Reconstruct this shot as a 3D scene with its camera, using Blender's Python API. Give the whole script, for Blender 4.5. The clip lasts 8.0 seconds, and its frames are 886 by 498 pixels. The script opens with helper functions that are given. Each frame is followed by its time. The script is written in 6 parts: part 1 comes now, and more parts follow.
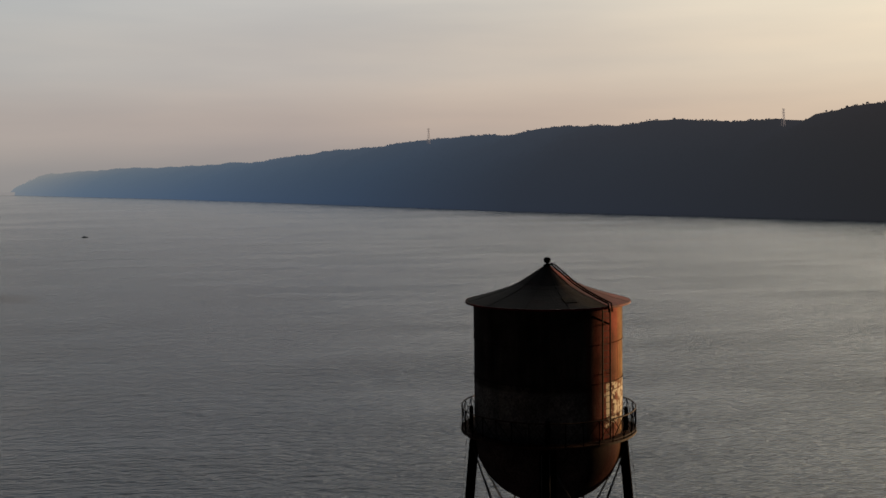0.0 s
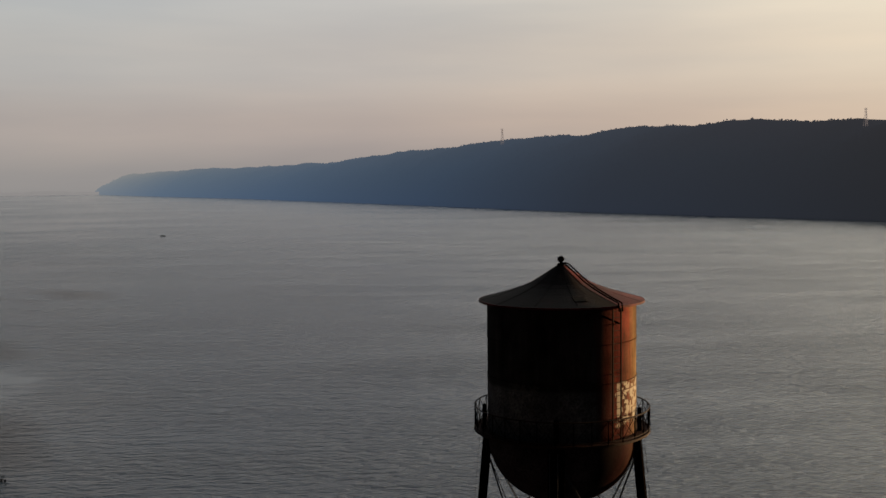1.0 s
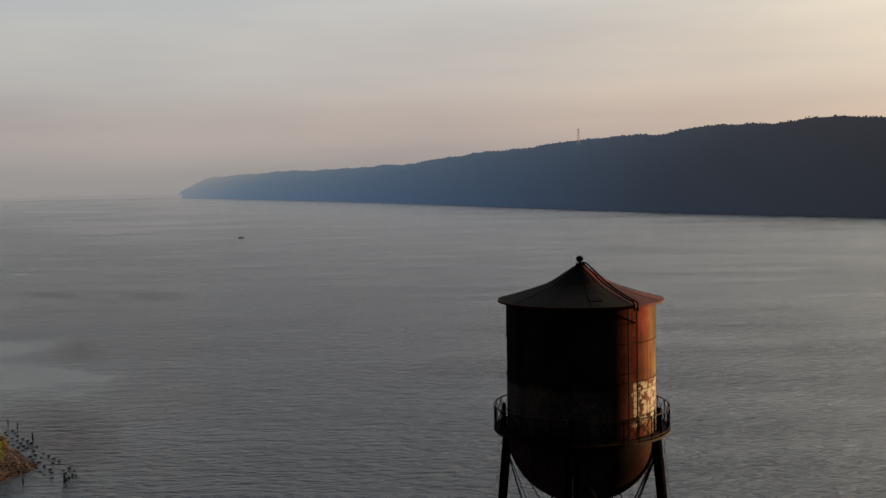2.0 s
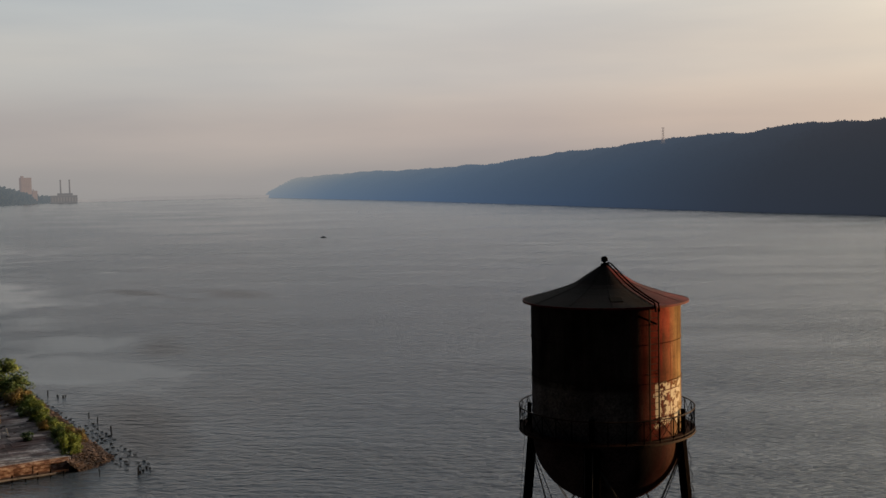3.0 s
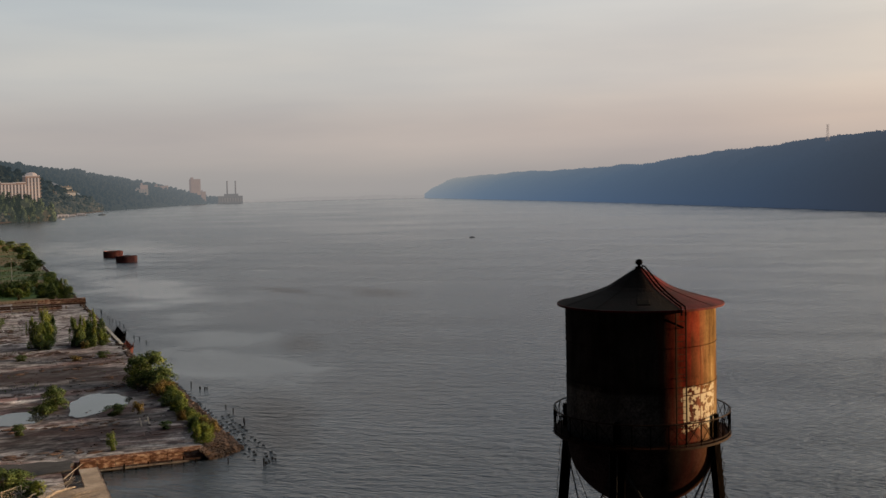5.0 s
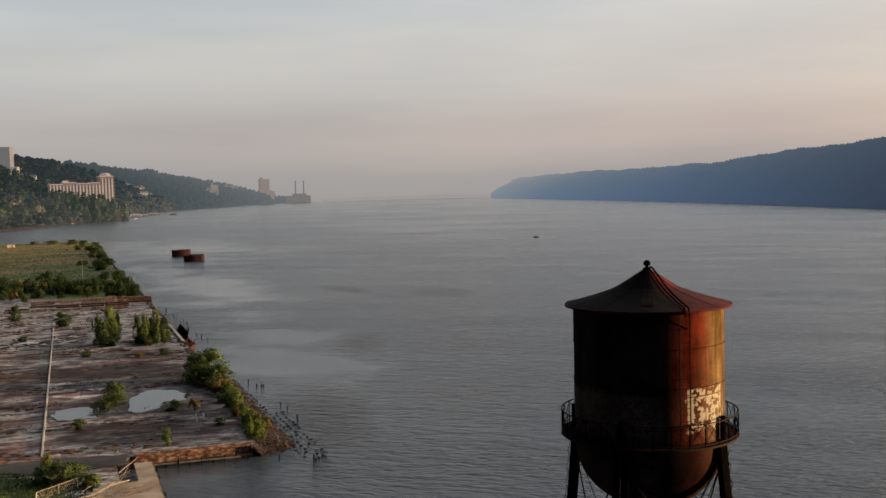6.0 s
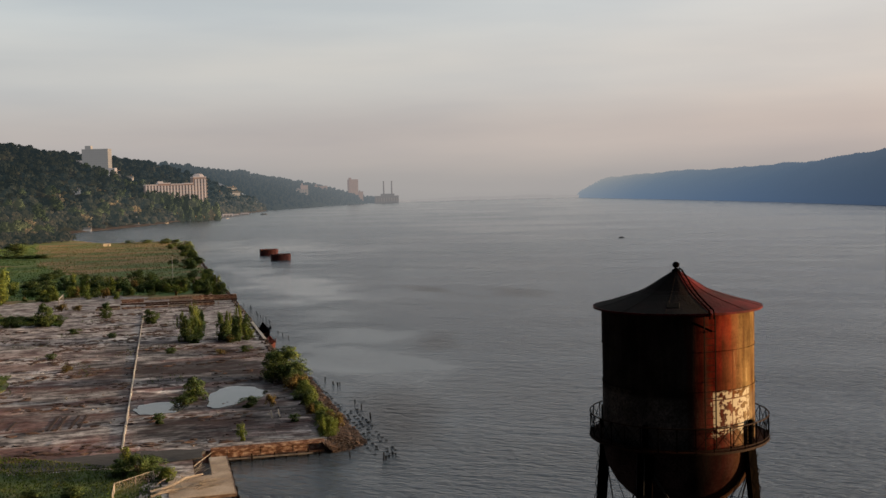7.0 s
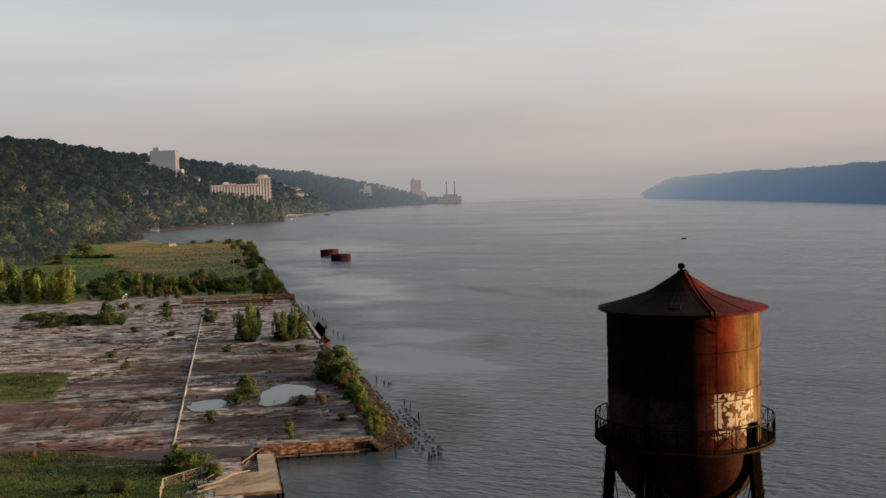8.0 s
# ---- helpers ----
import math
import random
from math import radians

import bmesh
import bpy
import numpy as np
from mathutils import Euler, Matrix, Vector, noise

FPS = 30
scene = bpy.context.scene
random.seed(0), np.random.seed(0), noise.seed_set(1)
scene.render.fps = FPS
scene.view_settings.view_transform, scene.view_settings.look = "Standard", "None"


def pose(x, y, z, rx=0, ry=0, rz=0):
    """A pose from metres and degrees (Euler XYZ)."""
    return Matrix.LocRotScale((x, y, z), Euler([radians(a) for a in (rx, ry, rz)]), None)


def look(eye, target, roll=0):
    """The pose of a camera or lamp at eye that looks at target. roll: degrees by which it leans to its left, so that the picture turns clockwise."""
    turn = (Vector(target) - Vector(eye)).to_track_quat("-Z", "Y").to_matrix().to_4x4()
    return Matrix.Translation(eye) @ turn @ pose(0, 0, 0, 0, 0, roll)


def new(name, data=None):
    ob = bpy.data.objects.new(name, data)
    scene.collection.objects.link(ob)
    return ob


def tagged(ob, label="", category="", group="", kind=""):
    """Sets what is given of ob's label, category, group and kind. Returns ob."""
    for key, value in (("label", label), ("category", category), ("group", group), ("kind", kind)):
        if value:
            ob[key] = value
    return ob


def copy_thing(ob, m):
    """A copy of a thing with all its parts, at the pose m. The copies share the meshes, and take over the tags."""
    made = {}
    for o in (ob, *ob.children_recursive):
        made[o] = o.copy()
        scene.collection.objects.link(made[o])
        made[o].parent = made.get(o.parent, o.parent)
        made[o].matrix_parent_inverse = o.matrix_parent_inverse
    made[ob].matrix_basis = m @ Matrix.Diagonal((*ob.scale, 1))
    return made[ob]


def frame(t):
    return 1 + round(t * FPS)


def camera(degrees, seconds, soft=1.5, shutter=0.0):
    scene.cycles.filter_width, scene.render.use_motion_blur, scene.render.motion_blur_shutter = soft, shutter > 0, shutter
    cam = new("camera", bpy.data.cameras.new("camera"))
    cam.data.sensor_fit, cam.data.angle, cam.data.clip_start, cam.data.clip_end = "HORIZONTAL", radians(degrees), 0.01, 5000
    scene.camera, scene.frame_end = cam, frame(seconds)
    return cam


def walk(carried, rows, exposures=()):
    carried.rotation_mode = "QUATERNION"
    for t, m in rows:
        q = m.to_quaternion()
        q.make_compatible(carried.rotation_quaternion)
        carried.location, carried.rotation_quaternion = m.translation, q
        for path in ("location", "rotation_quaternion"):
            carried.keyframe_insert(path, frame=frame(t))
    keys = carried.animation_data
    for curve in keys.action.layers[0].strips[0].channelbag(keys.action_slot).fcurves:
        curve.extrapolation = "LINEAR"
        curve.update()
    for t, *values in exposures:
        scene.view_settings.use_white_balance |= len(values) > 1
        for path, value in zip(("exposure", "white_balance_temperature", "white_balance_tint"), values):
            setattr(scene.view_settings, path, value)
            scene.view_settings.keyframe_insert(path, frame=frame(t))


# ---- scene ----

cam = camera(45.27, 8.0)
ROWS = [
    (0.0, -9.955, -53.004, 44.65, -5.08, -3.75, 0.74),
    (0.5, -8.4, -53.222, 44.58, -3.18, -3.73, 0.65),
    (1.0, -6.885, -53.441, 44.51, -1.04, -3.67, 0.64),
    (1.5, -5.39, -53.659, 44.45, 1.05, -3.6, 0.88),
    (3.0, -0.886, -54.311, 44.45, 7.64, -3.48, 1.18),
    (3.5, 0.684, -54.447, 44.48, 10.0, -3.43, 1.26),
    (4.0, 2.229, -54.526, 44.46, 11.75, -3.41, 1.28),
    (4.5, 3.803, -54.474, 44.47, 14.06, -3.34, 1.3),
    (6.0, 8.39, -54.001, 44.5, 19.62, -3.23, 1.39),
    (6.5, 9.908, -53.764, 44.48, 22.07, -3.17, 1.44),
    (7.0, 11.417, -53.411, 44.49, 24.36, -3.11, 1.45),
    (7.5, 12.87, -53.016, 44.48, 26.31, -3.04, 1.49),
    (8.0, 14.298, -52.583, 44.44, 27.78, -2.99, 1.48),
]
walk(cam, [(t, pose(x, y, z, 90 + pitch, roll, yaw)) for t, x, y, z, yaw, pitch, roll in ROWS],
     exposures=[(0.0, 2.0), (3.0, 2.16), (4.5, 2.24), (6.5, 2.34), (8.0, 2.39)])

# ---- light ----
SUN_AZ, SUN_EL = 23.0, 5.1    # degrees from +x towards +y, degrees above the horizon
SUN_DIR = Vector((math.cos(radians(SUN_AZ)) * math.cos(radians(SUN_EL)), math.sin(radians(SUN_AZ)) * math.cos(radians(SUN_EL)), math.sin(radians(SUN_EL))))
lamp = bpy.data.lights.new("sun", "SUN")
lamp.energy, lamp.angle, lamp.color = 5.0, radians(3.0), (1.0, 0.62, 0.3)
new("sun", lamp).matrix_world = look(SUN_DIR * 900, (0, 0, 0))

world = bpy.data.worlds.new("dusk_sky")
scene.world = world
world.use_nodes = True


def wire(tree, a, b):
    tree.links.new(a, b)


def math_node(tree, op, a, b=None, clamp=False):
    n = tree.nodes.new("ShaderNodeMath")
    n.operation, n.use_clamp = op, clamp
    for i, v in enumerate((a, b)):
        if v is None:
            continue
        if isinstance(v, (int, float)):
            n.inputs[i].default_value = v
        else:
            wire(tree, v, n.inputs[i])
    return n.outputs[0]


def ramp_node(tree, fac, stops, mode="LINEAR"):
    n = tree.nodes.new("ShaderNodeValToRGB")
    n.color_ramp.interpolation = mode
    el = n.color_ramp.elements
    while len(el) < len(stops):
        el.new(0.5)
    for e, (p, c) in zip(el, stops):
        e.position = p
        e.color = (*c, 1) if len(c) == 3 else c
    wire(tree, fac, n.inputs[0])
    return n.outputs[0]


def mix_node(tree, fac, a, b, blend="MIX"):
    n = tree.nodes.new("ShaderNodeMix")
    n.data_type, n.blend_type = "RGBA", blend
    for sock, v in ((n.inputs[0], fac), (n.inputs[6], a), (n.inputs[7], b)):
        if isinstance(v, (int, float)):
            sock.default_value = v
        elif isinstance(v, tuple):
            sock.default_value = (*v, 1)
        else:
            wire(tree, v, sock)
    return n.outputs[2]


def build_sky():
    t = world.node_tree
    t.nodes.clear()
    out, bg = t.nodes.new("ShaderNodeOutputWorld"), t.nodes.new("ShaderNodeBackground")
    sky = t.nodes.new("ShaderNodeTexSky")
    sky.sky_type, sky.sun_disc = "NISHITA", False
    sky.sun_elevation, sky.sun_rotation = radians(SUN_EL), radians(90 - SUN_AZ)
    sky.air_density, sky.dust_density, sky.ozone_density, sky.altitude = 1.0, 5.0, 1.0, 50
    co = t.nodes.new("ShaderNodeTexCoord")
    sep = t.nodes.new("ShaderNodeSeparateXYZ")
    wire(t, co.outputs["Generated"], sep.inputs[0])
    # dusk haze: soft layers by height above the horizon
    up = math_node(t, "MULTIPLY_ADD", sep.outputs[2], 1.0, True)
    up.node.inputs[2].default_value = 0.2
    haze = ramp_node(t, up, [(0.0, (0.20, 0.195, 0.20)), (0.18, (0.30, 0.285, 0.28)), (0.205, (0.345, 0.318, 0.308)), (0.25, (0.468, 0.406, 0.377)),
                             (0.31, (0.536, 0.506, 0.482)), (0.38, (0.564, 0.565, 0.556)), (0.5, (0.56, 0.575, 0.59)), (0.7, (0.46, 0.49, 0.52)), (1.0, (0.33, 0.365, 0.41))], "EASE")
    # brighter and warmer towards the sun, dimmer away from it
    dot = t.nodes.new("ShaderNodeVectorMath")
    dot.operation = "DOT_PRODUCT"
    wire(t, co.outputs["Generated"], dot.inputs[0])
    dot.inputs[1].default_value = SUN_DIR
    side = math_node(t, "MULTIPLY_ADD", dot.outputs["Value"], 0.5)
    side.node.inputs[2].default_value = 0.5
    tint = ramp_node(t, side, [(0.0, (0.8, 0.9, 0.97)), (0.45, (0.9, 0.94, 0.955)), (0.56, (0.965, 0.985, 0.99)), (0.67, (1.055, 1.025, 1.0)), (0.79, (1.29, 1.185, 1.05)), (0.885, (1.62, 1.47, 1.2)), (0.94, (2.05, 1.8, 1.4)), (1.0, (2.6, 2.2, 1.6))])
    warm = mix_node(t, 1.0, haze, tint, "MULTIPLY")
    # the bright evening half of the sky lies down the river; night comes up behind
    dusk = t.nodes.new("ShaderNodeVectorMath")
    dusk.operation = "DOT_PRODUCT"
    wire(t, co.outputs["Generated"], dusk.inputs[0])
    dusk.inputs[1].default_value = (math.cos(radians(95)) * 0.95, math.sin(radians(95)) * 0.95, 0.31)
    half = math_node(t, "MULTIPLY_ADD", dusk.outputs["Value"], 0.5)
    half.node.inputs[2].default_value = 0.5
    warm = mix_node(t, 1.0, warm, ramp_node(t, half, [(0.0, (0.02, 0.023, 0.03)), (0.3, (0.035, 0.04, 0.05)), (0.5, (0.13, 0.14, 0.16)), (0.64, (0.4, 0.42, 0.45)), (0.77, (0.96, 0.97, 1.0)), (0.86, (1, 1, 1))]), "MULTIPLY")
    # above the haze the dome is brighter on the sun's side
    high = ramp_node(t, sep.outputs[2], [(0.16, (0, 0, 0)), (0.4, (1, 1, 1))])
    dome = ramp_node(t, side, [(0.25, (0.21, 0.23, 0.26)), (0.5, (0.42, 0.46, 0.51)), (0.6, (0.87, 0.91, 0.97)), (0.67, (1.68, 1.66, 1.64)), (0.75, (2.95, 2.9, 2.84)), (0.84, (4.2, 4.15, 4.1)), (1.0, (5.5, 5.4, 5.2))])
    warm = mix_node(t, 1.0, warm, mix_node(t, high, (1, 1, 1), dome), "MULTIPLY")
    # thin streaks of cloud
    mp = t.nodes.new("ShaderNodeMapping")
    mp.inputs["Scale"].default_value = (1.2, 1.2, 9)
    wire(t, co.outputs["Generated"], mp.inputs[0])
    nz = t.nodes.new("ShaderNodeTexNoise")
    nz.inputs["Scale"].default_value, nz.inputs["Detail"].default_value = 2.2, 4
    wire(t, mp.outputs[0], nz.inputs["Vector"])
    cloud = ramp_node(t, nz.outputs["Fac"], [(0.3, (0.9, 0.915, 0.94)), (0.5, (0.99, 0.99, 0.99)), (0.7, (1.075, 1.055, 1.03))])
    warm = mix_node(t, 1.0, warm, cloud, "MULTIPLY")
    dim = mix_node(t, 1.0, sky.outputs[0], (0.06, 0.06, 0.06), "MULTIPLY")
    wire(t, mix_node(t, 0.9, dim, warm), bg.inputs[0])
    bg.inputs[1].default_value = 0.25
    wire(t, bg.outputs[0], out.inputs[0])


build_sky()


# ---- materials ----
def material(name, stops, scale=1.0, rough=0.8, metal=0.0, bump=0.3, stretch=(1, 1, 1), grain=12.0, speckle=0.25, broad=0.0, rand="", rand_amount=0.35, spec=0.3, translucent=0.0, turn=0.0):
    """Colour by a broad noise through stops, speckled by a finer one, with a bump of both; rand varies it from piece to piece."""
    m = bpy.data.materials.new(name)
    m.use_nodes = True
    t = m.node_tree
    b = t.nodes["Principled BSDF"]
    co = t.nodes.new("ShaderNodeNewGeometry")
    mp = t.nodes.new("ShaderNodeMapping")
    mp.inputs["Scale"].default_value = stretch
    if turn:
        # along the works' own grid
        rot = t.nodes.new("ShaderNodeMapping")
        rot.inputs["Rotation"].default_value = (0, 0, radians(turn))
        wire(t, co.outputs["Position"], rot.inputs[0])
        wire(t, rot.outputs[0], mp.inputs[0])
    else:
        wire(t, co.outputs["Position"], mp.inputs[0])
    big, fine = t.nodes.new("ShaderNodeTexNoise"), t.nodes.new("ShaderNodeTexNoise")
    for n, s, d in ((big, scale, 6), (fine, scale * grain, 4)):
        n.inputs["Scale"].default_value, n.inputs["Detail"].default_value = s, d
        wire(t, mp.outputs[0], n.inputs["Vector"])
    col = ramp_node(t, big.outputs["Fac"], stops)
    spk = ramp_node(t, fine.outputs["Fac"], [(0.3, (1 - speckle,) * 3), (0.7, (1 + speckle,) * 3)])
    col = mix_node(t, 1.0, col, spk, "MULTIPLY")
    if broad:
        wide = t.nodes.new("ShaderNodeTexNoise")
        wide.inputs["Scale"].default_value, wide.inputs["Detail"].default_value = broad, 3
        wire(t, co.outputs["Position"], wide.inputs["Vector"])
        col = mix_node(t, 1.0, col, ramp_node(t, wide.outputs["Fac"], [(0.36, (0.55, 0.52, 0.5)), (0.5, (0.95, 0.9, 0.88)), (0.62, (1.2, 1.2, 1.2))]), "MULTIPLY")
    if rand:
        if rand == "object":
            r = t.nodes.new("ShaderNodeObjectInfo").outputs["Random"]
        else:
            r = co.outputs["Random Per Island"]
        var = ramp_node(t, r, [(0, (1 - rand_amount, 1 - rand_amount, 1 - rand_amount * 0.8)), (0.5, (1, 0.98, 0.95)), (1, (1 + rand_amount, 1 + rand_amount * 0.9, 1 + rand_amount * 0.6))])
        col = mix_node(t, 1.0, col, var, "MULTIPLY")
    wire(t, col, b.inputs["Base Color"])
    b.inputs["Roughness"].default_value, b.inputs["Metallic"].default_value = rough, metal
    b.inputs["Specular IOR Level"].default_value = spec
    if bump:
        bp = t.nodes.new("ShaderNodeBump")
        bp.inputs["Strength"].default_value, bp.inputs["Distance"].default_value = bump, 0.3 / scale * 0.2
        wire(t, math_node(t, "ADD", big.outputs["Fac"], fine.outputs["Fac"]), bp.inputs["Height"])
        wire(t, bp.outputs[0], b.inputs["Normal"])
    if translucent:
        tr, mx = t.nodes.new("ShaderNodeBsdfTranslucent"), t.nodes.new("ShaderNodeMixShader")
        wire(t, col, tr.inputs[0])
        mx.inputs[0].default_value = translucent
        wire(t, b.outputs[0], mx.inputs[1])
        wire(t, tr.outputs[0], mx.inputs[2])
        wire(t, mx.outputs[0], t.nodes["Material Output"].inputs[0])
    return m


def plate_material(name, white):
    """Weathered tank steel: dark rust above, greyer paint below z 34.2, and flaking white lettering left on the lower band."""
    m = bpy.data.materials.new(name)
    m.use_nodes = True
    t = m.node_tree
    b = t.nodes["Principled BSDF"]
    geo = t.nodes.new("ShaderNodeNewGeometry")
    sep = t.nodes.new("ShaderNodeSeparateXYZ")
    wire(t, geo.outputs["Position"], sep.inputs[0])
    streak = t.nodes.new("ShaderNodeMapping")
    streak.inputs["Scale"].default_value = (2.2, 2.2, 0.22)
    wire(t, geo.outputs["Position"], streak.inputs[0])

    def noise_out(vec, s, d=6, rough=0.55):
        n = t.nodes.new("ShaderNodeTexNoise")
        n.inputs["Scale"].default_value, n.inputs["Detail"].default_value, n.inputs["Roughness"].default_value = s, d, rough
        wire(t, vec, n.inputs["Vector"])
        return n.outputs["Fac"]

    runs = noise_out(streak.outputs[0], 1.0)
    blot = noise_out(geo.outputs["Position"], 0.7)
    fine = noise_out(geo.outputs["Position"], 9.0, 8, 0.7)
    rust = ramp_node(t, runs, [(0.3, (0.018, 0.0028, 0.0022)), (0.42, (0.034, 0.0044, 0.0032)), (0.52, (0.05, 0.007, 0.0044)), (0.7, (0.066, 0.0135, 0.0066))])
    # the side that faces the open river is ochre
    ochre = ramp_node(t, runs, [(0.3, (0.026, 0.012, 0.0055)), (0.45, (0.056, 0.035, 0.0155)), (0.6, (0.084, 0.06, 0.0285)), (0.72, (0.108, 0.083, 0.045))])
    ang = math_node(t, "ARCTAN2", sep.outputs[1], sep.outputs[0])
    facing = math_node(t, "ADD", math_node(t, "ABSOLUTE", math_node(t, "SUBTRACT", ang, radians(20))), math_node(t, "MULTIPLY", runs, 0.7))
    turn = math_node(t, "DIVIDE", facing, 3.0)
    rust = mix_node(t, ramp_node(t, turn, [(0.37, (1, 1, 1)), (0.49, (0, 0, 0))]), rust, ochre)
    # shade painted in: near black on the landward side, away from the sun
    shade_side = ramp_node(t, runs, [(0.35, (0.0085, 0.0087, 0.009)), (0.55, (0.0135, 0.0134, 0.0136)), (0.7, (0.02, 0.0186, 0.0185))])
    rust = mix_node(t, ramp_node(t, turn, [(0.55, (0, 0, 0)), (0.66, (1, 1, 1))] if white else [(0.4, (0, 0, 0)), (0.58, (1, 1, 1))]), rust, shade_side)
    dark = ramp_node(t, blot, [(0.35, (0.5, 0.48, 0.47)), (0.6, (1.0, 0.99, 0.98))])
    col = mix_node(t, 1.0, rust, dark, "MULTIPLY")
    col = mix_node(t, 1.0, col, ramp_node(t, fine, [(0.3, (0.7, 0.68, 0.66)), (0.7, (1.25, 1.22, 1.2))]), "MULTIPLY")
    # pale chips over the ochre side
    chips = ramp_node(t, noise_out(streak.outputs[0], 2.6, 9, 0.75), [(0.63, (0, 0, 0)), (0.67, (1, 1, 1))])
    col = mix_node(t, math_node(t, "MULTIPLY", chips, ramp_node(t, turn, [(0.4, (0.8,) * 3), (0.5, (0, 0, 0))])), col, (0.17, 0.14, 0.095))
    # lower band, greyer and peeling
    edge = math_node(t, "ADD", sep.outputs[2], math_node(t, "MULTIPLY", fine, 0.5))
    low = ramp_node(t, math_node(t, "SUBTRACT", 34.75, edge), [(0.0, (0, 0, 0)), (0.2, (1, 1, 1))])
    grey = ramp_node(t, blot, [(0.35, (0.03, 0.031, 0.032)), (0.5, (0.054, 0.0555, 0.057)), (0.65, (0.078, 0.08, 0.081))])
    lowm = math_node(t, "MULTIPLY", low, ramp_node(t, fine, [(0.42, (0.25,) * 3), (0.58, (0.9,) * 3)]))
    lowm = math_node(t, "MULTIPLY", lowm, ramp_node(t, turn, [(0.46, (0.25,) * 3), (0.5, (0.08,) * 3), (0.62, (0.1,) * 3), (0.7, (1, 1, 1))]))
    col = mix_node(t, lowm, col, grey)
    # underside shade put into the colour: bowl and girder multiplied down
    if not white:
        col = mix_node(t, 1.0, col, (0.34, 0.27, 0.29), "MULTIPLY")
    if white:
        # letter strokes: upright blocks of white, torn by flaking
        brick = t.nodes.new("ShaderNodeTexBrick")
        vec = t.nodes.new("ShaderNodeCombineXYZ")
        wire(t, math_node(t, "MULTIPLY", ang, 3.75), vec.inputs[0])
        wire(t, math_node(t, "SUBTRACT", sep.outputs[2], 31.7), vec.inputs[1])
        wire(t, vec.outputs[0], brick.inputs["Vector"])
        for k, v in (("Scale", 1.0), ("Mortar Size", 0.03), ("Brick Width", 1.15), ("Row Height", 2.6), ("Mortar Smooth", 0.2)):
            brick.inputs[k].default_value = v
        brick.offset = 0.0
        flake = t.nodes.new("ShaderNodeTexNoise")
        flake.inputs["Scale"].default_value, flake.inputs["Detail"].default_value, flake.inputs["Roughness"].default_value = 2.6, 6, 0.62
        wire(t, vec.outputs[0], flake.inputs["Vector"])
        keep = ramp_node(t, flake.outputs["Fac"], [(0.485, (0, 0, 0)), (0.5, (1, 1, 1))])
        inside = math_node(t, "SUBTRACT", 1.0, brick.outputs["Fac"])
        rag = math_node(t, "MULTIPLY", math_node(t, "SUBTRACT", flake.outputs["Fac"], 0.5), 1.6)
        top = ramp_node(t, math_node(t, "SUBTRACT", 34.75, math_node(t, "ADD", sep.outputs[2], rag)), [(0.0, (0, 0, 0)), (0.05, (1, 1, 1))])
        bot = ramp_node(t, math_node(t, "SUBTRACT", math_node(t, "ADD", sep.outputs[2], rag), 32.6), [(0.0, (0, 0, 0)), (0.1, (1, 1, 1))])
        mask = math_node(t, "MULTIPLY", math_node(t, "MULTIPLY", inside, keep), math_node(t, "MULTIPLY", top, bot))
        # only two stretches of the band still hold paint; the shaded one is dimmed in the colour
        wins = [math_node(t, "LESS_THAN", math_node(t, "ABSOLUTE", math_node(t, "SUBTRACT", math_node(t, "ADD", ang, math_node(t, "MULTIPLY", rag, 0.35)), radians(mid))), radians(half)) for mid, half in ((-32.5, 19.5), (-126, 13))]
        mask = math_node(t, "MULTIPLY", mask, math_node(t, "ADD", wins[0], math_node(t, "MULTIPLY", wins[1], 0.09)))
        col = mix_node(t, mask, col, (0.168, 0.158, 0.134))
        wire(t, math_node(t, "SUBTRACT", 0.1, math_node(t, "MULTIPLY", mask, 0.1)), b.inputs["Metallic"])
    wire(t, col, b.inputs["Base Color"])
    b.inputs["Metallic"].default_value, b.inputs["Specular IOR Level"].default_value = 0.1, 0.0
    wire(t, ramp_node(t, blot, [(0.35, (0.68,) * 3), (0.65, (0.55,) * 3)]), b.inputs["Roughness"])
    bp = t.nodes.new("ShaderNodeBump")
    bp.inputs["Strength"].default_value, bp.inputs["Distance"].default_value = 0.35, 0.03
    wire(t, math_node(t, "ADD", fine, blot), bp.inputs["Height"])
    wire(t, bp.outputs[0], b.inputs["Normal"])
    return m


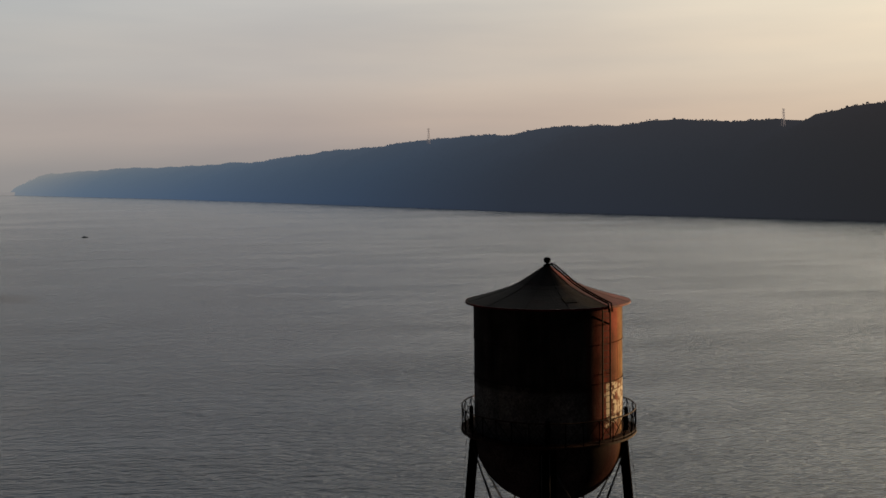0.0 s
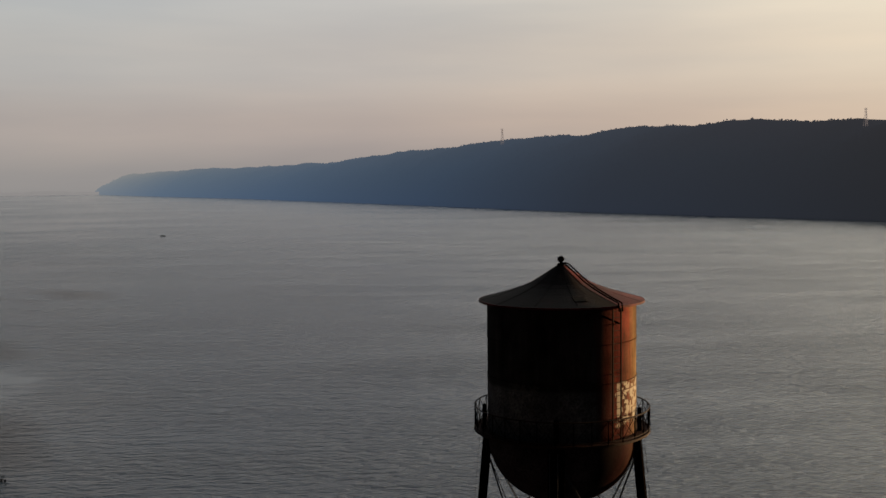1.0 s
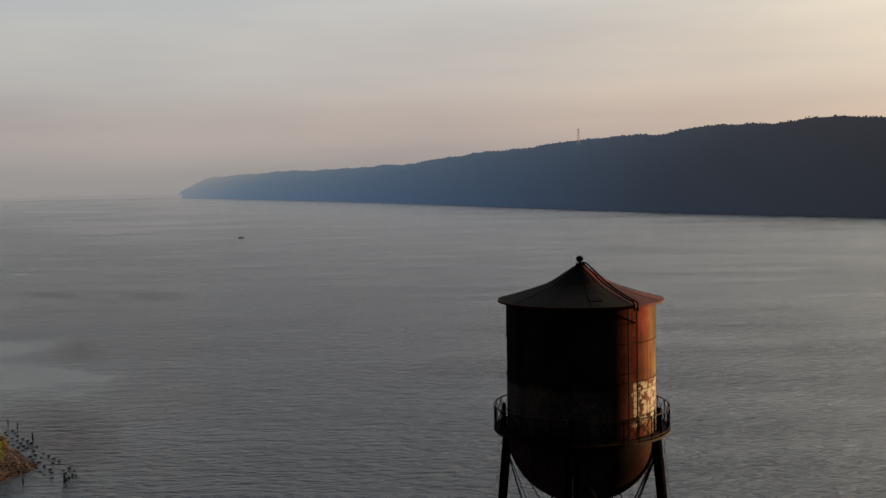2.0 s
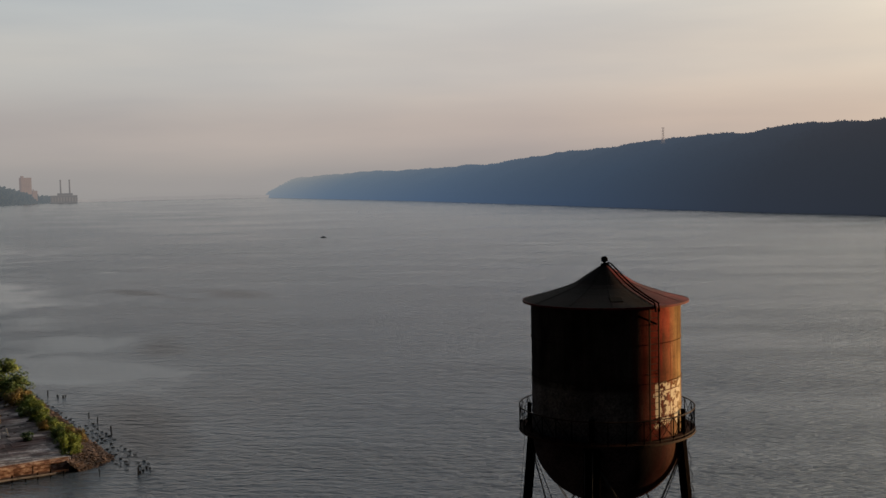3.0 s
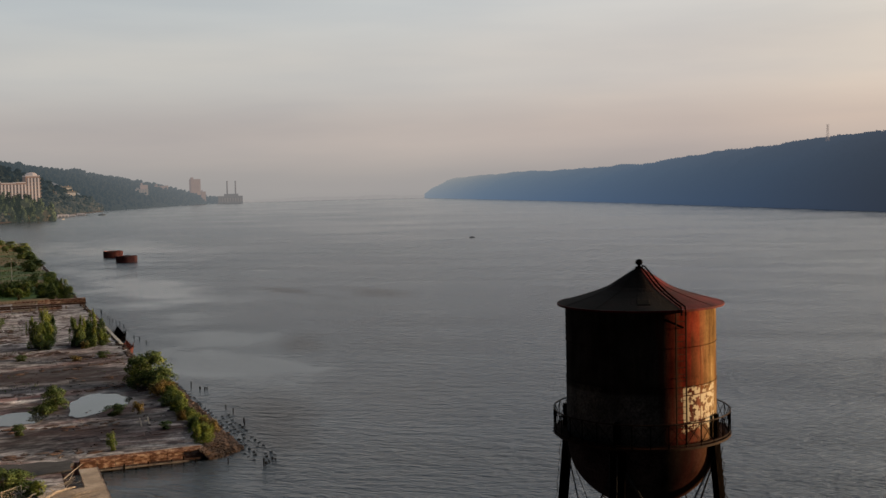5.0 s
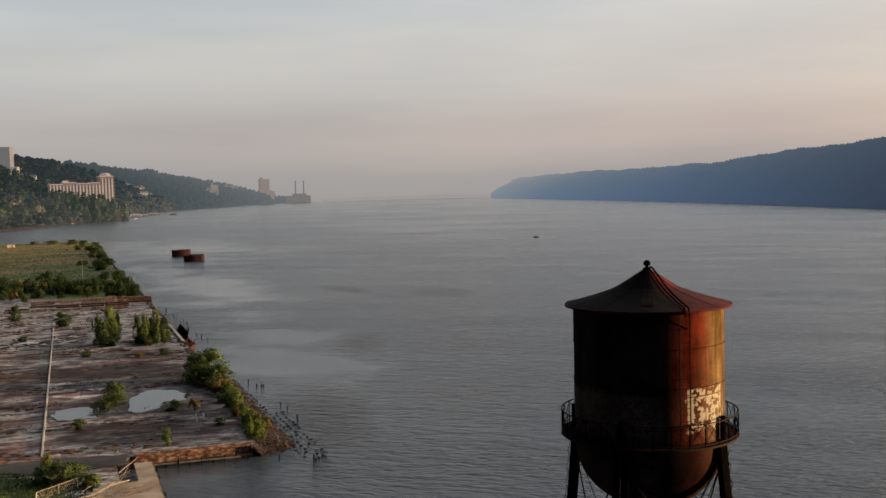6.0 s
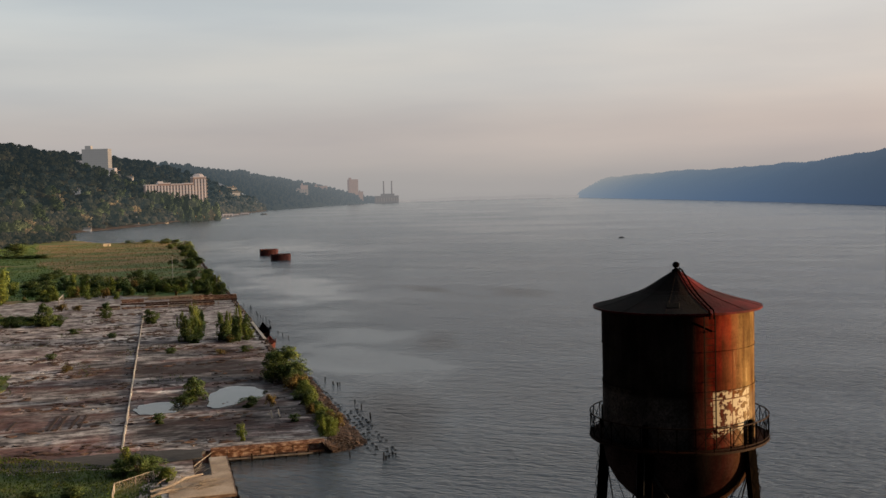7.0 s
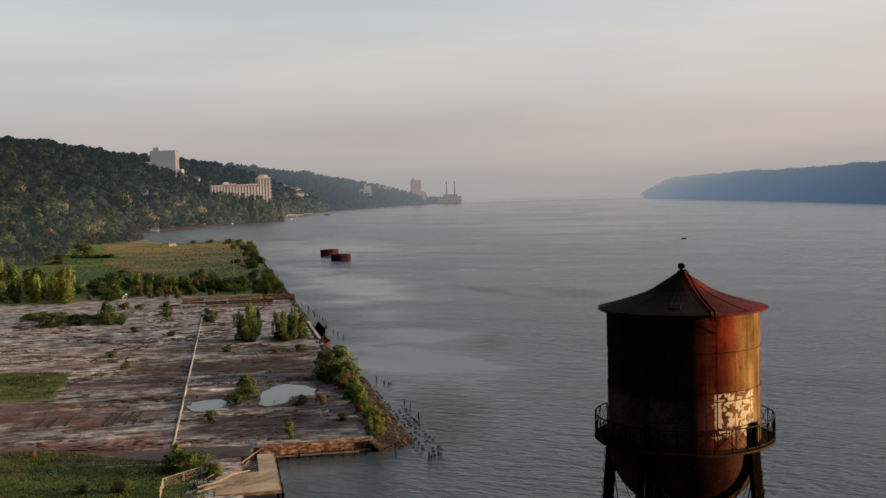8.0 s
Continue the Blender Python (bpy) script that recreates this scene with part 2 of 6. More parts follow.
def water_material():
    m = bpy.data.materials.new("river_water")
    m.use_nodes = True
    t = m.node_tree
    b = t.nodes["Principled BSDF"]
    geo = t.nodes.new("ShaderNodeNewGeometry")

    def waves(sx, sy, s, d, rz):
        mp, n = t.nodes.new("ShaderNodeMapping"), t.nodes.new("ShaderNodeTexNoise")
        mp.inputs["Scale"].default_value = (sx, sy, 1)
        mp.inputs["Rotation"].default_value = (0, 0, radians(rz))
        wire(t, geo.outputs["Position"], mp.inputs[0])
        n.inputs["Scale"].default_value, n.inputs["Detail"].default_value = s, d
        wire(t, mp.outputs[0], n.inputs["Vector"])
        return n.outputs["Fac"]

    chop = waves(0.5, 1.0, 1.5, 4, -10)
    cross = waves(0.4, 1.0, 0.85, 3, -22)
    swell = waves(0.34, 1.0, 0.32, 2, -14)
    slick = waves(0.55, 1.0, 0.0075, 4, 30)
    band = waves(0.25, 1.0, 0.012, 3, 5)
    gust = waves(0.3, 1.0, 0.035, 4, 4)
    torn = t.nodes.new("ShaderNodeTexNoise")
    torn.inputs["Scale"].default_value, torn.inputs["Detail"].default_value = 0.03, 8
    wire(t, geo.outputs["Position"], torn.inputs["Vector"])

    def patches(spots):
        """Long patches of the surface with torn edges, each x, y, half width, half length and turn."""
        mask = None
        for cx, cy, rx, ry, turn in spots:
            mp, ln = t.nodes.new("ShaderNodeMapping"), t.nodes.new("ShaderNodeVectorMath")
            mp.vector_type, ln.operation = "TEXTURE", "LENGTH"
            mp.inputs["Location"].default_value, mp.inputs["Rotation"].default_value, mp.inputs["Scale"].default_value = (cx, cy, 0), (0, 0, radians(turn)), (rx, ry, 1)
            wire(t, geo.outputs["Position"], mp.inputs[0])
            wire(t, mp.outputs[0], ln.inputs[0])
            spot = ramp_node(t, math_node(t, "ADD", ln.outputs["Value"], math_node(t, "MULTIPLY", math_node(t, "SUBTRACT", torn.outputs["Fac"], 0.5), 2.6)), [(0.25, (1, 1, 1)), (1.2, (0, 0, 0))])
            mask = spot if mask is None else math_node(t, "MAXIMUM", mask, spot)
        return mask

    # slicks where the current runs smooth, and squalls of rougher water between them
    smooth = patches(((-362, 582, 4, 46, -62), (-448, 602, 4, 30, -62), (-270, 390, 40, 170, 39), (-500, 700, 80, 260, 36), (-259, 495, 6, 14, 50), (-345, 465, 24, 80, 38), (-385, 492, 12, 56, 45)))
    faint = patches(((-98, 100, 26, 60, 30), (-138, 212, 36, 76, 27), (-116, 188, 30, 56, 40)))
    smooth = math_node(t, "MAXIMUM", smooth, math_node(t, "MULTIPLY", faint, 0.95))
    rough = patches(((-150, 380, 14, 34, 55), (-85, 134, 11, 42, 30), (-121, 230, 9, 26, 22), (-190, 380, 8, 40, 50), (-205, 250, 12, 60, 32)))
    calm = math_node(t, "MULTIPLY", ramp_node(t, slick, [(0.5, (1, 1, 1)), (0.62, (0.7, 0.7, 0.7))]), math_node(t, "SUBTRACT", 1.0, math_node(t, "MULTIPLY", smooth, 0.82)))
    calm = math_node(t, "MULTIPLY", calm, ramp_node(t, gust, [(0.35, (0.72,) * 3), (0.65, (1.2,) * 3)]))
    calm = math_node(t, "MULTIPLY", calm, math_node(t, "ADD", 1.0, math_node(t, "MULTIPLY", rough, 1.3)))
    h = math_node(t, "ADD", math_node(t, "ADD", math_node(t, "MULTIPLY", chop, 0.48), math_node(t, "MULTIPLY", cross, 0.66)), math_node(t, "MULTIPLY", swell, 0.85))
    bp = t.nodes.new("ShaderNodeBump")
    bp.inputs["Distance"].default_value = 1.6
    # the reach far down the river lies smoother
    sep = t.nodes.new("ShaderNodeSeparateXYZ")
    wire(t, geo.outputs["Position"], sep.inputs[0])
    reach = ramp_node(t, math_node(t, "DIVIDE", sep.outputs[1], 5000.0), [(0.02, (0.8,) * 3), (0.07, (0.66,) * 3), (0.3, (0.42,) * 3), (0.9, (0.24,) * 3)])
    wire(t, math_node(t, "MULTIPLY", calm, reach), bp.inputs["Strength"])
    wire(t, h, bp.inputs["Height"])
    wire(t, bp.outputs[0], b.inputs["Normal"])
    col = ramp_node(t, band, [(0.35, (0.037, 0.05, 0.068)), (0.65, (0.05, 0.064, 0.08))])
    col = mix_node(t, rough, col, (0.014, 0.018, 0.024))
    col = mix_node(t, math_node(t, "MULTIPLY", smooth, 0.6), col, (0.066, 0.074, 0.082))
    wire(t, col, b.inputs["Base Color"])
    b.inputs["IOR"].default_value = 1.33
    wire(t, ramp_node(t, slick, [(0.45, (0.2,) * 3), (0.62, (0.14,) * 3)]), b.inputs["Roughness"])
    return m


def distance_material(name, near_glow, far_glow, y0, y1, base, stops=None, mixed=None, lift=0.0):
    """Wooded or built-up distance with haze put into emission: a faint glow, more so the farther down the river."""
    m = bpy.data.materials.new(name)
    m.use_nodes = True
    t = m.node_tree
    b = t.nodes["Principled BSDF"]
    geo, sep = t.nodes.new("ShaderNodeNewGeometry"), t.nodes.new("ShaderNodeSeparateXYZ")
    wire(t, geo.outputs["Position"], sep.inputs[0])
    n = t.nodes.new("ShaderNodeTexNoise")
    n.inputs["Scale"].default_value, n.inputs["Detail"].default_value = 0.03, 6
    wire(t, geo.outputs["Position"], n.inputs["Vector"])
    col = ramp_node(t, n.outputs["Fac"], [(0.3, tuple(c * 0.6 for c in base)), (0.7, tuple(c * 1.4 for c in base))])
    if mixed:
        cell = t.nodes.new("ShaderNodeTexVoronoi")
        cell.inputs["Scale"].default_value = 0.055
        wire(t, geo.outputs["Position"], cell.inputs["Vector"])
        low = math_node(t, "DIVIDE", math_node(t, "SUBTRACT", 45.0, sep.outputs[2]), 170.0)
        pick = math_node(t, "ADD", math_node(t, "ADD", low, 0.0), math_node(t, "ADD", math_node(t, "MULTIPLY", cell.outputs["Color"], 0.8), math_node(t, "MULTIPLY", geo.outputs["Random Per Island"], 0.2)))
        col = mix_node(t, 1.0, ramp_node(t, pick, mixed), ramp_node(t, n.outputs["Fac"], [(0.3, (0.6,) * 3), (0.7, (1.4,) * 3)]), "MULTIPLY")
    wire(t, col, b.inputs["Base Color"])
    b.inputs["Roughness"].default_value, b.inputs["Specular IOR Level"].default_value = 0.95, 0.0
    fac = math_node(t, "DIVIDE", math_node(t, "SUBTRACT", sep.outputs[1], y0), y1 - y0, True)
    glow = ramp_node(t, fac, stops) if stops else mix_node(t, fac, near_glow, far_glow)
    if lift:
        # painted haze: bluer low over the water, and warmer along the crest
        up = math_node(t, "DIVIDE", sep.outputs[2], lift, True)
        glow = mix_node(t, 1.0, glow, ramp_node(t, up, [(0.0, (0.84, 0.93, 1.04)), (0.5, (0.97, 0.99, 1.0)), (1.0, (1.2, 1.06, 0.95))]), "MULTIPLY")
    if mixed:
        # crown by crown this glow is paler or darker, tan or green
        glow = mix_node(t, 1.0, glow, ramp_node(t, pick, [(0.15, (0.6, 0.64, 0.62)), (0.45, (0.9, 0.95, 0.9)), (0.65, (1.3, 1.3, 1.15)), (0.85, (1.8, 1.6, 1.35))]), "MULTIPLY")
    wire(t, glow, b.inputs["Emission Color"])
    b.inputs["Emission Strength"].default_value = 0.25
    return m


def yard_material(name, rand="", dim=1.0):
    """Worn concrete of the works: streaks across the yard, reddish patches, and damp dark stains with torn edges."""
    m = bpy.data.materials.new(name)
    m.use_nodes = True
    t = m.node_tree
    b = t.nodes["Principled BSDF"]
    geo, grid = t.nodes.new("ShaderNodeNewGeometry"), t.nodes.new("ShaderNodeCombineXYZ")
    for k, (axis, shift) in enumerate((((0.772, 0.635, 0), 18.1), ((-0.635, 0.772, 0), -133.45))):
        d = t.nodes.new("ShaderNodeVectorMath")
        d.operation = "DOT_PRODUCT"
        wire(t, geo.outputs["Position"], d.inputs[0])
        d.inputs[1].default_value = axis
        wire(t, math_node(t, "ADD", d.outputs["Value"], shift), grid.inputs[k])

    def noise_out(stretch, s, d, rough=0.55):
        mp, n = t.nodes.new("ShaderNodeMapping"), t.nodes.new("ShaderNodeTexNoise")
        mp.inputs["Scale"].default_value = stretch
        wire(t, grid.outputs[0], mp.inputs[0])
        n.inputs["Scale"].default_value, n.inputs["Detail"].default_value, n.inputs["Roughness"].default_value = s, d, rough
        wire(t, mp.outputs[0], n.inputs["Vector"])
        return n.outputs["Fac"]

    streak, fine, torn = noise_out((0.55, 1, 1), 0.32, 9, 0.66), noise_out((0.5, 1, 1), 1.3, 7, 0.7), noise_out((0.5, 1, 1), 0.06, 8, 0.6)
    red = noise_out((0.45, 1, 1), 0.075, 7, 0.6)
    col = ramp_node(t, streak, [(0.36, (0.04, 0.038, 0.042)), (0.43, (0.11, 0.098, 0.102)), (0.48, (0.25, 0.227, 0.22)), (0.53, (0.44, 0.412, 0.398)), (0.62, (0.64, 0.61, 0.588))])
    # brick-red dirt lies over the near part of the yard
    along = t.nodes.new("ShaderNodeSeparateXYZ")
    wire(t, grid.outputs[0], along.inputs[0])
    near = ramp_node(t, math_node(t, "DIVIDE", along.outputs[1], 250.0), [(0.3, (1, 1, 1)), (0.65, (0.25,) * 3)])
    col = mix_node(t, math_node(t, "MULTIPLY", ramp_node(t, red, [(0.45, (0, 0, 0)), (0.56, (0.85,) * 3)]), near), col, (0.15, 0.07, 0.06))
    col = mix_node(t, 1.0, col, ramp_node(t, fine, [(0.36, (0.32,) * 3), (0.5, (1, 1, 1)), (0.64, (1.45,) * 3)]), "MULTIPLY")
    damp = None
    for u, v, ru, rv, depth in ((4, 84, 26, 27, 1.0), (-20, 96, 12, 34, 0.8), (6, 20, 24, 15, 0.95), (8, 114, 20, 14, 0.7), (6, 46, 18, 18, 0.75), (-34, 50, 28, 40, 0.42), (-12, 122, 16, 20, 0.65), (-22, 66, 16, 11, 0.5), (-30, 6, 18, 7, 0.6), (-48, 150, 14, 5, 0.4), (-52, 24, 22, 13, 0.5)):
        mp, ln = t.nodes.new("ShaderNodeMapping"), t.nodes.new("ShaderNodeVectorMath")
        mp.vector_type, ln.operation = "TEXTURE", "LENGTH"
        mp.inputs["Location"].default_value, mp.inputs["Scale"].default_value = (u, v, 0), (ru, rv, 1)
        wire(t, grid.outputs[0], mp.inputs[0])
        wire(t, mp.outputs[0], ln.inputs[0])
        edge = math_node(t, "ADD", ln.outputs["Value"], math_node(t, "MULTIPLY", math_node(t, "SUBTRACT", torn, 0.5), 3.0))
        spot = math_node(t, "MULTIPLY", ramp_node(t, edge, [(0.6, (1, 1, 1)), (1.0, (0, 0, 0))]), depth)
        damp = spot if damp is None else math_node(t, "MAXIMUM", damp, spot)
    col = mix_node(t, damp, col, mix_node(t, 1.0, col, (0.22, 0.225, 0.25), "MULTIPLY"))
    if rand:
        r = t.nodes.new("ShaderNodeObjectInfo").outputs["Random"] if rand == "object" else geo.outputs["Random Per Island"]
        col = mix_node(t, 1.0, col, ramp_node(t, r, [(0, (0.62, 0.6, 0.61)), (0.35, (0.86, 0.83, 0.84)), (0.7, (1.05, 1.04, 1.03)), (1, (1.3, 1.28, 1.25))]), "MULTIPLY")
    col = mix_node(t, 1.0, col, (dim * 1.01, dim * 0.98, dim * 1.0), "MULTIPLY")
    wire(t, col, b.inputs["Base Color"])
    b.inputs["Roughness"].default_value, b.inputs["Specular IOR Level"].default_value = 0.9, 0.2
    bp = t.nodes.new("ShaderNodeBump")
    bp.inputs["Strength"].default_value, bp.inputs["Distance"].default_value = 0.3, 0.12
    wire(t, math_node(t, "ADD", streak, fine), bp.inputs["Height"])
    wire(t, bp.outputs[0], b.inputs["Normal"])
    return m


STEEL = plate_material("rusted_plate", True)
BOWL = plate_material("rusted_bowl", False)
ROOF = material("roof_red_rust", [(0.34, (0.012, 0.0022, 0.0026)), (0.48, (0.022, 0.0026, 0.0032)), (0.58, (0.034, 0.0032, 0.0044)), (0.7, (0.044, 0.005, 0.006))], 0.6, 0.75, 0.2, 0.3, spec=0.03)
# shaded twin of the red roof, for sheets turned from the sun
ROOF_SHADE = material("roof_shade_black", [(0.3, (0.0038, 0.0034, 0.0034)), (0.55, (0.006, 0.0048, 0.0048)), (0.72, (0.0095, 0.0052, 0.0052))], 0.8, 0.8, 0.0, 0.3, spec=0.03)
IRON = material("dark_iron", [(0.3, (0.0012, 0.001, 0.001)), (0.6, (0.0018, 0.0014, 0.0012)), (0.75, (0.0035, 0.002, 0.0016))], 2.5, 0.75, 0.0, 0.2, spec=0.0)
RUST_RAIL = material("rusty_rail", [(0.3, (0.005, 0.0026, 0.0021)), (0.7, (0.012, 0.006, 0.004))], 3.0, 0.75, 0.0, 0.2, spec=0.04)
TIE_STEEL = material("weathered_tie_steel", [(0.3, (0.011, 0.012, 0.014)), (0.7, (0.022, 0.0235, 0.0265))], 2.0, 0.8, 0.0, 0.2, spec=0.0)
FLOOR_RUST = material("rusty_floor_plate", [(0.3, (0.006, 0.0022, 0.0018)), (0.7, (0.016, 0.0056, 0.0038))], 2.0, 0.85, 0.0, 0.3, spec=0.02)
HATCH_BLACK = material("hatch_opening_black", [(0.3, (0.0015, 0.0015, 0.0015)), (0.7, (0.004, 0.0035, 0.003))], 2.0, 0.95, spec=0.05)
WATER = water_material()
EARTH = yard_material("yard_ground", "", 0.7)
ASPHALT = material("old_asphalt", [(0.3, (0.022, 0.022, 0.024)), (0.6, (0.045, 0.042, 0.043)), (0.75, (0.085, 0.072, 0.066))], 0.2, 0.9, 0, 0.3, (0.4, 1, 1), 10, 0.3, turn=-39.4)
SLAB = yard_material("worn_concrete", "object")
SLAB_FAR = yard_material("worn_concrete_far", "island", 0.78)
RUSTY_WALL = material("rust_streaked_wall", [(0.3, (0.05, 0.025, 0.019)), (0.48, (0.13, 0.068, 0.05)), (0.56, (0.24, 0.16, 0.125)), (0.7, (0.4, 0.32, 0.27))], 1.9, 0.9, 0, 0.6, (0.5, 0.5, 1.3), speckle=0.45, rand="object", rand_amount=0.35)
KERB = material("pale_kerb", [(0.3, (0.28, 0.25, 0.22)), (0.7, (0.45, 0.41, 0.37))], 0.5, 0.9)
TIMBER = material("rotten_timber", [(0.3, (0.055, 0.038, 0.03)), (0.5, (0.13, 0.088, 0.066)), (0.7, (0.3, 0.24, 0.19))], 0.6, 0.9, 0, 0.5, (1, 1, 3))
DRIFT = material("bleached_driftwood", [(0.3, (0.1, 0.086, 0.074)), (0.7, (0.27, 0.235, 0.205))], 1.5, 0.9, 0, 0.4)
PILE = material("wet_pile", [(0.3, (0.0035, 0.0034, 0.0036)), (0.7, (0.0075, 0.0068, 0.0068))], 2.0, 0.8, spec=0.03)
BANK_EARTH = material("dark_bank_earth", [(0.3, (0.011, 0.008, 0.007)), (0.5, (0.028, 0.019, 0.016)), (0.7, (0.055, 0.037, 0.03))], 1.6, 0.95, 0, 0.6, speckle=0.5)
ROCK = material("shore_rock", [(0.3, (0.02, 0.0135, 0.0115)), (0.7, (0.08, 0.052, 0.042))], 0.5, 0.9, 0, 0.5, rand="island", rand_amount=0.4)
GRASS = material("meadow_ground", [(0.4, (0.046, 0.082, 0.02)), (0.48, (0.084, 0.096, 0.031)), (0.54, (0.135, 0.094, 0.041)), (0.7, (0.17, 0.115, 0.058))], 0.03, 0.95, 0, 0.06, (0.6, 1, 1), 8, 0.3, turn=-39.4)
BLADES = material("grass_blades", [(0.4, (0.05, 0.088, 0.022)), (0.48, (0.09, 0.104, 0.034)), (0.54, (0.14, 0.098, 0.044)), (0.7, (0.18, 0.125, 0.062))], 0.03, 0.9, 0, 0, rand="island", rand_amount=0.25, translucent=0.3)
LEAF = material("green_leaves", [(0.3, (0.04, 0.076, 0.025)), (0.6, (0.084, 0.126, 0.04)), (0.75, (0.135, 0.16, 0.053))], 0.5, 0.8, 0, 0, rand="island", rand_amount=0.45, translucent=0.35)
LEAF_LIGHT = material("yellow_green_leaves", [(0.3, (0.08, 0.13, 0.024)), (0.7, (0.2, 0.24, 0.055))], 0.5, 0.8, 0, 0, rand="island", rand_amount=0.4, translucent=0.35)
LEAF_OCHRE = material("ochre_leaves", [(0.3, (0.105, 0.082, 0.028)), (0.7, (0.22, 0.165, 0.06))], 0.5, 0.85, 0, 0, rand="island", rand_amount=0.4, translucent=0.3)
BARK = material("bark", [(0.3, (0.04, 0.03, 0.022)), (0.7, (0.1, 0.075, 0.055))], 1.5, 0.9)
# distant woods and land: haze is painted in as a glow
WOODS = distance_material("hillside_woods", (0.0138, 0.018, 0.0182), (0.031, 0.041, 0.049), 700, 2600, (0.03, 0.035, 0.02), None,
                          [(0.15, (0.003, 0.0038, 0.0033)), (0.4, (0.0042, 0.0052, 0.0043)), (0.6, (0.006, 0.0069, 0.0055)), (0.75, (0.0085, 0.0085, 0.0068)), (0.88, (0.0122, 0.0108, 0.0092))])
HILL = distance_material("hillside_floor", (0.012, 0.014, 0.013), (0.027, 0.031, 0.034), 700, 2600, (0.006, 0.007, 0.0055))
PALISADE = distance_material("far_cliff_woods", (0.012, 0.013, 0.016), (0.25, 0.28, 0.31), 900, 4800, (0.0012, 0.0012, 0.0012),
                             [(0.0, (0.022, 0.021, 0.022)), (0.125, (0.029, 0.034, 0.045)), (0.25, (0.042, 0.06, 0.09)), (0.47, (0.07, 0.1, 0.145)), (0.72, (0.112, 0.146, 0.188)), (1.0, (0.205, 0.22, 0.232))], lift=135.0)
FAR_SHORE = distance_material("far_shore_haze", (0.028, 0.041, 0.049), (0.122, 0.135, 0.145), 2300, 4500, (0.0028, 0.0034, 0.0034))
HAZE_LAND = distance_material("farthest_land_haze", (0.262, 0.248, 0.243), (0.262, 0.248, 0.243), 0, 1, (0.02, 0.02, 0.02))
WHITE_WALL = material("white_wall", [(0.3, (0.55, 0.5, 0.46)), (0.7, (0.7, 0.65, 0.6))], 0.1, 0.9)
RED_STEEL = material("red_sheet_piling", [(0.3, (0.085, 0.022, 0.019)), (0.5, (0.15, 0.042, 0.034)), (0.7, (0.2, 0.068, 0.052))], 0.35, 0.85, 0, 0.4, (1, 1, 0.4))
GREEN_BLADES = material("green_grass_blades", [(0.36, (0.012, 0.027, 0.007)), (0.5, (0.058, 0.098, 0.022)), (0.7, (0.13, 0.135, 0.044))], 0.2, 0.9, 0, 0, rand="island", rand_amount=0.22, translucent=0.3)
FIELD = material("green_field", [(0.35, (0.028, 0.068, 0.014)), (0.55, (0.054, 0.1, 0.022)), (0.72, (0.105, 0.115, 0.036))], 0.05, 0.95, 0, 0.08)
FIELD_BLADES = material("green_field_blades", [(0.35, (0.032, 0.078, 0.015)), (0.55, (0.062, 0.112, 0.025)), (0.72, (0.12, 0.13, 0.042))], 0.05, 0.9, 0, 0, rand="island", rand_amount=0.35, translucent=0.3)
GREEN = material("green_turf", [(0.34, (0.016, 0.028, 0.009)), (0.5, (0.055, 0.08, 0.022)), (0.72, (0.13, 0.11, 0.045))], 0.13, 0.95, 0, 0.12)
GLASS = material("dark_window_glass", [(0.3, (0.05, 0.05, 0.055)), (0.7, (0.09, 0.09, 0.095))], 0.3, 0.25, 0, 0)
PLANT_BRICK = material("dark_plant_brick", [(0.3, (0.09, 0.065, 0.055)), (0.7, (0.15, 0.11, 0.095))], 0.05, 0.9)


# ---- mesh helpers ----
def mesh_ob(name, bm, mat, parent=None, smooth=False):
    me = bpy.data.meshes.new(name)
    bm.normal_update()
    bm.to_mesh(me)
    bm.free()
    me.materials.append(mat)
    if smooth:
        me.polygons.foreach_set("use_smooth", [True] * len(me.polygons))
    ob = new(name, me)
    if parent:
        ob.parent = parent
    return ob


def part(name, bm, mat, parent, label="", smooth=False):
    ob = mesh_ob(name, bm, mat, parent, smooth)
    return tagged(ob, label) if label else ob


def thing(name, label, category, at=(0, 0, 0), rz=0.0, group=""):
    ob = new(name)
    ob.matrix_basis = pose(*at, 0, 0, rz)
    return tagged(ob, label, category, group)


def raw_ob(name, verts, faces, mat, parent=None):
    me = bpy.data.meshes.new(name)
    me.from_pydata(verts, [], faces)
    me.materials.append(mat)
    me.update()
    ob = new(name, me)
    if parent:
        ob.parent = parent
    return ob


def add_box(bm, m, sx, sy, sz, bevel=0.0):
    r = bmesh.ops.create_cube(bm, size=1, matrix=m @ Matrix.Diagonal((sx, sy, sz, 1)))
    if bevel:
        es = list({e for v in r["verts"] for e in v.link_edges})
        bmesh.ops.bevel(bm, geom=es, offset=bevel, segments=1, affect="EDGES")


def box_bm(sx, sy, sz, at=(0, 0, 0), rz=0.0, bevel=0.0):
    bm = bmesh.new()
    add_box(bm, pose(*at, 0, 0, rz), sx, sy, sz, bevel)
    return bm


def add_rod(bm, a, b, r, n=6, r2=None):
    a, b = Vector(a), Vector(b)
    d = b - a
    m = Matrix.Translation((a + b) / 2) @ d.to_track_quat("Z", "Y").to_matrix().to_4x4()
    bmesh.ops.create_cone(bm, cap_ends=True, segments=n, radius1=r, radius2=r if r2 is None else r2, depth=d.length, matrix=m)


def rod_bm(a, b, r, n=6, r2=None):
    bm = bmesh.new()
    add_rod(bm, a, b, r, n, r2)
    return bm


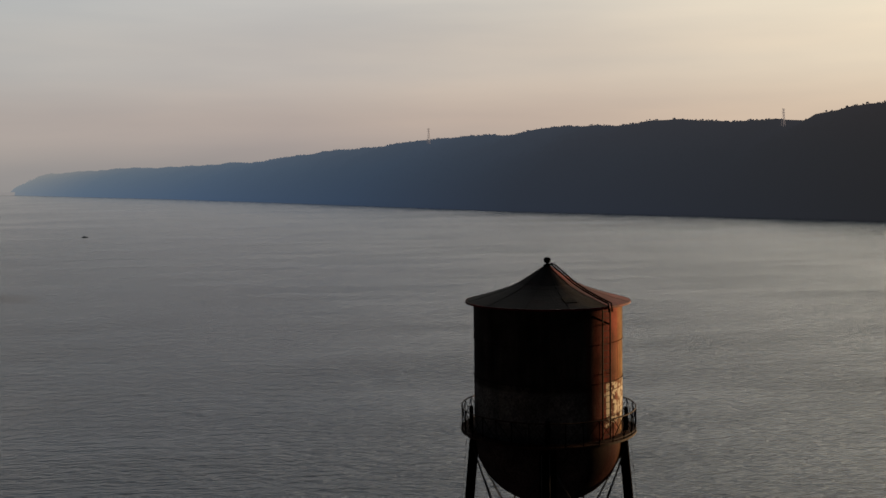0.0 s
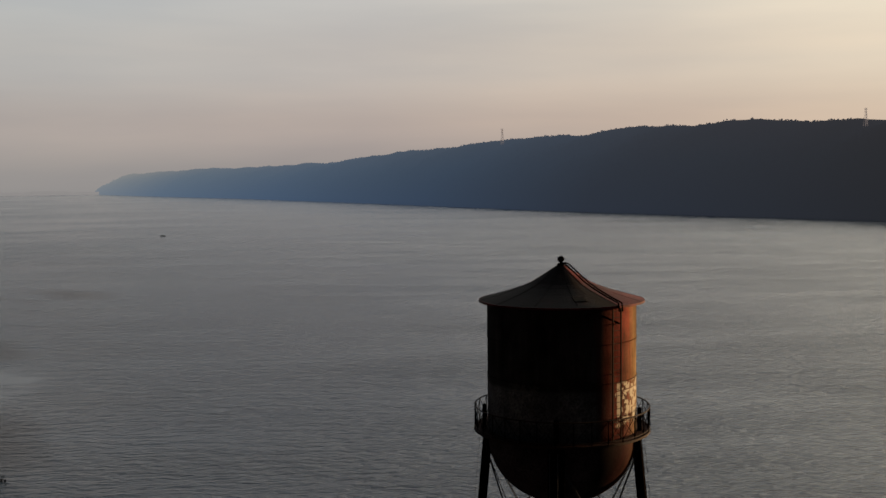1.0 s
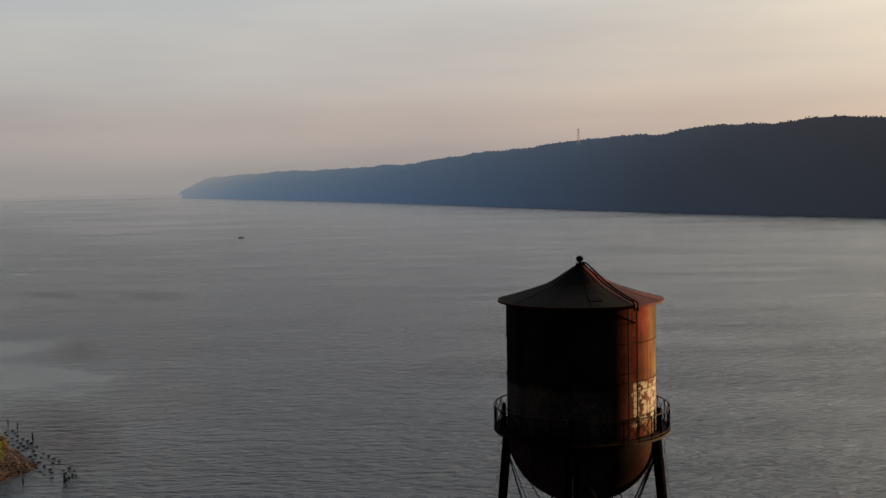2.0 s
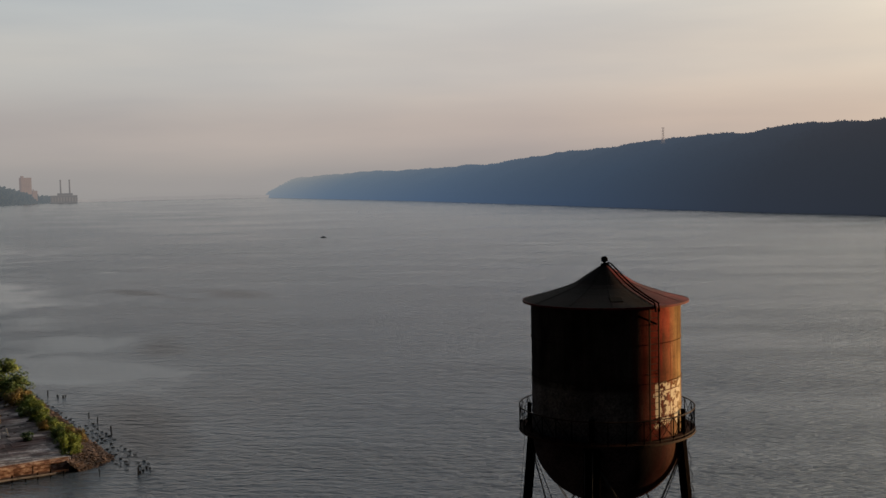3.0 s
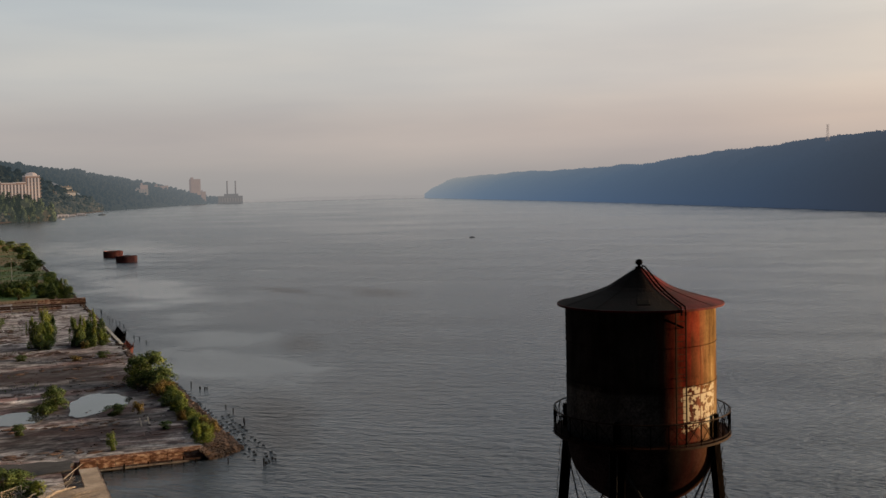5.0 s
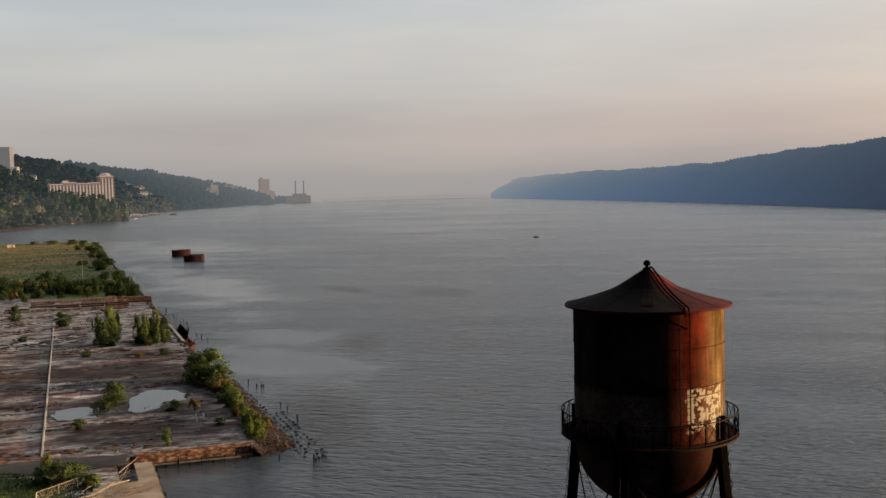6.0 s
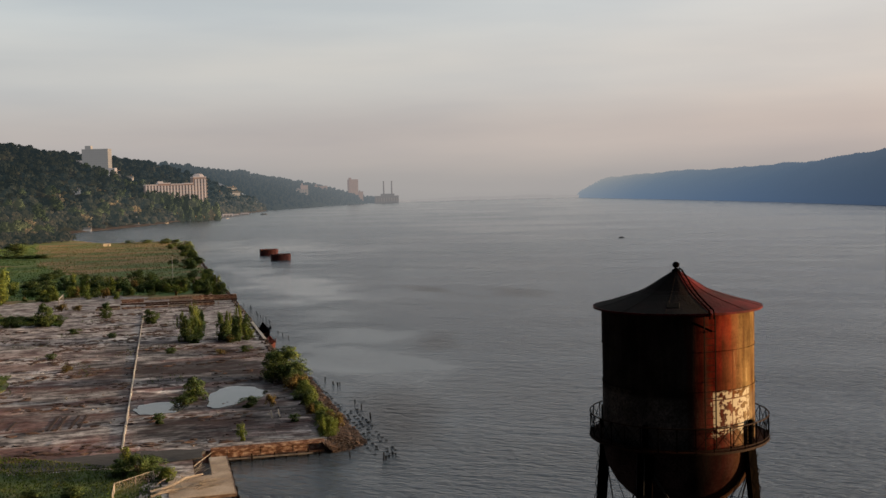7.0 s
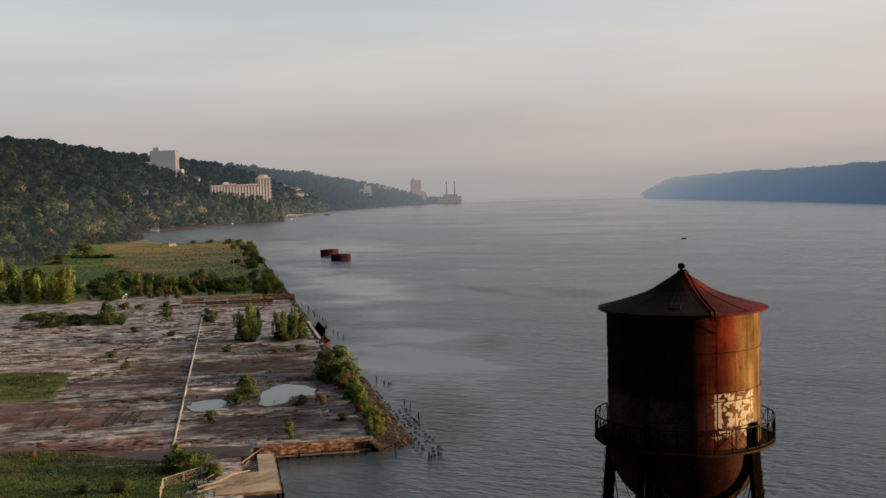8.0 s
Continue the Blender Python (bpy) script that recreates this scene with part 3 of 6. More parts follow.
def add_beam(bm, a, b, w, h, up=(0, 0, 1)):
    """A straight bar of section w x h from a to b."""
    a, b = Vector(a), Vector(b)
    d = b - a
    z = d.normalized()
    x = Vector(up).cross(z)
    x = x.normalized() if x.length > 1e-4 else Vector((1, 0, 0))
    y = z.cross(x)
    m = Matrix.Translation((a + b) / 2) @ Matrix((x, y, z)).transposed().to_4x4()
    add_box(bm, m, w, h, d.length)


def beam_bm(a, b, w, h, up=(0, 0, 1)):
    bm = bmesh.new()
    add_beam(bm, a, b, w, h, up)
    return bm


def polar(r, deg, z):
    return Vector((r * math.cos(radians(deg)), r * math.sin(radians(deg)), z))


def lathe_bm(profile, a0=0.0, a1=360.0, n=64, shut=False):
    """Turns a profile of (radius, z) about the z axis; shut joins its last point to the first."""
    bm = bmesh.new()
    full = abs(a1 - a0) >= 359.9
    cols = [[bm.verts.new(polar(r, a0 + (a1 - a0) * i / n, z)) for r, z in profile] for i in range(n if full else n + 1)]
    k = len(profile)
    for i in range(n):
        p, q = cols[i], cols[(i + 1) % len(cols)]
        for j in range(k if shut else k - 1):
            bm.faces.new((p[j], q[j], q[(j + 1) % k], p[(j + 1) % k]))
    if not full and shut:
        bm.faces.new(cols[0][::-1])
        bm.faces.new(cols[-1])
    bmesh.ops.remove_doubles(bm, verts=bm.verts, dist=1e-5)
    bmesh.ops.recalc_face_normals(bm, faces=bm.faces)
    return bm


# the works' own grid: u towards the river, v down the shore
SO, SA, SB = Vector((-98.8, 91.6, 0)), Vector((-0.635, 0.772, 0)), Vector((0.772, 0.635, 0))
SITE_TURN = math.degrees(math.atan2(SB.y, SB.x))


def site(u, v, z=0.0):
    return SO + SB * u + SA * v + Vector((0, 0, z))


# ---- structure: water, land ----
def build_water():
    bm = bmesh.new()
    c = bm.verts.new((0, 0, 0))
    rings = []
    for r in (60, 150, 400, 1000, 2200, 4900, 5400):
        rings.append([bm.verts.new(polar(r, 360 * i / 96, 0)) for i in range(96)])
    for i in range(96):
        j = (i + 1) % 96
        bm.faces.new((c, rings[0][i], rings[0][j]))
        for p, q in zip(rings, rings[1:]):
            bm.faces.new((p[i], q[i], q[j], p[j]))
    tagged(mesh_ob("water", bm, WATER), "wide grey-brown river with small ripples and slicks", "water", kind="structure")


build_water()


def slab_poly(name, pts, z0, z1, mat, label, category):
    """A flat-topped piece of ground over a plan outline in site metres."""
    bm = bmesh.new()
    lo = [bm.verts.new(site(u, v, z0)) for u, v in pts]
    hi = [bm.verts.new(site(u, v, z1)) for u, v in pts]
    bm.faces.new(hi)
    n = len(pts)
    for i in range(n):
        bm.faces.new((lo[i], lo[(i + 1) % n], hi[(i + 1) % n], hi[i]))
    bmesh.ops.recalc_face_normals(bm, faces=bm.faces)
    return tagged(mesh_ob(name, bm, mat), label, category, kind="structure")


slab_poly("ground", [(-900, -420), (26, -420), (26, -75), (3, -75), (3, -40), (-3, -40), (-3, -1.2), (19.3, -1.2), (22.5, 3), (22.6, 250), (22, 262), (21, 560), (18, 815),
                     (-5, 905), (-60, 908), (-95, 1020), (-260, 1040), (-900, 1000)], -3, 1.95, EARTH, "bare brown earth of a cleared riverside works", "ground")


def wobble(pts, amount, sub=5, seed=1):
    """An outline with its sides broken up unevenly."""
    rnd = random.Random(seed)
    res = []
    for (a, b), (c, d) in zip(pts, pts[1:] + pts[:1]):
        for i in range(sub):
            f = i / sub
            k = 0 if i == 0 else 1
            res.append((a + (c - a) * f + k * rnd.uniform(-amount, amount), b + (d - b) * f + k * rnd.uniform(-amount, amount)))
    return res


slab_poly("ground_meadow", wobble([(-420, 300), (-100, 292), (-68, 291), (-34, 312), (-4, 286), (20, 262), (20, 560), (17, 812), (-6, 902), (-60, 905), (-95, 1012), (-420, 1000)], 2.5, 8, 3),
          1.5, 2.05, GRASS, "rough meadow of green and ochre grass", "meadow")
slab_poly("ground_grass", wobble([(-75, 106), (-43, 94), (-42, 56), (-75, 62)], 1.2, 6, 4), 1.5, 2.06, GREEN, "patch of green grass in broken concrete", "grass")
slab_poly("ground_field", wobble([(-205, 1000), (-122, 962), (-116, 860), (-104, 740), (-88, 655), (-84, 566), (-135, 590), (-190, 640)], 2.5, 6, 8), 1.5, 2.075, FIELD, "green field beside the meadow", "grass")
slab_poly("ground_scrub", wobble([(-150, 330), (-100, 306), (-60, 304), (-34, 318), (-4, 296), (14, 300), (12, 350), (-26, 372), (-48, 430), (-80, 545), (-128, 575), (-190, 620)], 2.5, 6, 9), 1.5, 2.07, FIELD, "low green scrub before the meadow", "grass")
slab_poly("ground_verge", wobble([(-90, 12), (-35, 4), (-31, -7), (-14, -9), (-10, -17), (-15, -40), (-90, -40)], 0.8, 6, 5), 1.5, 2.06, GREEN, "rough green verge beside the dock", "grass")


def ridge(name, shore, crest, depth, mat, label, side, seed, rows=26, steps=260, steep=0.5):
    """Wooded high ground along a shore: shore plan points, crest heights at them, inland on the given side (+1 right of travel)."""
    pts = np.array(shore, float)
    seg = np.r_[0, np.cumsum(np.hypot(*np.diff(pts, axis=0).T))]
    s = np.linspace(0, seg[-1], steps)
    sx, sy, hz = np.interp(s, seg, pts[:, 0]), np.interp(s, seg, pts[:, 1]), np.interp(s, seg, crest)
    ker = np.ones(9) / 9
    pad = lambda a: np.convolve(np.r_[np.repeat(a[0], 4), a, np.repeat(a[-1], 4)], ker, "valid")
    sx, sy = pad(sx), pad(sy)
    tx, ty = np.gradient(sx), np.gradient(sy)
    ln = np.hypot(tx, ty)
    nx, ny = side * ty / ln, -side * tx / ln
    verts, grid = [], []
    for i in range(steps):
        for j in range(rows):
            f = j / (rows - 1)
            w = f * depth * 1.9 - 4
            g = min(1.0, max(0.0, (w / depth)))
            rise = g ** steep * (1.0 if w < depth else 1.0 - 0.12 * (w / depth - 1))
            x, y = sx[i] + nx[i] * w, sy[i] + ny[i] * w
            bumpz = noise.noise(Vector((x * 0.01, y * 0.01, seed))) * 9 + noise.noise(Vector((x * 0.035, y * 0.035, seed))) * 3.5
            verts.append((x, y, -2 if j == 0 else max(0.6, hz[i] * rise + bumpz * min(1, g * 2))))
    faces = [(i * rows + j, (i + 1) * rows + j, (i + 1) * rows + j + 1, i * rows + j + 1) for i in range(steps - 1) for j in range(rows - 1)]
    if side > 0:
        faces = [q[::-1] for q in faces]
    ob = raw_ob(name, verts, faces, mat)
    ob.data.polygons.foreach_set("use_smooth", [True] * len(faces))
    tagged(ob, label, "hill", kind="structure")
    return np.array(verts).reshape(steps, rows, 3)


# first two points: unseen ridge added to shade the yard from the sun
PAL_SHORE = [(1010, -160), (880, 180), (760, 420), (620, 680), (492, 903), (437, 998), (418, 1031), (409, 1046), (400, 1063), (390, 1080), (385, 1090), (379, 1099), (372, 1111), (364, 1126), (364, 1127), (208, 1384), (-27, 1919), (-266, 2437), (-499, 2921), (-999, 3835), (-1468, 4731), (-1517, 4822)]
PAL_CREST = [104, 108, 108, 124, 137, 126, 124, 122, 120, 116, 107, 102, 103, 106, 114, 123, 121, 106, 94, 96, 91, 82]
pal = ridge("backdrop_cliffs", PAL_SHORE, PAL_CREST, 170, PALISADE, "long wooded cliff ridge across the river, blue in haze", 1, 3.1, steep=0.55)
LEFT_SHORE = [(-1300, -500), (-1120, 100), (-1050, 350), (-985, 620), (-960, 860), (-1090, 1124), (-1154, 1304), (-1293, 1579), (-1468, 1963), (-1800, 2646)]
LEFT_CREST = [90, 103, 105, 107, 111, 122, 136, 150, 138, 144]
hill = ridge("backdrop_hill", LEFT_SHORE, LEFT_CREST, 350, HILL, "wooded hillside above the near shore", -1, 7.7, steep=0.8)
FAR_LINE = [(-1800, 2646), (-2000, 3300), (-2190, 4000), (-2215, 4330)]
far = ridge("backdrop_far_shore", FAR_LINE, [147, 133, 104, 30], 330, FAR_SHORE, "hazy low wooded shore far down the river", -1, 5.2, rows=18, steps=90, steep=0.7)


def build_beach():
    """A narrow brown bank between the hill's foot and the water."""
    bm = bmesh.new()
    rows = []
    line = [Vector((x, y, 0)) for x, y in LEFT_SHORE[4:]]
    for a, b in zip(line, line[1:]):
        across = Vector(((b - a).y, -(b - a).x, 0)).normalized()
        for k in range(12):
            p = a.lerp(b, k / 12)
            w = noise.noise(p * 0.02) * 4
            rows.append([bm.verts.new(p + across * (d + w) + Vector((0, 0, z))) for d, z in ((11, -0.5), (7, 1.0), (-2, 2.2), (-16, 4.5))])
    for p, q in zip(rows, rows[1:]):
        for k in range(3):
            bm.faces.new((p[k], q[k], q[k + 1], p[k + 1]))
    bmesh.ops.recalc_face_normals(bm, faces=bm.faces)
    tagged(mesh_ob("ground_beach", bm, BEACH), "narrow brown bank below the wooded hill", "bank", kind="structure")


# bank colour carries a faint haze glow
BEACH = distance_material("brown_shore_bank", (0.024, 0.02, 0.018), (0.05, 0.047, 0.046), 900, 2600, (0.022, 0.0165, 0.0135))
build_beach()


def slope_points(ground, count, rnd, j0, j1):
    """Points strewn over a slope's grid."""
    steps, rows, _ = ground.shape
    i, j = rnd.uniform(0, steps - 1.01, count), rnd.uniform(j0, j1 - 0.01, count)
    a, b = i.astype(int), j.astype(int)
    fi, fj = (i - a)[:, None], (j - b)[:, None]
    return ground[a, b] * (1 - fi) * (1 - fj) + ground[a + 1, b] * fi * (1 - fj) + ground[a, b + 1] * (1 - fi) * fj + ground[a + 1, b + 1] * fi * fj


def crowns(name, ground, count, mat, label, size, seed, j0=1, j1=None, lumps=4):
    """A far wood: each tree a handful of uneven lumps on the slope; one object, past counting."""
    rnd = np.random.RandomState(seed)
    ico = bmesh.new()
    bmesh.ops.create_icosphere(ico, subdivisions=1, radius=1)
    base = np.array([v.co[:] for v in ico.verts])
    tri = np.array([[v.index for v in f.verts] for f in ico.faces])
    ico.free()
    pts = slope_points(ground, count, rnd, j0, j1 or ground.shape[1] - 1)
    vs, fs, off = [], [], 0
    for p in pts:
        r = size * rnd.uniform(0.55, 1.25)
        for k in range(lumps):
            q = p + np.array([rnd.uniform(-0.6, 0.6) * r, rnd.uniform(-0.6, 0.6) * r, r * rnd.uniform(0.15, 0.9)])
            jit = 1 + rnd.uniform(-0.3, 0.3, (len(base), 1))
            vs.append(q + base * jit * r * rnd.uniform(0.4, 0.75) * np.array([1, 1, 0.95]))
            fs.append(tri + off)
            off += len(base)
    ob = raw_ob(name, np.concatenate(vs).tolist(), np.concatenate(fs).tolist(), mat)
    ob.data.polygons.foreach_set("use_smooth", [True] * len(ob.data.polygons))
    return tagged(ob, label, "woods", kind="stuff")


def leafy(name, ground, count, mat, label, size, seed, j0, j1, lumps=5, leaves=22):
    """A nearer wood: crowns of many loose leaf clumps over a dark core; one object, past counting."""
    rnd = np.random.RandomState(seed)
    pts = slope_points(ground, count, rnd, j0, j1)
    r = size * rnd.uniform(0.6, 1.3, count)
    # one lump each row
    cen = np.repeat(pts, lumps, 0)
    lr = np.repeat(r, lumps)
    cen = cen + np.stack([rnd.uniform(-0.6, 0.6, len(lr)) * lr, rnd.uniform(-0.6, 0.6, len(lr)) * lr, rnd.uniform(0.2, 1.25, len(lr)) * lr], 1)
    lump_r = lr * rnd.uniform(0.35, 0.6, len(lr))
    c = np.repeat(cen, leaves, 0)
    rr = np.repeat(lump_r, leaves)[:, None]
    d = rnd.normal(size=c.shape)
    d /= np.linalg.norm(d, axis=1)[:, None]
    d[:, 2] = np.abs(d[:, 2]) * 0.9 - 0.15
    p = c + d * rr * rnd.uniform(0.75, 1.05, (len(c), 1))
    e1 = np.cross(d, rnd.normal(size=c.shape))
    e1 /= np.linalg.norm(e1, axis=1)[:, None] + 1e-6
    e2 = np.cross(d, e1) + 0.15 * rnd.normal(size=c.shape)
    s = rr * rnd.uniform(0.26, 0.5, (len(c), 1))
    verts = np.stack([p - e1 * s * 1.3, p + e1 * s * 0.7 - e2 * s, p + e1 * s * 0.7 + e2 * s], 1).reshape(-1, 3)
    n = len(p)
    q = np.arange(n * 3).reshape(n, 3)
    ob = raw_ob(name, verts.tolist(), q.tolist(), mat)
    # each clump is shaded as part of its round crown
    soft = p - (np.repeat(np.repeat(pts, lumps, 0), leaves, 0) + np.array((0, 0, 0.3)) * np.repeat(lr, leaves)[:, None])
    soft = soft / (np.linalg.norm(soft, axis=1)[:, None] + 1e-6) + d * 0.9
    ob.data.polygons.foreach_set("use_smooth", [True] * n)
    ob.data.normals_split_custom_set_from_vertices(np.repeat(soft / (np.linalg.norm(soft, axis=1)[:, None] + 1e-6), 3, 0).tolist())
    return tagged(ob, label, "woods", kind="stuff")


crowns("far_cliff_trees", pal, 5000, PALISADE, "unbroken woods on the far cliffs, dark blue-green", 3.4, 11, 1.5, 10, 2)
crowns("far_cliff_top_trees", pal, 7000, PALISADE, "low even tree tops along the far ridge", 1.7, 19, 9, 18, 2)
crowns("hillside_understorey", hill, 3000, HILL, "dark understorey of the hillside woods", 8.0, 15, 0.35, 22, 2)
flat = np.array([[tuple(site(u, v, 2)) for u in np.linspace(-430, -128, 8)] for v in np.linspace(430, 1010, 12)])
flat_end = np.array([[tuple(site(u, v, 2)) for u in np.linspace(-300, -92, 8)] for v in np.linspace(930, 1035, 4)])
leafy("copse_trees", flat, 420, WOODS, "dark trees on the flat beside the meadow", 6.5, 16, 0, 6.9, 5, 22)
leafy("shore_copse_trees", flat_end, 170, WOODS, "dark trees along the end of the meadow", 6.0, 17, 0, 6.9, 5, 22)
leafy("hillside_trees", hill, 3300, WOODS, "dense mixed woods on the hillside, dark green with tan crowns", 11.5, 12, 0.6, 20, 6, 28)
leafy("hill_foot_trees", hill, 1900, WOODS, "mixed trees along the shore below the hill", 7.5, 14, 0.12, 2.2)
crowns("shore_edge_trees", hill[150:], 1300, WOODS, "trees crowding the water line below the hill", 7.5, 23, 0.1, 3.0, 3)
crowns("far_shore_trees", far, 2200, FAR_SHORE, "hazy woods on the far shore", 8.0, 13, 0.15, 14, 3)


def build_farthest():
    bm = bmesh.new()
    n = 60
    lo, hi = [], []
    for i in range(n + 1):
        a = 100 + 24 * i / n
        h = 14 + 16 * noise.noise(Vector((a * 0.35, 0, 0))) + 5 * noise.noise(Vector((a * 2.1, 3, 0)))
        lo.append(bm.verts.new(polar(4900, a, -1)))
        hi.append(bm.verts.new(polar(4930, a, max(6, h))))
    for i in range(n):
        bm.faces.new((lo[i], lo[i + 1], hi[i + 1], hi[i]))
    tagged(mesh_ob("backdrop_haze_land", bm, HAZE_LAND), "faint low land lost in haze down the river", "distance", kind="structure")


build_farthest()

# ---- water tower ----
R_TANK, Z_FLOOR, Z_EAVE, R_EAVE, R_RING = 3.74, 31.95, 38.48, 4.14, 4.42
LADDER_AZ, HATCH_AZ = -55.7, -81.0
LEG_AZ = (-101.0, -17.0, 79.0, 177.0)


def build_tower():
    tower = thing("water_tower", "rusted riveted steel water tower with conical red roof and balcony", "water tower")
    # shell: four courses of curved plates, lapped and riveted
    courses = [(31.7, 32.8, 0.0), (32.76, 34.74, 0.012), (34.7, 36.64, 0.0), (36.6, 38.52, 0.012)]
    for c, (z0, z1, off) in enumerate(courses):
        for k in range(8):
            a = 11 + 45 * k + (22.5 if c % 2 else 0)
            ro = R_TANK + off + (0.007 if k % 2 else 0)
            bm = lathe_bm([(ro - 0.02, z0), (ro, z0), (ro, z1), (ro - 0.02, z1)], a - 0.4, a + 45.4, 26, True)
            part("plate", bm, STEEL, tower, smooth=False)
    # rivet rows along the laps
    bm = bmesh.new()
    for z in (32.78, 34.72, 36.62):
        for i in range(180):
            m = Matrix.Translation(polar(R_TANK + 0.02, 2 * i, z))
            bmesh.ops.create_cube(bm, size=0.04, matrix=m @ pose(0, 0, 0, 0, 0, 2 * i))
    tagged(part("rivets", bm, STEEL, tower), kind="stuff")
    # bowl
    prof = [(R_TANK + 0.004, 31.72)] + [(R_TANK * math.cos(t), 31.45 - 3.32 * math.sin(t)) for t in np.linspace(0, math.pi / 2 - 0.05, 18)]
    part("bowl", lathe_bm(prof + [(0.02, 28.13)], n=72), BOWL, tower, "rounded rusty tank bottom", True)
    part("riser_pipe", lathe_bm([(0.45, 28.3), (0.45, 2.3)], n=20), IRON, tower, smooth=True)
    # roof: bell-cast cone in twelve sheets with standing seams
    prof = [(R_EAVE, Z_EAVE - 0.03), (R_EAVE, Z_EAVE), (3.4, Z_EAVE + 0.2), (2.6, Z_EAVE + 0.44), (1.9, Z_EAVE + 0.68), (1.5, Z_EAVE + 0.86), (1.0, Z_EAVE + 1.18), (0.5, Z_EAVE + 1.5), (0.16, Z_EAVE + 1.72)]
    under = [(r, z - 0.04) for r, z in prof[::-1][:-1]]
    # the sheets on the river side are red, the rest have shade painted in near black
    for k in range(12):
        part("roof_sheet", lathe_bm(prof + under, LADDER_AZ + 30 * k, LADDER_AZ + 30 * k + 30, 5, True), ROOF if k < 6 else ROOF_SHADE, tower, smooth=False)
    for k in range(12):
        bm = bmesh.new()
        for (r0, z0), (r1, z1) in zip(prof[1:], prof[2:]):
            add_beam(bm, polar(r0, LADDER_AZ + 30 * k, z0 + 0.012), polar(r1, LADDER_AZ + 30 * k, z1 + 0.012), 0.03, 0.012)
        part("seam", bm, ROOF if k < 6 else ROOF_SHADE, tower)
    part("eave_ring", lathe_bm([(R_EAVE + 0.03, Z_EAVE - 0.09), (R_EAVE + 0.03, Z_EAVE + 0.012), (R_EAVE - 0.03, Z_EAVE + 0.012), (R_EAVE - 0.03, Z_EAVE - 0.09)], n=72, shut=True), ROOF, tower)
    part("eave_soffit", lathe_bm([(R_EAVE - 0.03, Z_EAVE - 0.06), (R_TANK - 0.05, Z_EAVE - 0.02)], n=72), IRON, tower)
    part("finial", lathe_bm([(0.2, Z_EAVE + 1.7), (0.2, Z_EAVE + 1.78), (0.07, Z_EAVE + 1.84), (0.06, Z_EAVE + 1.86), (0.1, Z_EAVE + 1.88), (0.16, Z_EAVE + 1.93), (0.185, Z_EAVE + 2.01), (0.16, Z_EAVE + 2.1), (0.09, Z_EAVE + 2.16), (0.01, Z_EAVE + 2.18)], n=20), IRON, tower, "dark ball finial", True)
    # roof hatch: a black slab, the dark of the opening painted on
    r, z = 3.1, Z_EAVE + 0.29
    hm = Matrix.Translation(polar(r, HATCH_AZ, z)) @ pose(0, 0, 0, 0, 0, HATCH_AZ) @ pose(0, 0, 0, 0, 17, 0)
    bm = bmesh.new()
    add_box(bm, hm, 0.6, 0.62, 0.06, 0.015)
    part("hatch", bm, HATCH_BLACK, tower, "dark open roof hatch")
    # ladder up the shell: rails, rungs, standoffs
    tang = Vector((-math.sin(radians(LADDER_AZ)), math.cos(radians(LADDER_AZ)), 0))
    lad_r = R_TANK + 0.24
    foot, head = polar(lad_r, LADDER_AZ, 32.0), polar(lad_r, LADDER_AZ, Z_EAVE - 0.1)
    lad = part("ladder", beam_bm(foot - tang * 0.27, head - tang * 0.27, 0.075, 0.035, tang), RUST_RAIL, tower, "rusty iron ladder")
    part("ladder_rail", beam_bm(foot + tang * 0.27, head + tang * 0.27, 0.075, 0.035, tang), RUST_RAIL, lad)
    for i in range(20):
        p = polar(lad_r, LADDER_AZ, 32.25 + 0.315 * i)
        part("rung", rod_bm(p - tang * 0.27, p + tang * 0.27, 0.016), RUST_RAIL, lad)
    for z in (33.0, 35.2, 37.6):
        for s in (-0.27, 0.27):
            p = polar(lad_r, LADDER_AZ, z) + tang * s
            part("standoff", beam_bm(p, p - polar(0.28, LADDER_AZ, 0), 0.05, 0.02), RUST_RAIL, lad)
    p = polar(R_TANK + 0.02, LADDER_AZ - 11, Z_EAVE - 0.45)
    part("strut", beam_bm(p, polar(lad_r + 0.1, LADDER_AZ + 1, Z_EAVE - 0.85), 0.07, 0.09), IRON, lad, "short slanting iron strut")
    # roof ladder, bent over the bell-cast roof
    pathr = [(R_EAVE + 0.12, Z_EAVE - 0.25), (R_EAVE + 0.05, Z_EAVE + 0.16), (3.4, Z_EAVE + 0.40), (2.6, Z_EAVE + 0.68), (1.9, Z_EAVE + 0.98), (1.5, Z_EAVE + 1.2), (1.0, Z_EAVE + 1.5), (0.45, Z_EAVE + 1.8), (0.14, Z_EAVE + 1.86)]
    rails = []
    for s in (-0.11, 0.11):
        b2 = bmesh.new()
        for (r0, z0), (r1, z1) in zip(pathr, pathr[1:]):
            add_beam(b2, polar(r0, LADDER_AZ, z0) + tang * s, polar(r1, LADDER_AZ, z1) + tang * s, 0.06, 0.05, tang)
        rails.append(b2)
    rl = part("roof_ladder", rails[0], IRON, tower, "bent iron roof ladder")
    part("ladder_rail", rails[1], IRON, rl)
    for (r0, z0), (r1, z1) in zip(pathr[1:], pathr[2:]):
        for f in (0.25, 0.75):
            p = polar(r0 + (r1 - r0) * f, LADDER_AZ, z0 + (z1 - z0) * f)
            part("rung", rod_bm(p - tang * 0.14, p + tang * 0.14, 0.014), IRON, rl)
    # balcony: floor plates, rim girder, latticed railing
    for k in range(16):
        a = 22.5 * k
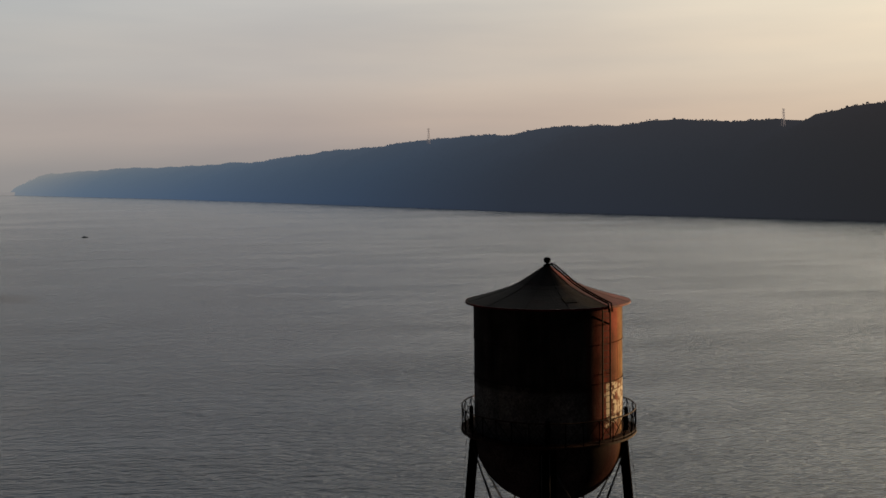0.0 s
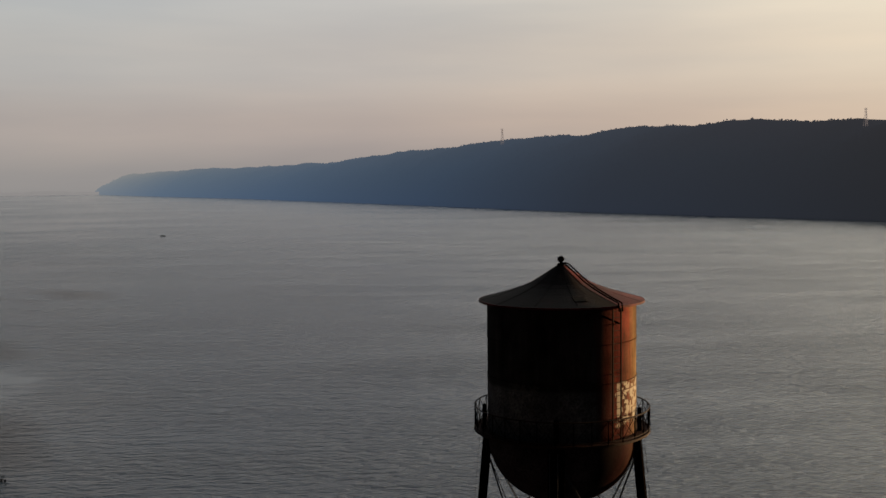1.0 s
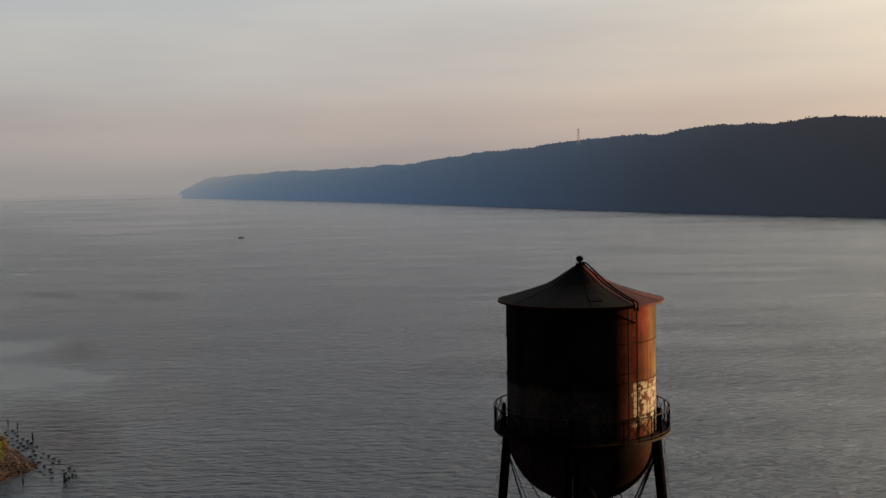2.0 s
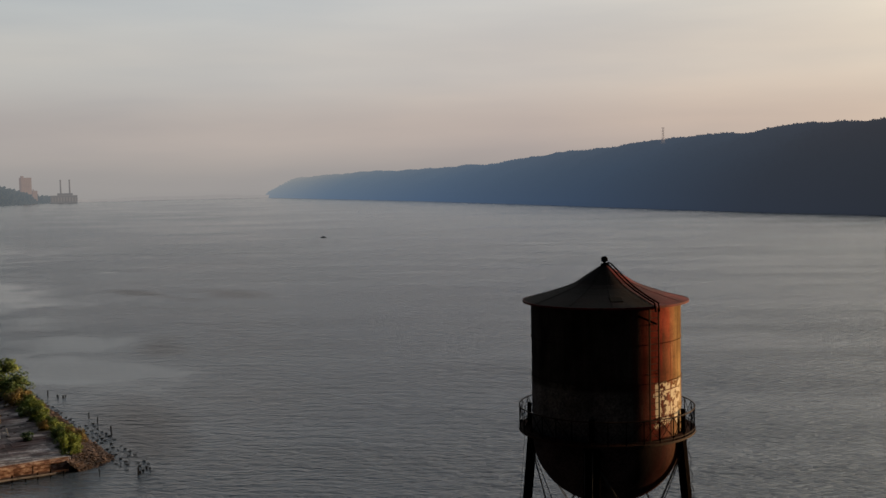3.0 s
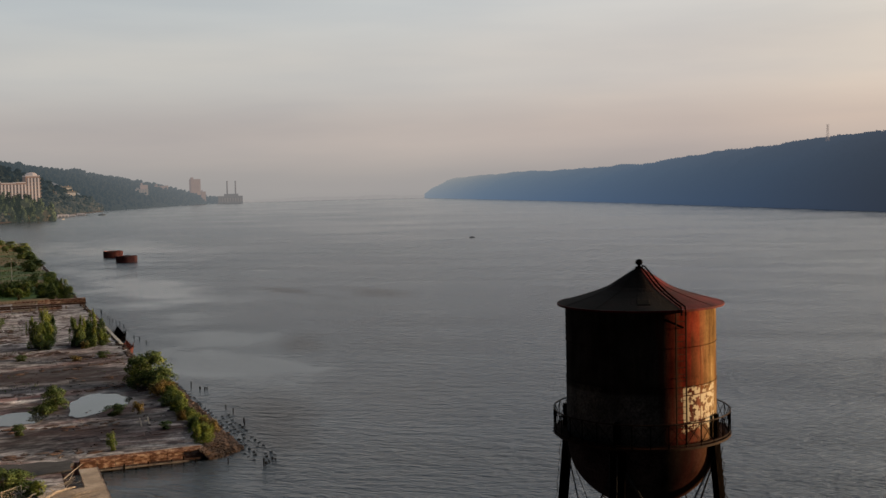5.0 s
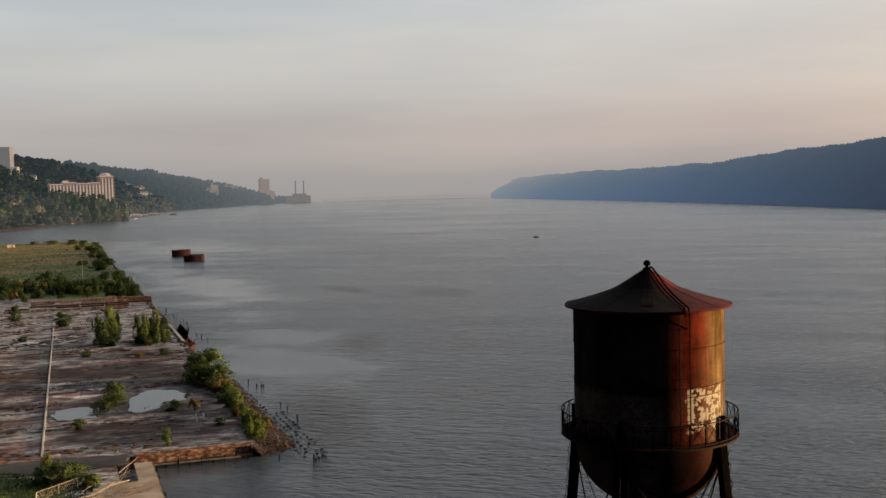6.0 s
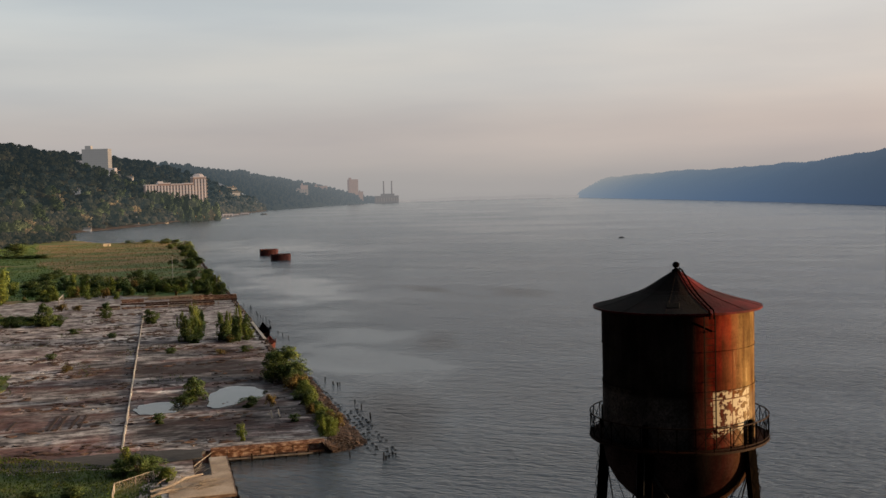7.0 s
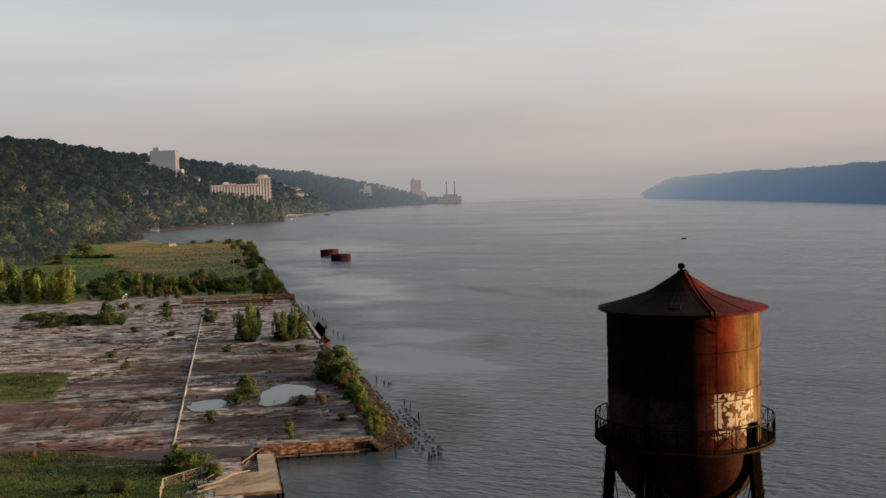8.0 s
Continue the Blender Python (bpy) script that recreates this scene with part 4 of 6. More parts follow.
        part("floor_plate", lathe_bm([(R_TANK - 0.02, Z_FLOOR), (R_RING, Z_FLOOR), (R_RING, Z_FLOOR - 0.05), (R_TANK - 0.02, Z_FLOOR - 0.05)], a + 0.1, a + 22.4, 4, True), FLOOR_RUST, tower)
    part("rim_girder", lathe_bm([(R_RING + 0.02, Z_FLOOR + 0.03), (R_RING + 0.045, Z_FLOOR + 0.03), (R_RING + 0.045, Z_FLOOR - 0.08), (R_RING + 0.02, Z_FLOOR - 0.08)], n=96, shut=True), RUST_RAIL, tower, "dark rusty balcony rim")
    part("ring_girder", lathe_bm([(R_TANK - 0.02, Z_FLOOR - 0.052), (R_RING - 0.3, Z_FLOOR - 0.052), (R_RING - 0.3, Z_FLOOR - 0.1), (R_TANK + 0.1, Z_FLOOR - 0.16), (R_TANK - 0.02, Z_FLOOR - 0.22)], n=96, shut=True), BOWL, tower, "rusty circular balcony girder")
    zr = Z_FLOOR + 1.18
    for zz, w in ((zr, 0.05), (Z_FLOOR + 0.16, 0.035)):
        part("hand_rail" if zz == zr else "foot_rail", lathe_bm([(R_RING - w / 2, zz), (R_RING + w / 2, zz), (R_RING + w / 2, zz - w), (R_RING - w / 2, zz - w)], n=96, shut=True), RUST_RAIL, tower)
    n = 32
    for k in range(n):
        a = 360 / n * k
        part("post", beam_bm(polar(R_RING, a, Z_FLOOR), polar(R_RING, a, zr), 0.045, 0.03), IRON, tower)
        for a0, a1 in ((a, a + 360 / n), (a + 360 / n, a)):
            part("lattice_bar", beam_bm(polar(R_RING + 0.012, a0, Z_FLOOR + 0.16), polar(R_RING - 0.012, a1, zr - 0.03), 0.03, 0.012), IRON, tower)
    # legs: paired channels with lacing, plates at the joints
    zt, zb = 33.1, 2.6
    lean = 0.09

    def leg_at(a, z):
        return polar(3.93 + max(0, 31.9 - z) * lean, a, z)

    for a in LEG_AZ:
        ta = polar(1, a + 90, 0)
        ra = polar(1, a, 0)
        leg = part("leg", beam_bm(leg_at(a, zb) - ta * 0.19, leg_at(a, 31.9) - ta * 0.19, 0.07, 0.42, ta), IRON, tower, "laced iron leg")
        part("channel", beam_bm(leg_at(a, zb) + ta * 0.19, leg_at(a, 31.9) + ta * 0.19, 0.07, 0.42, ta), IRON, leg)
        part("cover_plate", beam_bm(leg_at(a, zb) - ra * 0.2, leg_at(a, 31.9) - ra * 0.2, 0.02, 0.46, ra), IRON, leg)
        bm = bmesh.new()
        z, s = zb + 0.3, 1
        while z < 31.3:
            add_beam(bm, leg_at(a, z) + ta * 0.2 * s + ra * 0.21, leg_at(a, z + 0.42) - ta * 0.2 * s + ra * 0.21, 0.06, 0.015, ra)
            z, s = z + 0.42, -s
        part("lacing", bm, IRON, leg)
        part("gusset", beam_bm(leg_at(a, 30.6) - ra * 0.24, leg_at(a, 31.7) - ra * 0.24, 0.7, 0.03, ra), IRON, leg)
        part("leg_head", beam_bm(leg_at(a, 31.8), leg_at(a, zt), 0.2, 0.24, ta), IRON, leg)
        part("base_plate", box_bm(0.9, 0.9, 0.12, leg_at(a, zb), a), IRON, leg)
    # tie rods and struts, three panels
    levels = (31.3, 21.6, 12.0, 3.2)
    for k in range(4):
        a, b = LEG_AZ[k], LEG_AZ[(k + 1) % 4]
        for z1, z0 in zip(levels, levels[1:]):
            for p, q in ((a, b), (b, a)):
                for d in (-0.06, 0.06):
                    part("tie_rod", rod_bm(leg_at(p, z1) + Vector((0, 0, d)), leg_at(q, z0) + Vector((0, 0, d)), 0.024), TIE_STEEL, tower)
            if z0 > 4:
                part("cross_strut", beam_bm(leg_at(a, z0), leg_at(b, z0), 0.22, 0.25), IRON, tower)
    # thin rods to the riser
    for a in LEG_AZ:
        part("stay_rod", rod_bm(leg_at(a, 31.2), polar(0.4, a, 21.6), 0.02), IRON, tower)
    # two thin rods added as the sky-lit flange edges of the front leg
    for o in (-0.3, 0.08):
        p, q = leg_at(LEG_AZ[0], 31.6), leg_at(LEG_AZ[0], 3.0)
        sh = polar(o, LEG_AZ[0] + 90, 0) + polar(0.27, LEG_AZ[0], 0)
        part("lit_flange_edge", rod_bm(q + sh, p + sh, 0.022, 8), TIE_STEEL, tower)
    # footings
    for a in LEG_AZ:
        f = thing("concrete_footing", "square concrete footing under a tower leg", "footing", tuple(leg_at(a, 1.9)), a, "tower footings")
        part("block", box_bm(1.6, 1.6, 0.64, (0, 0, 0.32), 0, 0.05), KERB, f)


build_tower()

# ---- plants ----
# leaves with a faint emission painted in for hillside haze
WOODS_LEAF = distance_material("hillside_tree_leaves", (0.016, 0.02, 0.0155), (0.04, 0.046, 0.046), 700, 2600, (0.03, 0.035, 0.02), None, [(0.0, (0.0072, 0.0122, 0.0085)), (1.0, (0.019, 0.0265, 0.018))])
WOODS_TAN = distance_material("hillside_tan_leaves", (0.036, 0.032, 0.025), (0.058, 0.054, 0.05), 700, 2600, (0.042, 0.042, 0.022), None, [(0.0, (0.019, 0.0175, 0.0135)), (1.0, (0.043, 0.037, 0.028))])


def leaf_cloud(seed, count, leaf, lobes, squash=1.0):
    """A crown of many small leaf clumps gathered on uneven lobes, about 1 wide and 1 high from z 0 upward."""
    rnd = np.random.RandomState(seed)
    cen = []
    for i in range(lobes):
        a, h = rnd.uniform(0, 2 * math.pi), rnd.uniform(0.04, 0.9)
        w = 0.36 * math.sin(math.pi * min(1, 0.16 + 0.84 * h)) ** 0.6
        r = w * rnd.uniform(0.2, 1.0)
        cen.append((r * math.cos(a), r * math.sin(a), h, rnd.uniform(0.07, 0.17)))
    vs, fs, ns = [], [], []
    for k in range(count):
        cx, cy, cz, cr = cen[rnd.randint(lobes)]
        d = rnd.normal(size=3)
        d /= np.linalg.norm(d)
        p = np.array((cx, cy, cz)) + d * cr * rnd.uniform(0.55, 1.1) * np.array((1, 1, squash))
        p[2] = max(0.02, p[2])
        e1 = rnd.normal(size=3)
        e1 /= np.linalg.norm(e1)
        e2 = np.cross(e1, d + rnd.normal(size=3) * 0.5)
        e2 /= np.linalg.norm(e2) + 1e-6
        s = leaf * rnd.uniform(0.5, 1.3)
        o = len(vs)
        vs += [p - e1 * s - e2 * s * 0.5, p + e1 * s * 0.1 - e2 * s * 0.8, p + e1 * s, p + e1 * s * 0.1 + e2 * s * 0.8]
        fs.append((o, o + 3, o + 2, o + 1))
        out = (p - np.array((0, 0, 0.42))) * 0.9 / (np.linalg.norm(p - np.array((0, 0, 0.42))) + 1e-6) + d
        ns += [tuple(out / (np.linalg.norm(out) + 1e-6))] * 4
    return [tuple(v) for v in vs], fs, ns


def trunk_parts(seed, parent, h=0.55, r=0.028, limbs=3):
    """A tapered, slightly crooked trunk in one skin, with limbs of its own growing out of it."""
    rnd = random.Random(seed)
    bm = bmesh.new()
    pts = [Vector((0, 0, -0.03))]
    for i in range(4):
        pts.append(pts[-1] + Vector((rnd.uniform(-0.03, 0.03), rnd.uniform(-0.03, 0.03), h / 4)))
    rings = [[bm.verts.new(p + polar(r * (1 - 0.2 * k), 360 * i / 7, 0)) for i in range(7)] for k, p in enumerate(pts)]
    for lo, hi in zip(rings, rings[1:]):
        for i in range(7):
            bm.faces.new((lo[i], lo[(i + 1) % 7], hi[(i + 1) % 7], hi[i]))
    bm.faces.new(rings[-1])
    trunk = part("trunk", bm, BARK, parent)
    for i in range(limbs):
        p = pts[1 + i % 4]
        q = p + polar(rnd.uniform(0.15, 0.3), rnd.uniform(0, 360), rnd.uniform(0.12, 0.3))
        part("limb", rod_bm(p, q, r * 0.5, 5, r * 0.15), BARK, trunk)


def plant_kind(name, label, category, seed, mat, count, leaf, lobes, squash=1.0, trunk=0.55):
    t = thing(name, label, category, (0, 0, -400))
    trunk_parts(seed, t, trunk)
    vs, fs, ns = leaf_cloud(seed, count, leaf, lobes, squash)
    crown = raw_ob("crown", vs, fs, mat, t)
    crown.data.polygons.foreach_set("use_smooth", [True] * len(fs))
    crown.data.normals_split_custom_set_from_vertices(ns)
    return t


KINDS = {
    "dark": [plant_kind("shore_tree", "dense dark green broadleaf tree rooted in rubble", "tree", 21, LEAF, 4600, 0.023, 44),
             plant_kind("shore_tree", "dense dark green broadleaf tree rooted in rubble", "tree", 22, LEAF, 4400, 0.023, 38)],
    "light": [plant_kind("sapling", "slender yellow-green sapling growing from broken concrete", "tree", 23, LEAF_LIGHT, 3000, 0.024, 38, 1.35, 0.75),
              plant_kind("sapling", "slender yellow-green sapling growing from broken concrete", "tree", 24, LEAF_LIGHT, 3000, 0.024, 32, 1.45, 0.75)],
    "ochre": [plant_kind("dry_bush", "dry ochre bush on the stony bank", "bush", 25, LEAF_OCHRE, 1500, 0.034, 22, 1.5)],
    "low": [plant_kind("low_bush", "low spreading green bush", "bush", 26, LEAF, 2400, 0.03, 34, 0.9, 0.3)],
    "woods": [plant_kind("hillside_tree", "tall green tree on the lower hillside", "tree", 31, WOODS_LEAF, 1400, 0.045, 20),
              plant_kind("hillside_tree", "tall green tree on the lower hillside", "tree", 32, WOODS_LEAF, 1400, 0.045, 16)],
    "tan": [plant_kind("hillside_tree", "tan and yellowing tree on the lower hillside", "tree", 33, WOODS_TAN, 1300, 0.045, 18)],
}
USED = {}


def plant(kind, at, width, height, seed, group):
    """Sets one plant of a kind, turned and sized, on the ground."""
    rnd = random.Random(seed * 7 + 1)
    src = KINDS[kind][seed % len(KINDS[kind])]
    m = pose(*at, 0, 0, rnd.uniform(0, 360))
    if src.name not in USED:
        USED[src.name] = True
        ob = src
        ob.matrix_basis = m
    else:
        ob = copy_thing(src, m)
    k = rnd.uniform(0.92, 1.08)
    ob.scale = (width * k * 1.25, width / k * 1.25, height * 1.02)
    tagged(ob, group=group)
    return ob


BANK = "plants along the stony bank"
YARD = "plants in the concrete yard"
for i, (kind, u, v, w, h) in enumerate([
        ("dark", 20.0, 61.5, 9.2, 8.6), ("dark", 17.6, 67, 6.0, 6.5), ("dark", 22.6, 57, 5.0, 5.2), ("ochre", 19.9, 49, 4.2, 3.1), ("ochre", 21.8, 50.5, 4.0, 3.4),
        ("ochre", 21.2, 55.0, 4.0, 3.6), ("light", 22.0, 44.3, 3.4, 3.0), ("light", 21.4, 40.0, 3.4, 2.8), ("light", 22.2, 36.5, 3.2, 2.8), ("dark", 21.6, 32.5, 3.0, 2.8), ("light", 21.3, 28.0, 3.0, 2.4),
        ("dark", 21.8, 23.5, 2.8, 2.4), ("light", 21.6, 19.0, 3.0, 2.6), ("dark", 21.2, 14.5, 2.6, 2.2), ("ochre", 22.6, 10.0, 3.0, 3.0), ("light", 21.6, 5.6, 2.8, 3.0), ("ochre", 23.2, 7.5, 2.8, 2.8),
        ("light", 19.6, 3.0, 2.0, 3.8), ("low", 20.3, 8.0, 3.2, 2.0), ("low", 19.8, 38.0, 3.6, 2.0), ("dark", 20.4, 54.0, 4.0, 4.4),
        ("dark", 18.4, 279.5, 5.6, 6.4), ("dark", 12.8, 288.6, 7.0, 7.2), ("light", 16.4, 283.0, 4.6, 9.4), ("dark", 10.6, 502, 9, 5.6), ("dark", 15, 530, 8, 6), ("dark", 12, 470, 7, 5), ("dark", 17, 390, 6, 4.4), ("light", 16, 350, 5, 5),
        ("low", 18, 420, 7, 3), ("low", 16, 600, 9, 4), ("dark", 13, 655, 10, 5.6), ("low", 12, 720, 12, 4.4), ("dark", 8, 790, 11, 6.2), ("dark", 0, 850, 12, 5.4), ("low", -18, 880, 14, 3.6), ("low", -34, 890, 12, 3)]):
    plant(kind, site(u, v, 1.9), w, h, i, BANK)
for i, (kind, u, v, w, h) in enumerate([
        ("dark", 0.2, 139.3, 3.8, 8.0), ("light", -1.4, 141, 2.8, 9.0), ("light", 2.0, 141, 3.2, 10.8), ("dark", 4.4, 150, 3.8, 8.2), ("light", 3.4, 145, 3.0, 9.4), ("dark", 10.0, 138.9, 3.0, 8.4), ("dark", 11.2, 137.5, 3.2, 6.0), ("light", 12.2, 140, 2.8, 8.6), ("dark", 14.2, 143, 3.4, 7.0), ("light", 15.8, 146, 2.9, 9.4), ("dark", 17.6, 142, 3.0, 7.4), ("light", 17.0, 139, 2.4, 4.4), ("low", 2, 137, 6, 2.4), ("low", 13, 136, 7, 2.2),
        ("dark", -0.9, 45.2, 5.8, 5.0), ("low", 9.7, 34.6, 5.0, 2.1), ("low", -3.5, 42.0, 5.4, 1.9), ("low", -8.1, 24.0, 2.9, 2.2), ("light", 5.6, 4.3, 2.0, 3.0), ("ochre", 13.6, 33, 2.6, 2.6),
        ("low", 16.5, 16.5, 3.0, 1.5), ("light", -71.3, 290.2, 8.6, 15.8), ("light", -74.0, 294, 6.0, 10.0), ("light", -85.5, 300.1, 5.6, 12.5), ("dark", -98.6, 321.9, 11.0, 16.4), ("dark", -107, 330, 12, 19),
        ("dark", -64.0, 202.9, 10.4, 5.2), ("low", -56, 203, 9, 4), ("dark", -44.9, 199.7, 7.0, 8.2), ("dark", -26.3, 218.6, 5.0, 5.6), ("dark", -10.3, 192, 6.0, 5.2), ("low", -36, 120, 4, 1.6), ("ochre", -30, 96, 4, 1.6),
        ("dark", -51.1, 352.1, 8.0, 6.4), ("light", -47, 354, 5, 7.5), ("dark", -41.9, 360.8, 8.2, 6.6), ("dark", -25.0, 332.0, 9.0, 7.0), ("light", -29, 328, 5, 7.6), ("dark", -17.8, 358.5, 8.6, 8.6), ("dark", 3.6, 317.1, 7.6, 7.2),
        ("low", -65.3, 349.7, 11.4, 5.7), ("low", -4.1, 318, 9.0, 6.7), ("dark", -36, 344.2, 8.0, 7.4), ("dark", -11, 340, 8, 8), ("low", -57, 330, 9, 5), ("dark", -80, 345, 10, 11), ("dark", -92, 352, 11, 13), ("low", -10, 322, 9, 6), ("dark", -60, 362, 9, 8),
        ("low", -95, 470, 14, 3), ("low", -115, 480, 16, 4.4), ("woods", -150, 420, 16, 18), ("woods", -135, 400, 15, 16), ("woods", -128, 372, 13, 15),
        ("woods", -118, 345, 15, 17), ("woods", -125, 390, 16, 18), ("woods", -112, 372, 11, 13), ("woods", -140, 450, 18, 18), ("woods", -150, 520, 20, 16), ("woods", -165, 610, 22, 17), ("woods", -140, 640, 18, 10), ("woods", -180, 700, 24, 18),
        ("woods", -160, 760, 22, 12), ("woods", -195, 820, 26, 18), ("woods", -130, 330, 14, 20), ("woods", -145, 360, 16, 19), ("dark", -105, 400, 12, 9), ("low", -120, 600, 20, 6), ("low", -112, 690, 20, 6), ("low", -125, 800, 24, 7),
        ("light", -13.3, -7.1, 2.3, 3.2), ("dark", -11.3, -15.0, 4.6, 3.8), ("dark", -9.2, -13.0, 4.0, 3.2), ("low", -13.8, -12.5, 4.4, 2.6), ("light", -6.8, -18.5, 2.4, 2.2), ("low", -7.8, -16.5, 3.0, 1.8), ("dark", -20.0, -23, 3.6, 2.0), ("low", -26, -22, 4.0, 1.6),
        ("ochre", -44, 250, 6, 3), ("ochre", -38, 247, 5, 2.4), ("ochre", -37, 3, 1.6, 1.4), ("low", 5, 175, 5, 2.2), ("low", -22, 160, 4, 1.5), ("low", -34, 175, 5, 1.8), ("low", -5, 118, 4, 1.6), ("ochre", 8, 110, 4, 1.5), ("low", 15, 112, 4, 1.8), ("low", 17, 160, 5, 2.6)]):
    plant(kind, site(u, v, 1.95), w, h, 60 + i, YARD)
rb = random.Random(77)
for i in range(44):
    v = 1.5 + 60 * (i / 43) + rb.uniform(-0.6, 0.6)
    kind = rb.choice(("light", "light", "light", "light", "dark", "dark", "ochre")) if v > 14 else rb.choice(("light", "light", "light", "ochre"))
    s = rb.uniform(1.7, 3.0)
    plant(kind, site(21.2 + rb.uniform(-0.8, 1.5), v, 1.7), s, s * rb.uniform(0.6, 1.1), 300 + i, BANK)
for i in range(34):
    u = -62 + 78 * (i / 33) + rb.uniform(-1.5, 1.5)
    s = rb.uniform(4, 7.5)
    plant(rb.choice(("light", "light", "dark", "dark", "low")), site(u, 318 + rb.uniform(-14, 46), 2.0), s * 0.9, s * rb.uniform(0.45, 0.95), 350 + i, YARD)
for i in range(60):
    # ragged growth along the meadow's near edge
    s = rb.uniform(2.2, 5.0)
    plant(rb.choice(("light", "light", "low", "dark", "ochre")), site(rb.uniform(-66, 20), 300 + rb.uniform(-10, 40), 2.0), s * rb.uniform(0.7, 1.5), s * rb.uniform(0.5, 1.2), 600 + i, YARD)
for i in range(22):
    # scrub on the meadow's river edge
    v = rb.uniform(360, 760)
    s = rb.uniform(3.5, 8) * (1 + (v - 360) / 900)
    plant(rb.choice(("light", "low", "dark", "dark")), site(19 - abs(rb.gauss(0, 6.5)), v, 2.0), s, s * rb.uniform(0.3, 0.62), 720 + i, YARD)
for i in range(20):
    # a ragged line of growth across the yard
    f = rb.uniform(0, 1)
    s = rb.uniform(3.0, 6.0)
    plant(rb.choice(("low", "low", "light", "dark")), site(-76 + 34 * f + rb.uniform(-2, 2), 236 - 30 * f + rb.uniform(-9, 9), 1.95), s * 1.2, s * rb.uniform(0.3, 0.6), 760 + i, YARD)
for i in range(16):
    # the hedge across the green field
    s = rb.uniform(7, 11)
    plant(rb.choice(("low", "low", "dark")), site(-142 + 3.5 * i, 694 - 2.4 * i + rb.uniform(-5, 5), 2.0), s, s * rb.uniform(0.22, 0.34), 500 + i, YARD)
for i in range(14):
    s = rb.uniform(6, 10)
    plant(rb.choice(("low", "low", "dark")), site(rb.uniform(-125, -62), rb.uniform(345, 470), 2.0), s, s * rb.uniform(0.3, 0.5), 540 + i, YARD)
for i in range(14):
    u = -70 - 44 * (i / 13) + rb.uniform(-1.5, 1.5)
    s = rb.uniform(6, 9)
    plant(rb.choice(("dark", "dark", "low")) if i > 4 else "light", site(u, 304 + rb.uniform(-8, 34), 2.0), s, s * rb.uniform(0.8, 1.5), 390 + i, YARD)
for i in range(9):
    s = rb.uniform(2.0, 3.4)
    plant(rb.choice(("light", "dark", "low", "ochre")), site(rb.choice((rb.uniform(-3, 4), rb.uniform(12, 19))), rb.uniform(132, 146), 1.95), s, s * rb.uniform(0.6, 1.3), 410 + i, YARD)
rnd = random.Random(5)
for i in range(46):
    f = i / 45
    x, y = -1130 + 250 * f + rnd.uniform(-12, 12), 770 + 75 * f + rnd.uniform(-25, 30)
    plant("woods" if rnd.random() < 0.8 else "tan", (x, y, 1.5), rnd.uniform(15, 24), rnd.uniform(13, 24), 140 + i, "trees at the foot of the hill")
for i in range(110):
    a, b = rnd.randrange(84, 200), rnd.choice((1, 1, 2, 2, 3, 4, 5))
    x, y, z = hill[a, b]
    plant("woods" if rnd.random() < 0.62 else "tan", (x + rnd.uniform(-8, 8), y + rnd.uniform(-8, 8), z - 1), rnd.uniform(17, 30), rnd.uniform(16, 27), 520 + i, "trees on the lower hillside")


def tufts(name, region, count, h, seed, label, mat, z=2.0):
    """Grass in tufts of a few blades over a plan region."""
    rnd = np.random.RandomState(seed)
    u0, u1, v0, v1, inside = region
    vs, fs = [], []
    while len(fs) < count * 3:
        u, v = rnd.uniform(u0, u1), rnd.uniform(v0, v1)
        if not inside(u, v):
            continue
        hh = h * rnd.uniform(0.5, 1.4)
        for k in range(3):
            a = rnd.uniform(0, 2 * math.pi)
            w = hh * 0.3
            p = np.array(site(u, v, z))
            e = np.array((math.cos(a), math.sin(a), 0)) * w
            o = len(vs)
            vs += [tuple(p - e), tuple(p + e), tuple(p + e * 0.4 + np.array((rnd.uniform(-0.4, 0.4) * hh, rnd.uniform(-0.4, 0.4) * hh, hh)))]
            fs.append((o, o + 1, o + 2))
    return tagged(raw_ob(name, vs, fs, mat), label, "grass", kind="stuff")


tufts("verge_grass", (-60, -8, -36, 10, lambda u, v: v < 8 + (u + 35) * (-0.05) - max(0, (u + 35)) * 0.72), 16000, 0.3, 1, "rough green grass of the verge", GREEN_BLADES)
tufts("patch_grass", (-73, -43, 60, 100, lambda u, v: v < 105 - (u + 75) * 0.33), 8000, 0.28, 2, "short green grass in a patch of the yard", GREEN_BLADES)
tufts("meadow_grass", (-140, 19, 292, 900, lambda u, v: v > 345 and u > -8 - (v - 320) * 0.33 and u > -86 - max(0, v - 560) * 0.09), 9000, 0.55, 3, "tall green and ochre meadow grass", BLADES)
tufts("field_grass", (-150, -86, 575, 900, lambda u, v: u < -86 - (v - 560) * 0.09), 9000, 0.45, 6, "short green grass of the field", FIELD_BLADES)
tufts("scrub_grass", (-130, 12, 305, 560, lambda u, v: u < -2 - (v - 320) * 0.33), 9000, 0.5, 7, "rough green grass before the meadow", FIELD_BLADES)
tufts("line_grass", (-80, -40, 196, 252, lambda u, v: abs(v - 237 + (u + 76) * 0.9) < 9 + 6 * noise.noise(Vector((u * 0.2, v * 0.1, 4)))), 4000, 0.5, 8, "green grass growing across the yard", GREEN_BLADES)
tufts("yard_weeds", (-75, 20, 4, 245, lambda u, v: (u < -16 or v > 70) and noise.noise(Vector((u * 0.09, v * 0.05, 2))) > 0.32), 1200, 0.26, 4, "thin weeds in the cracks of the yard", GREEN_BLADES)

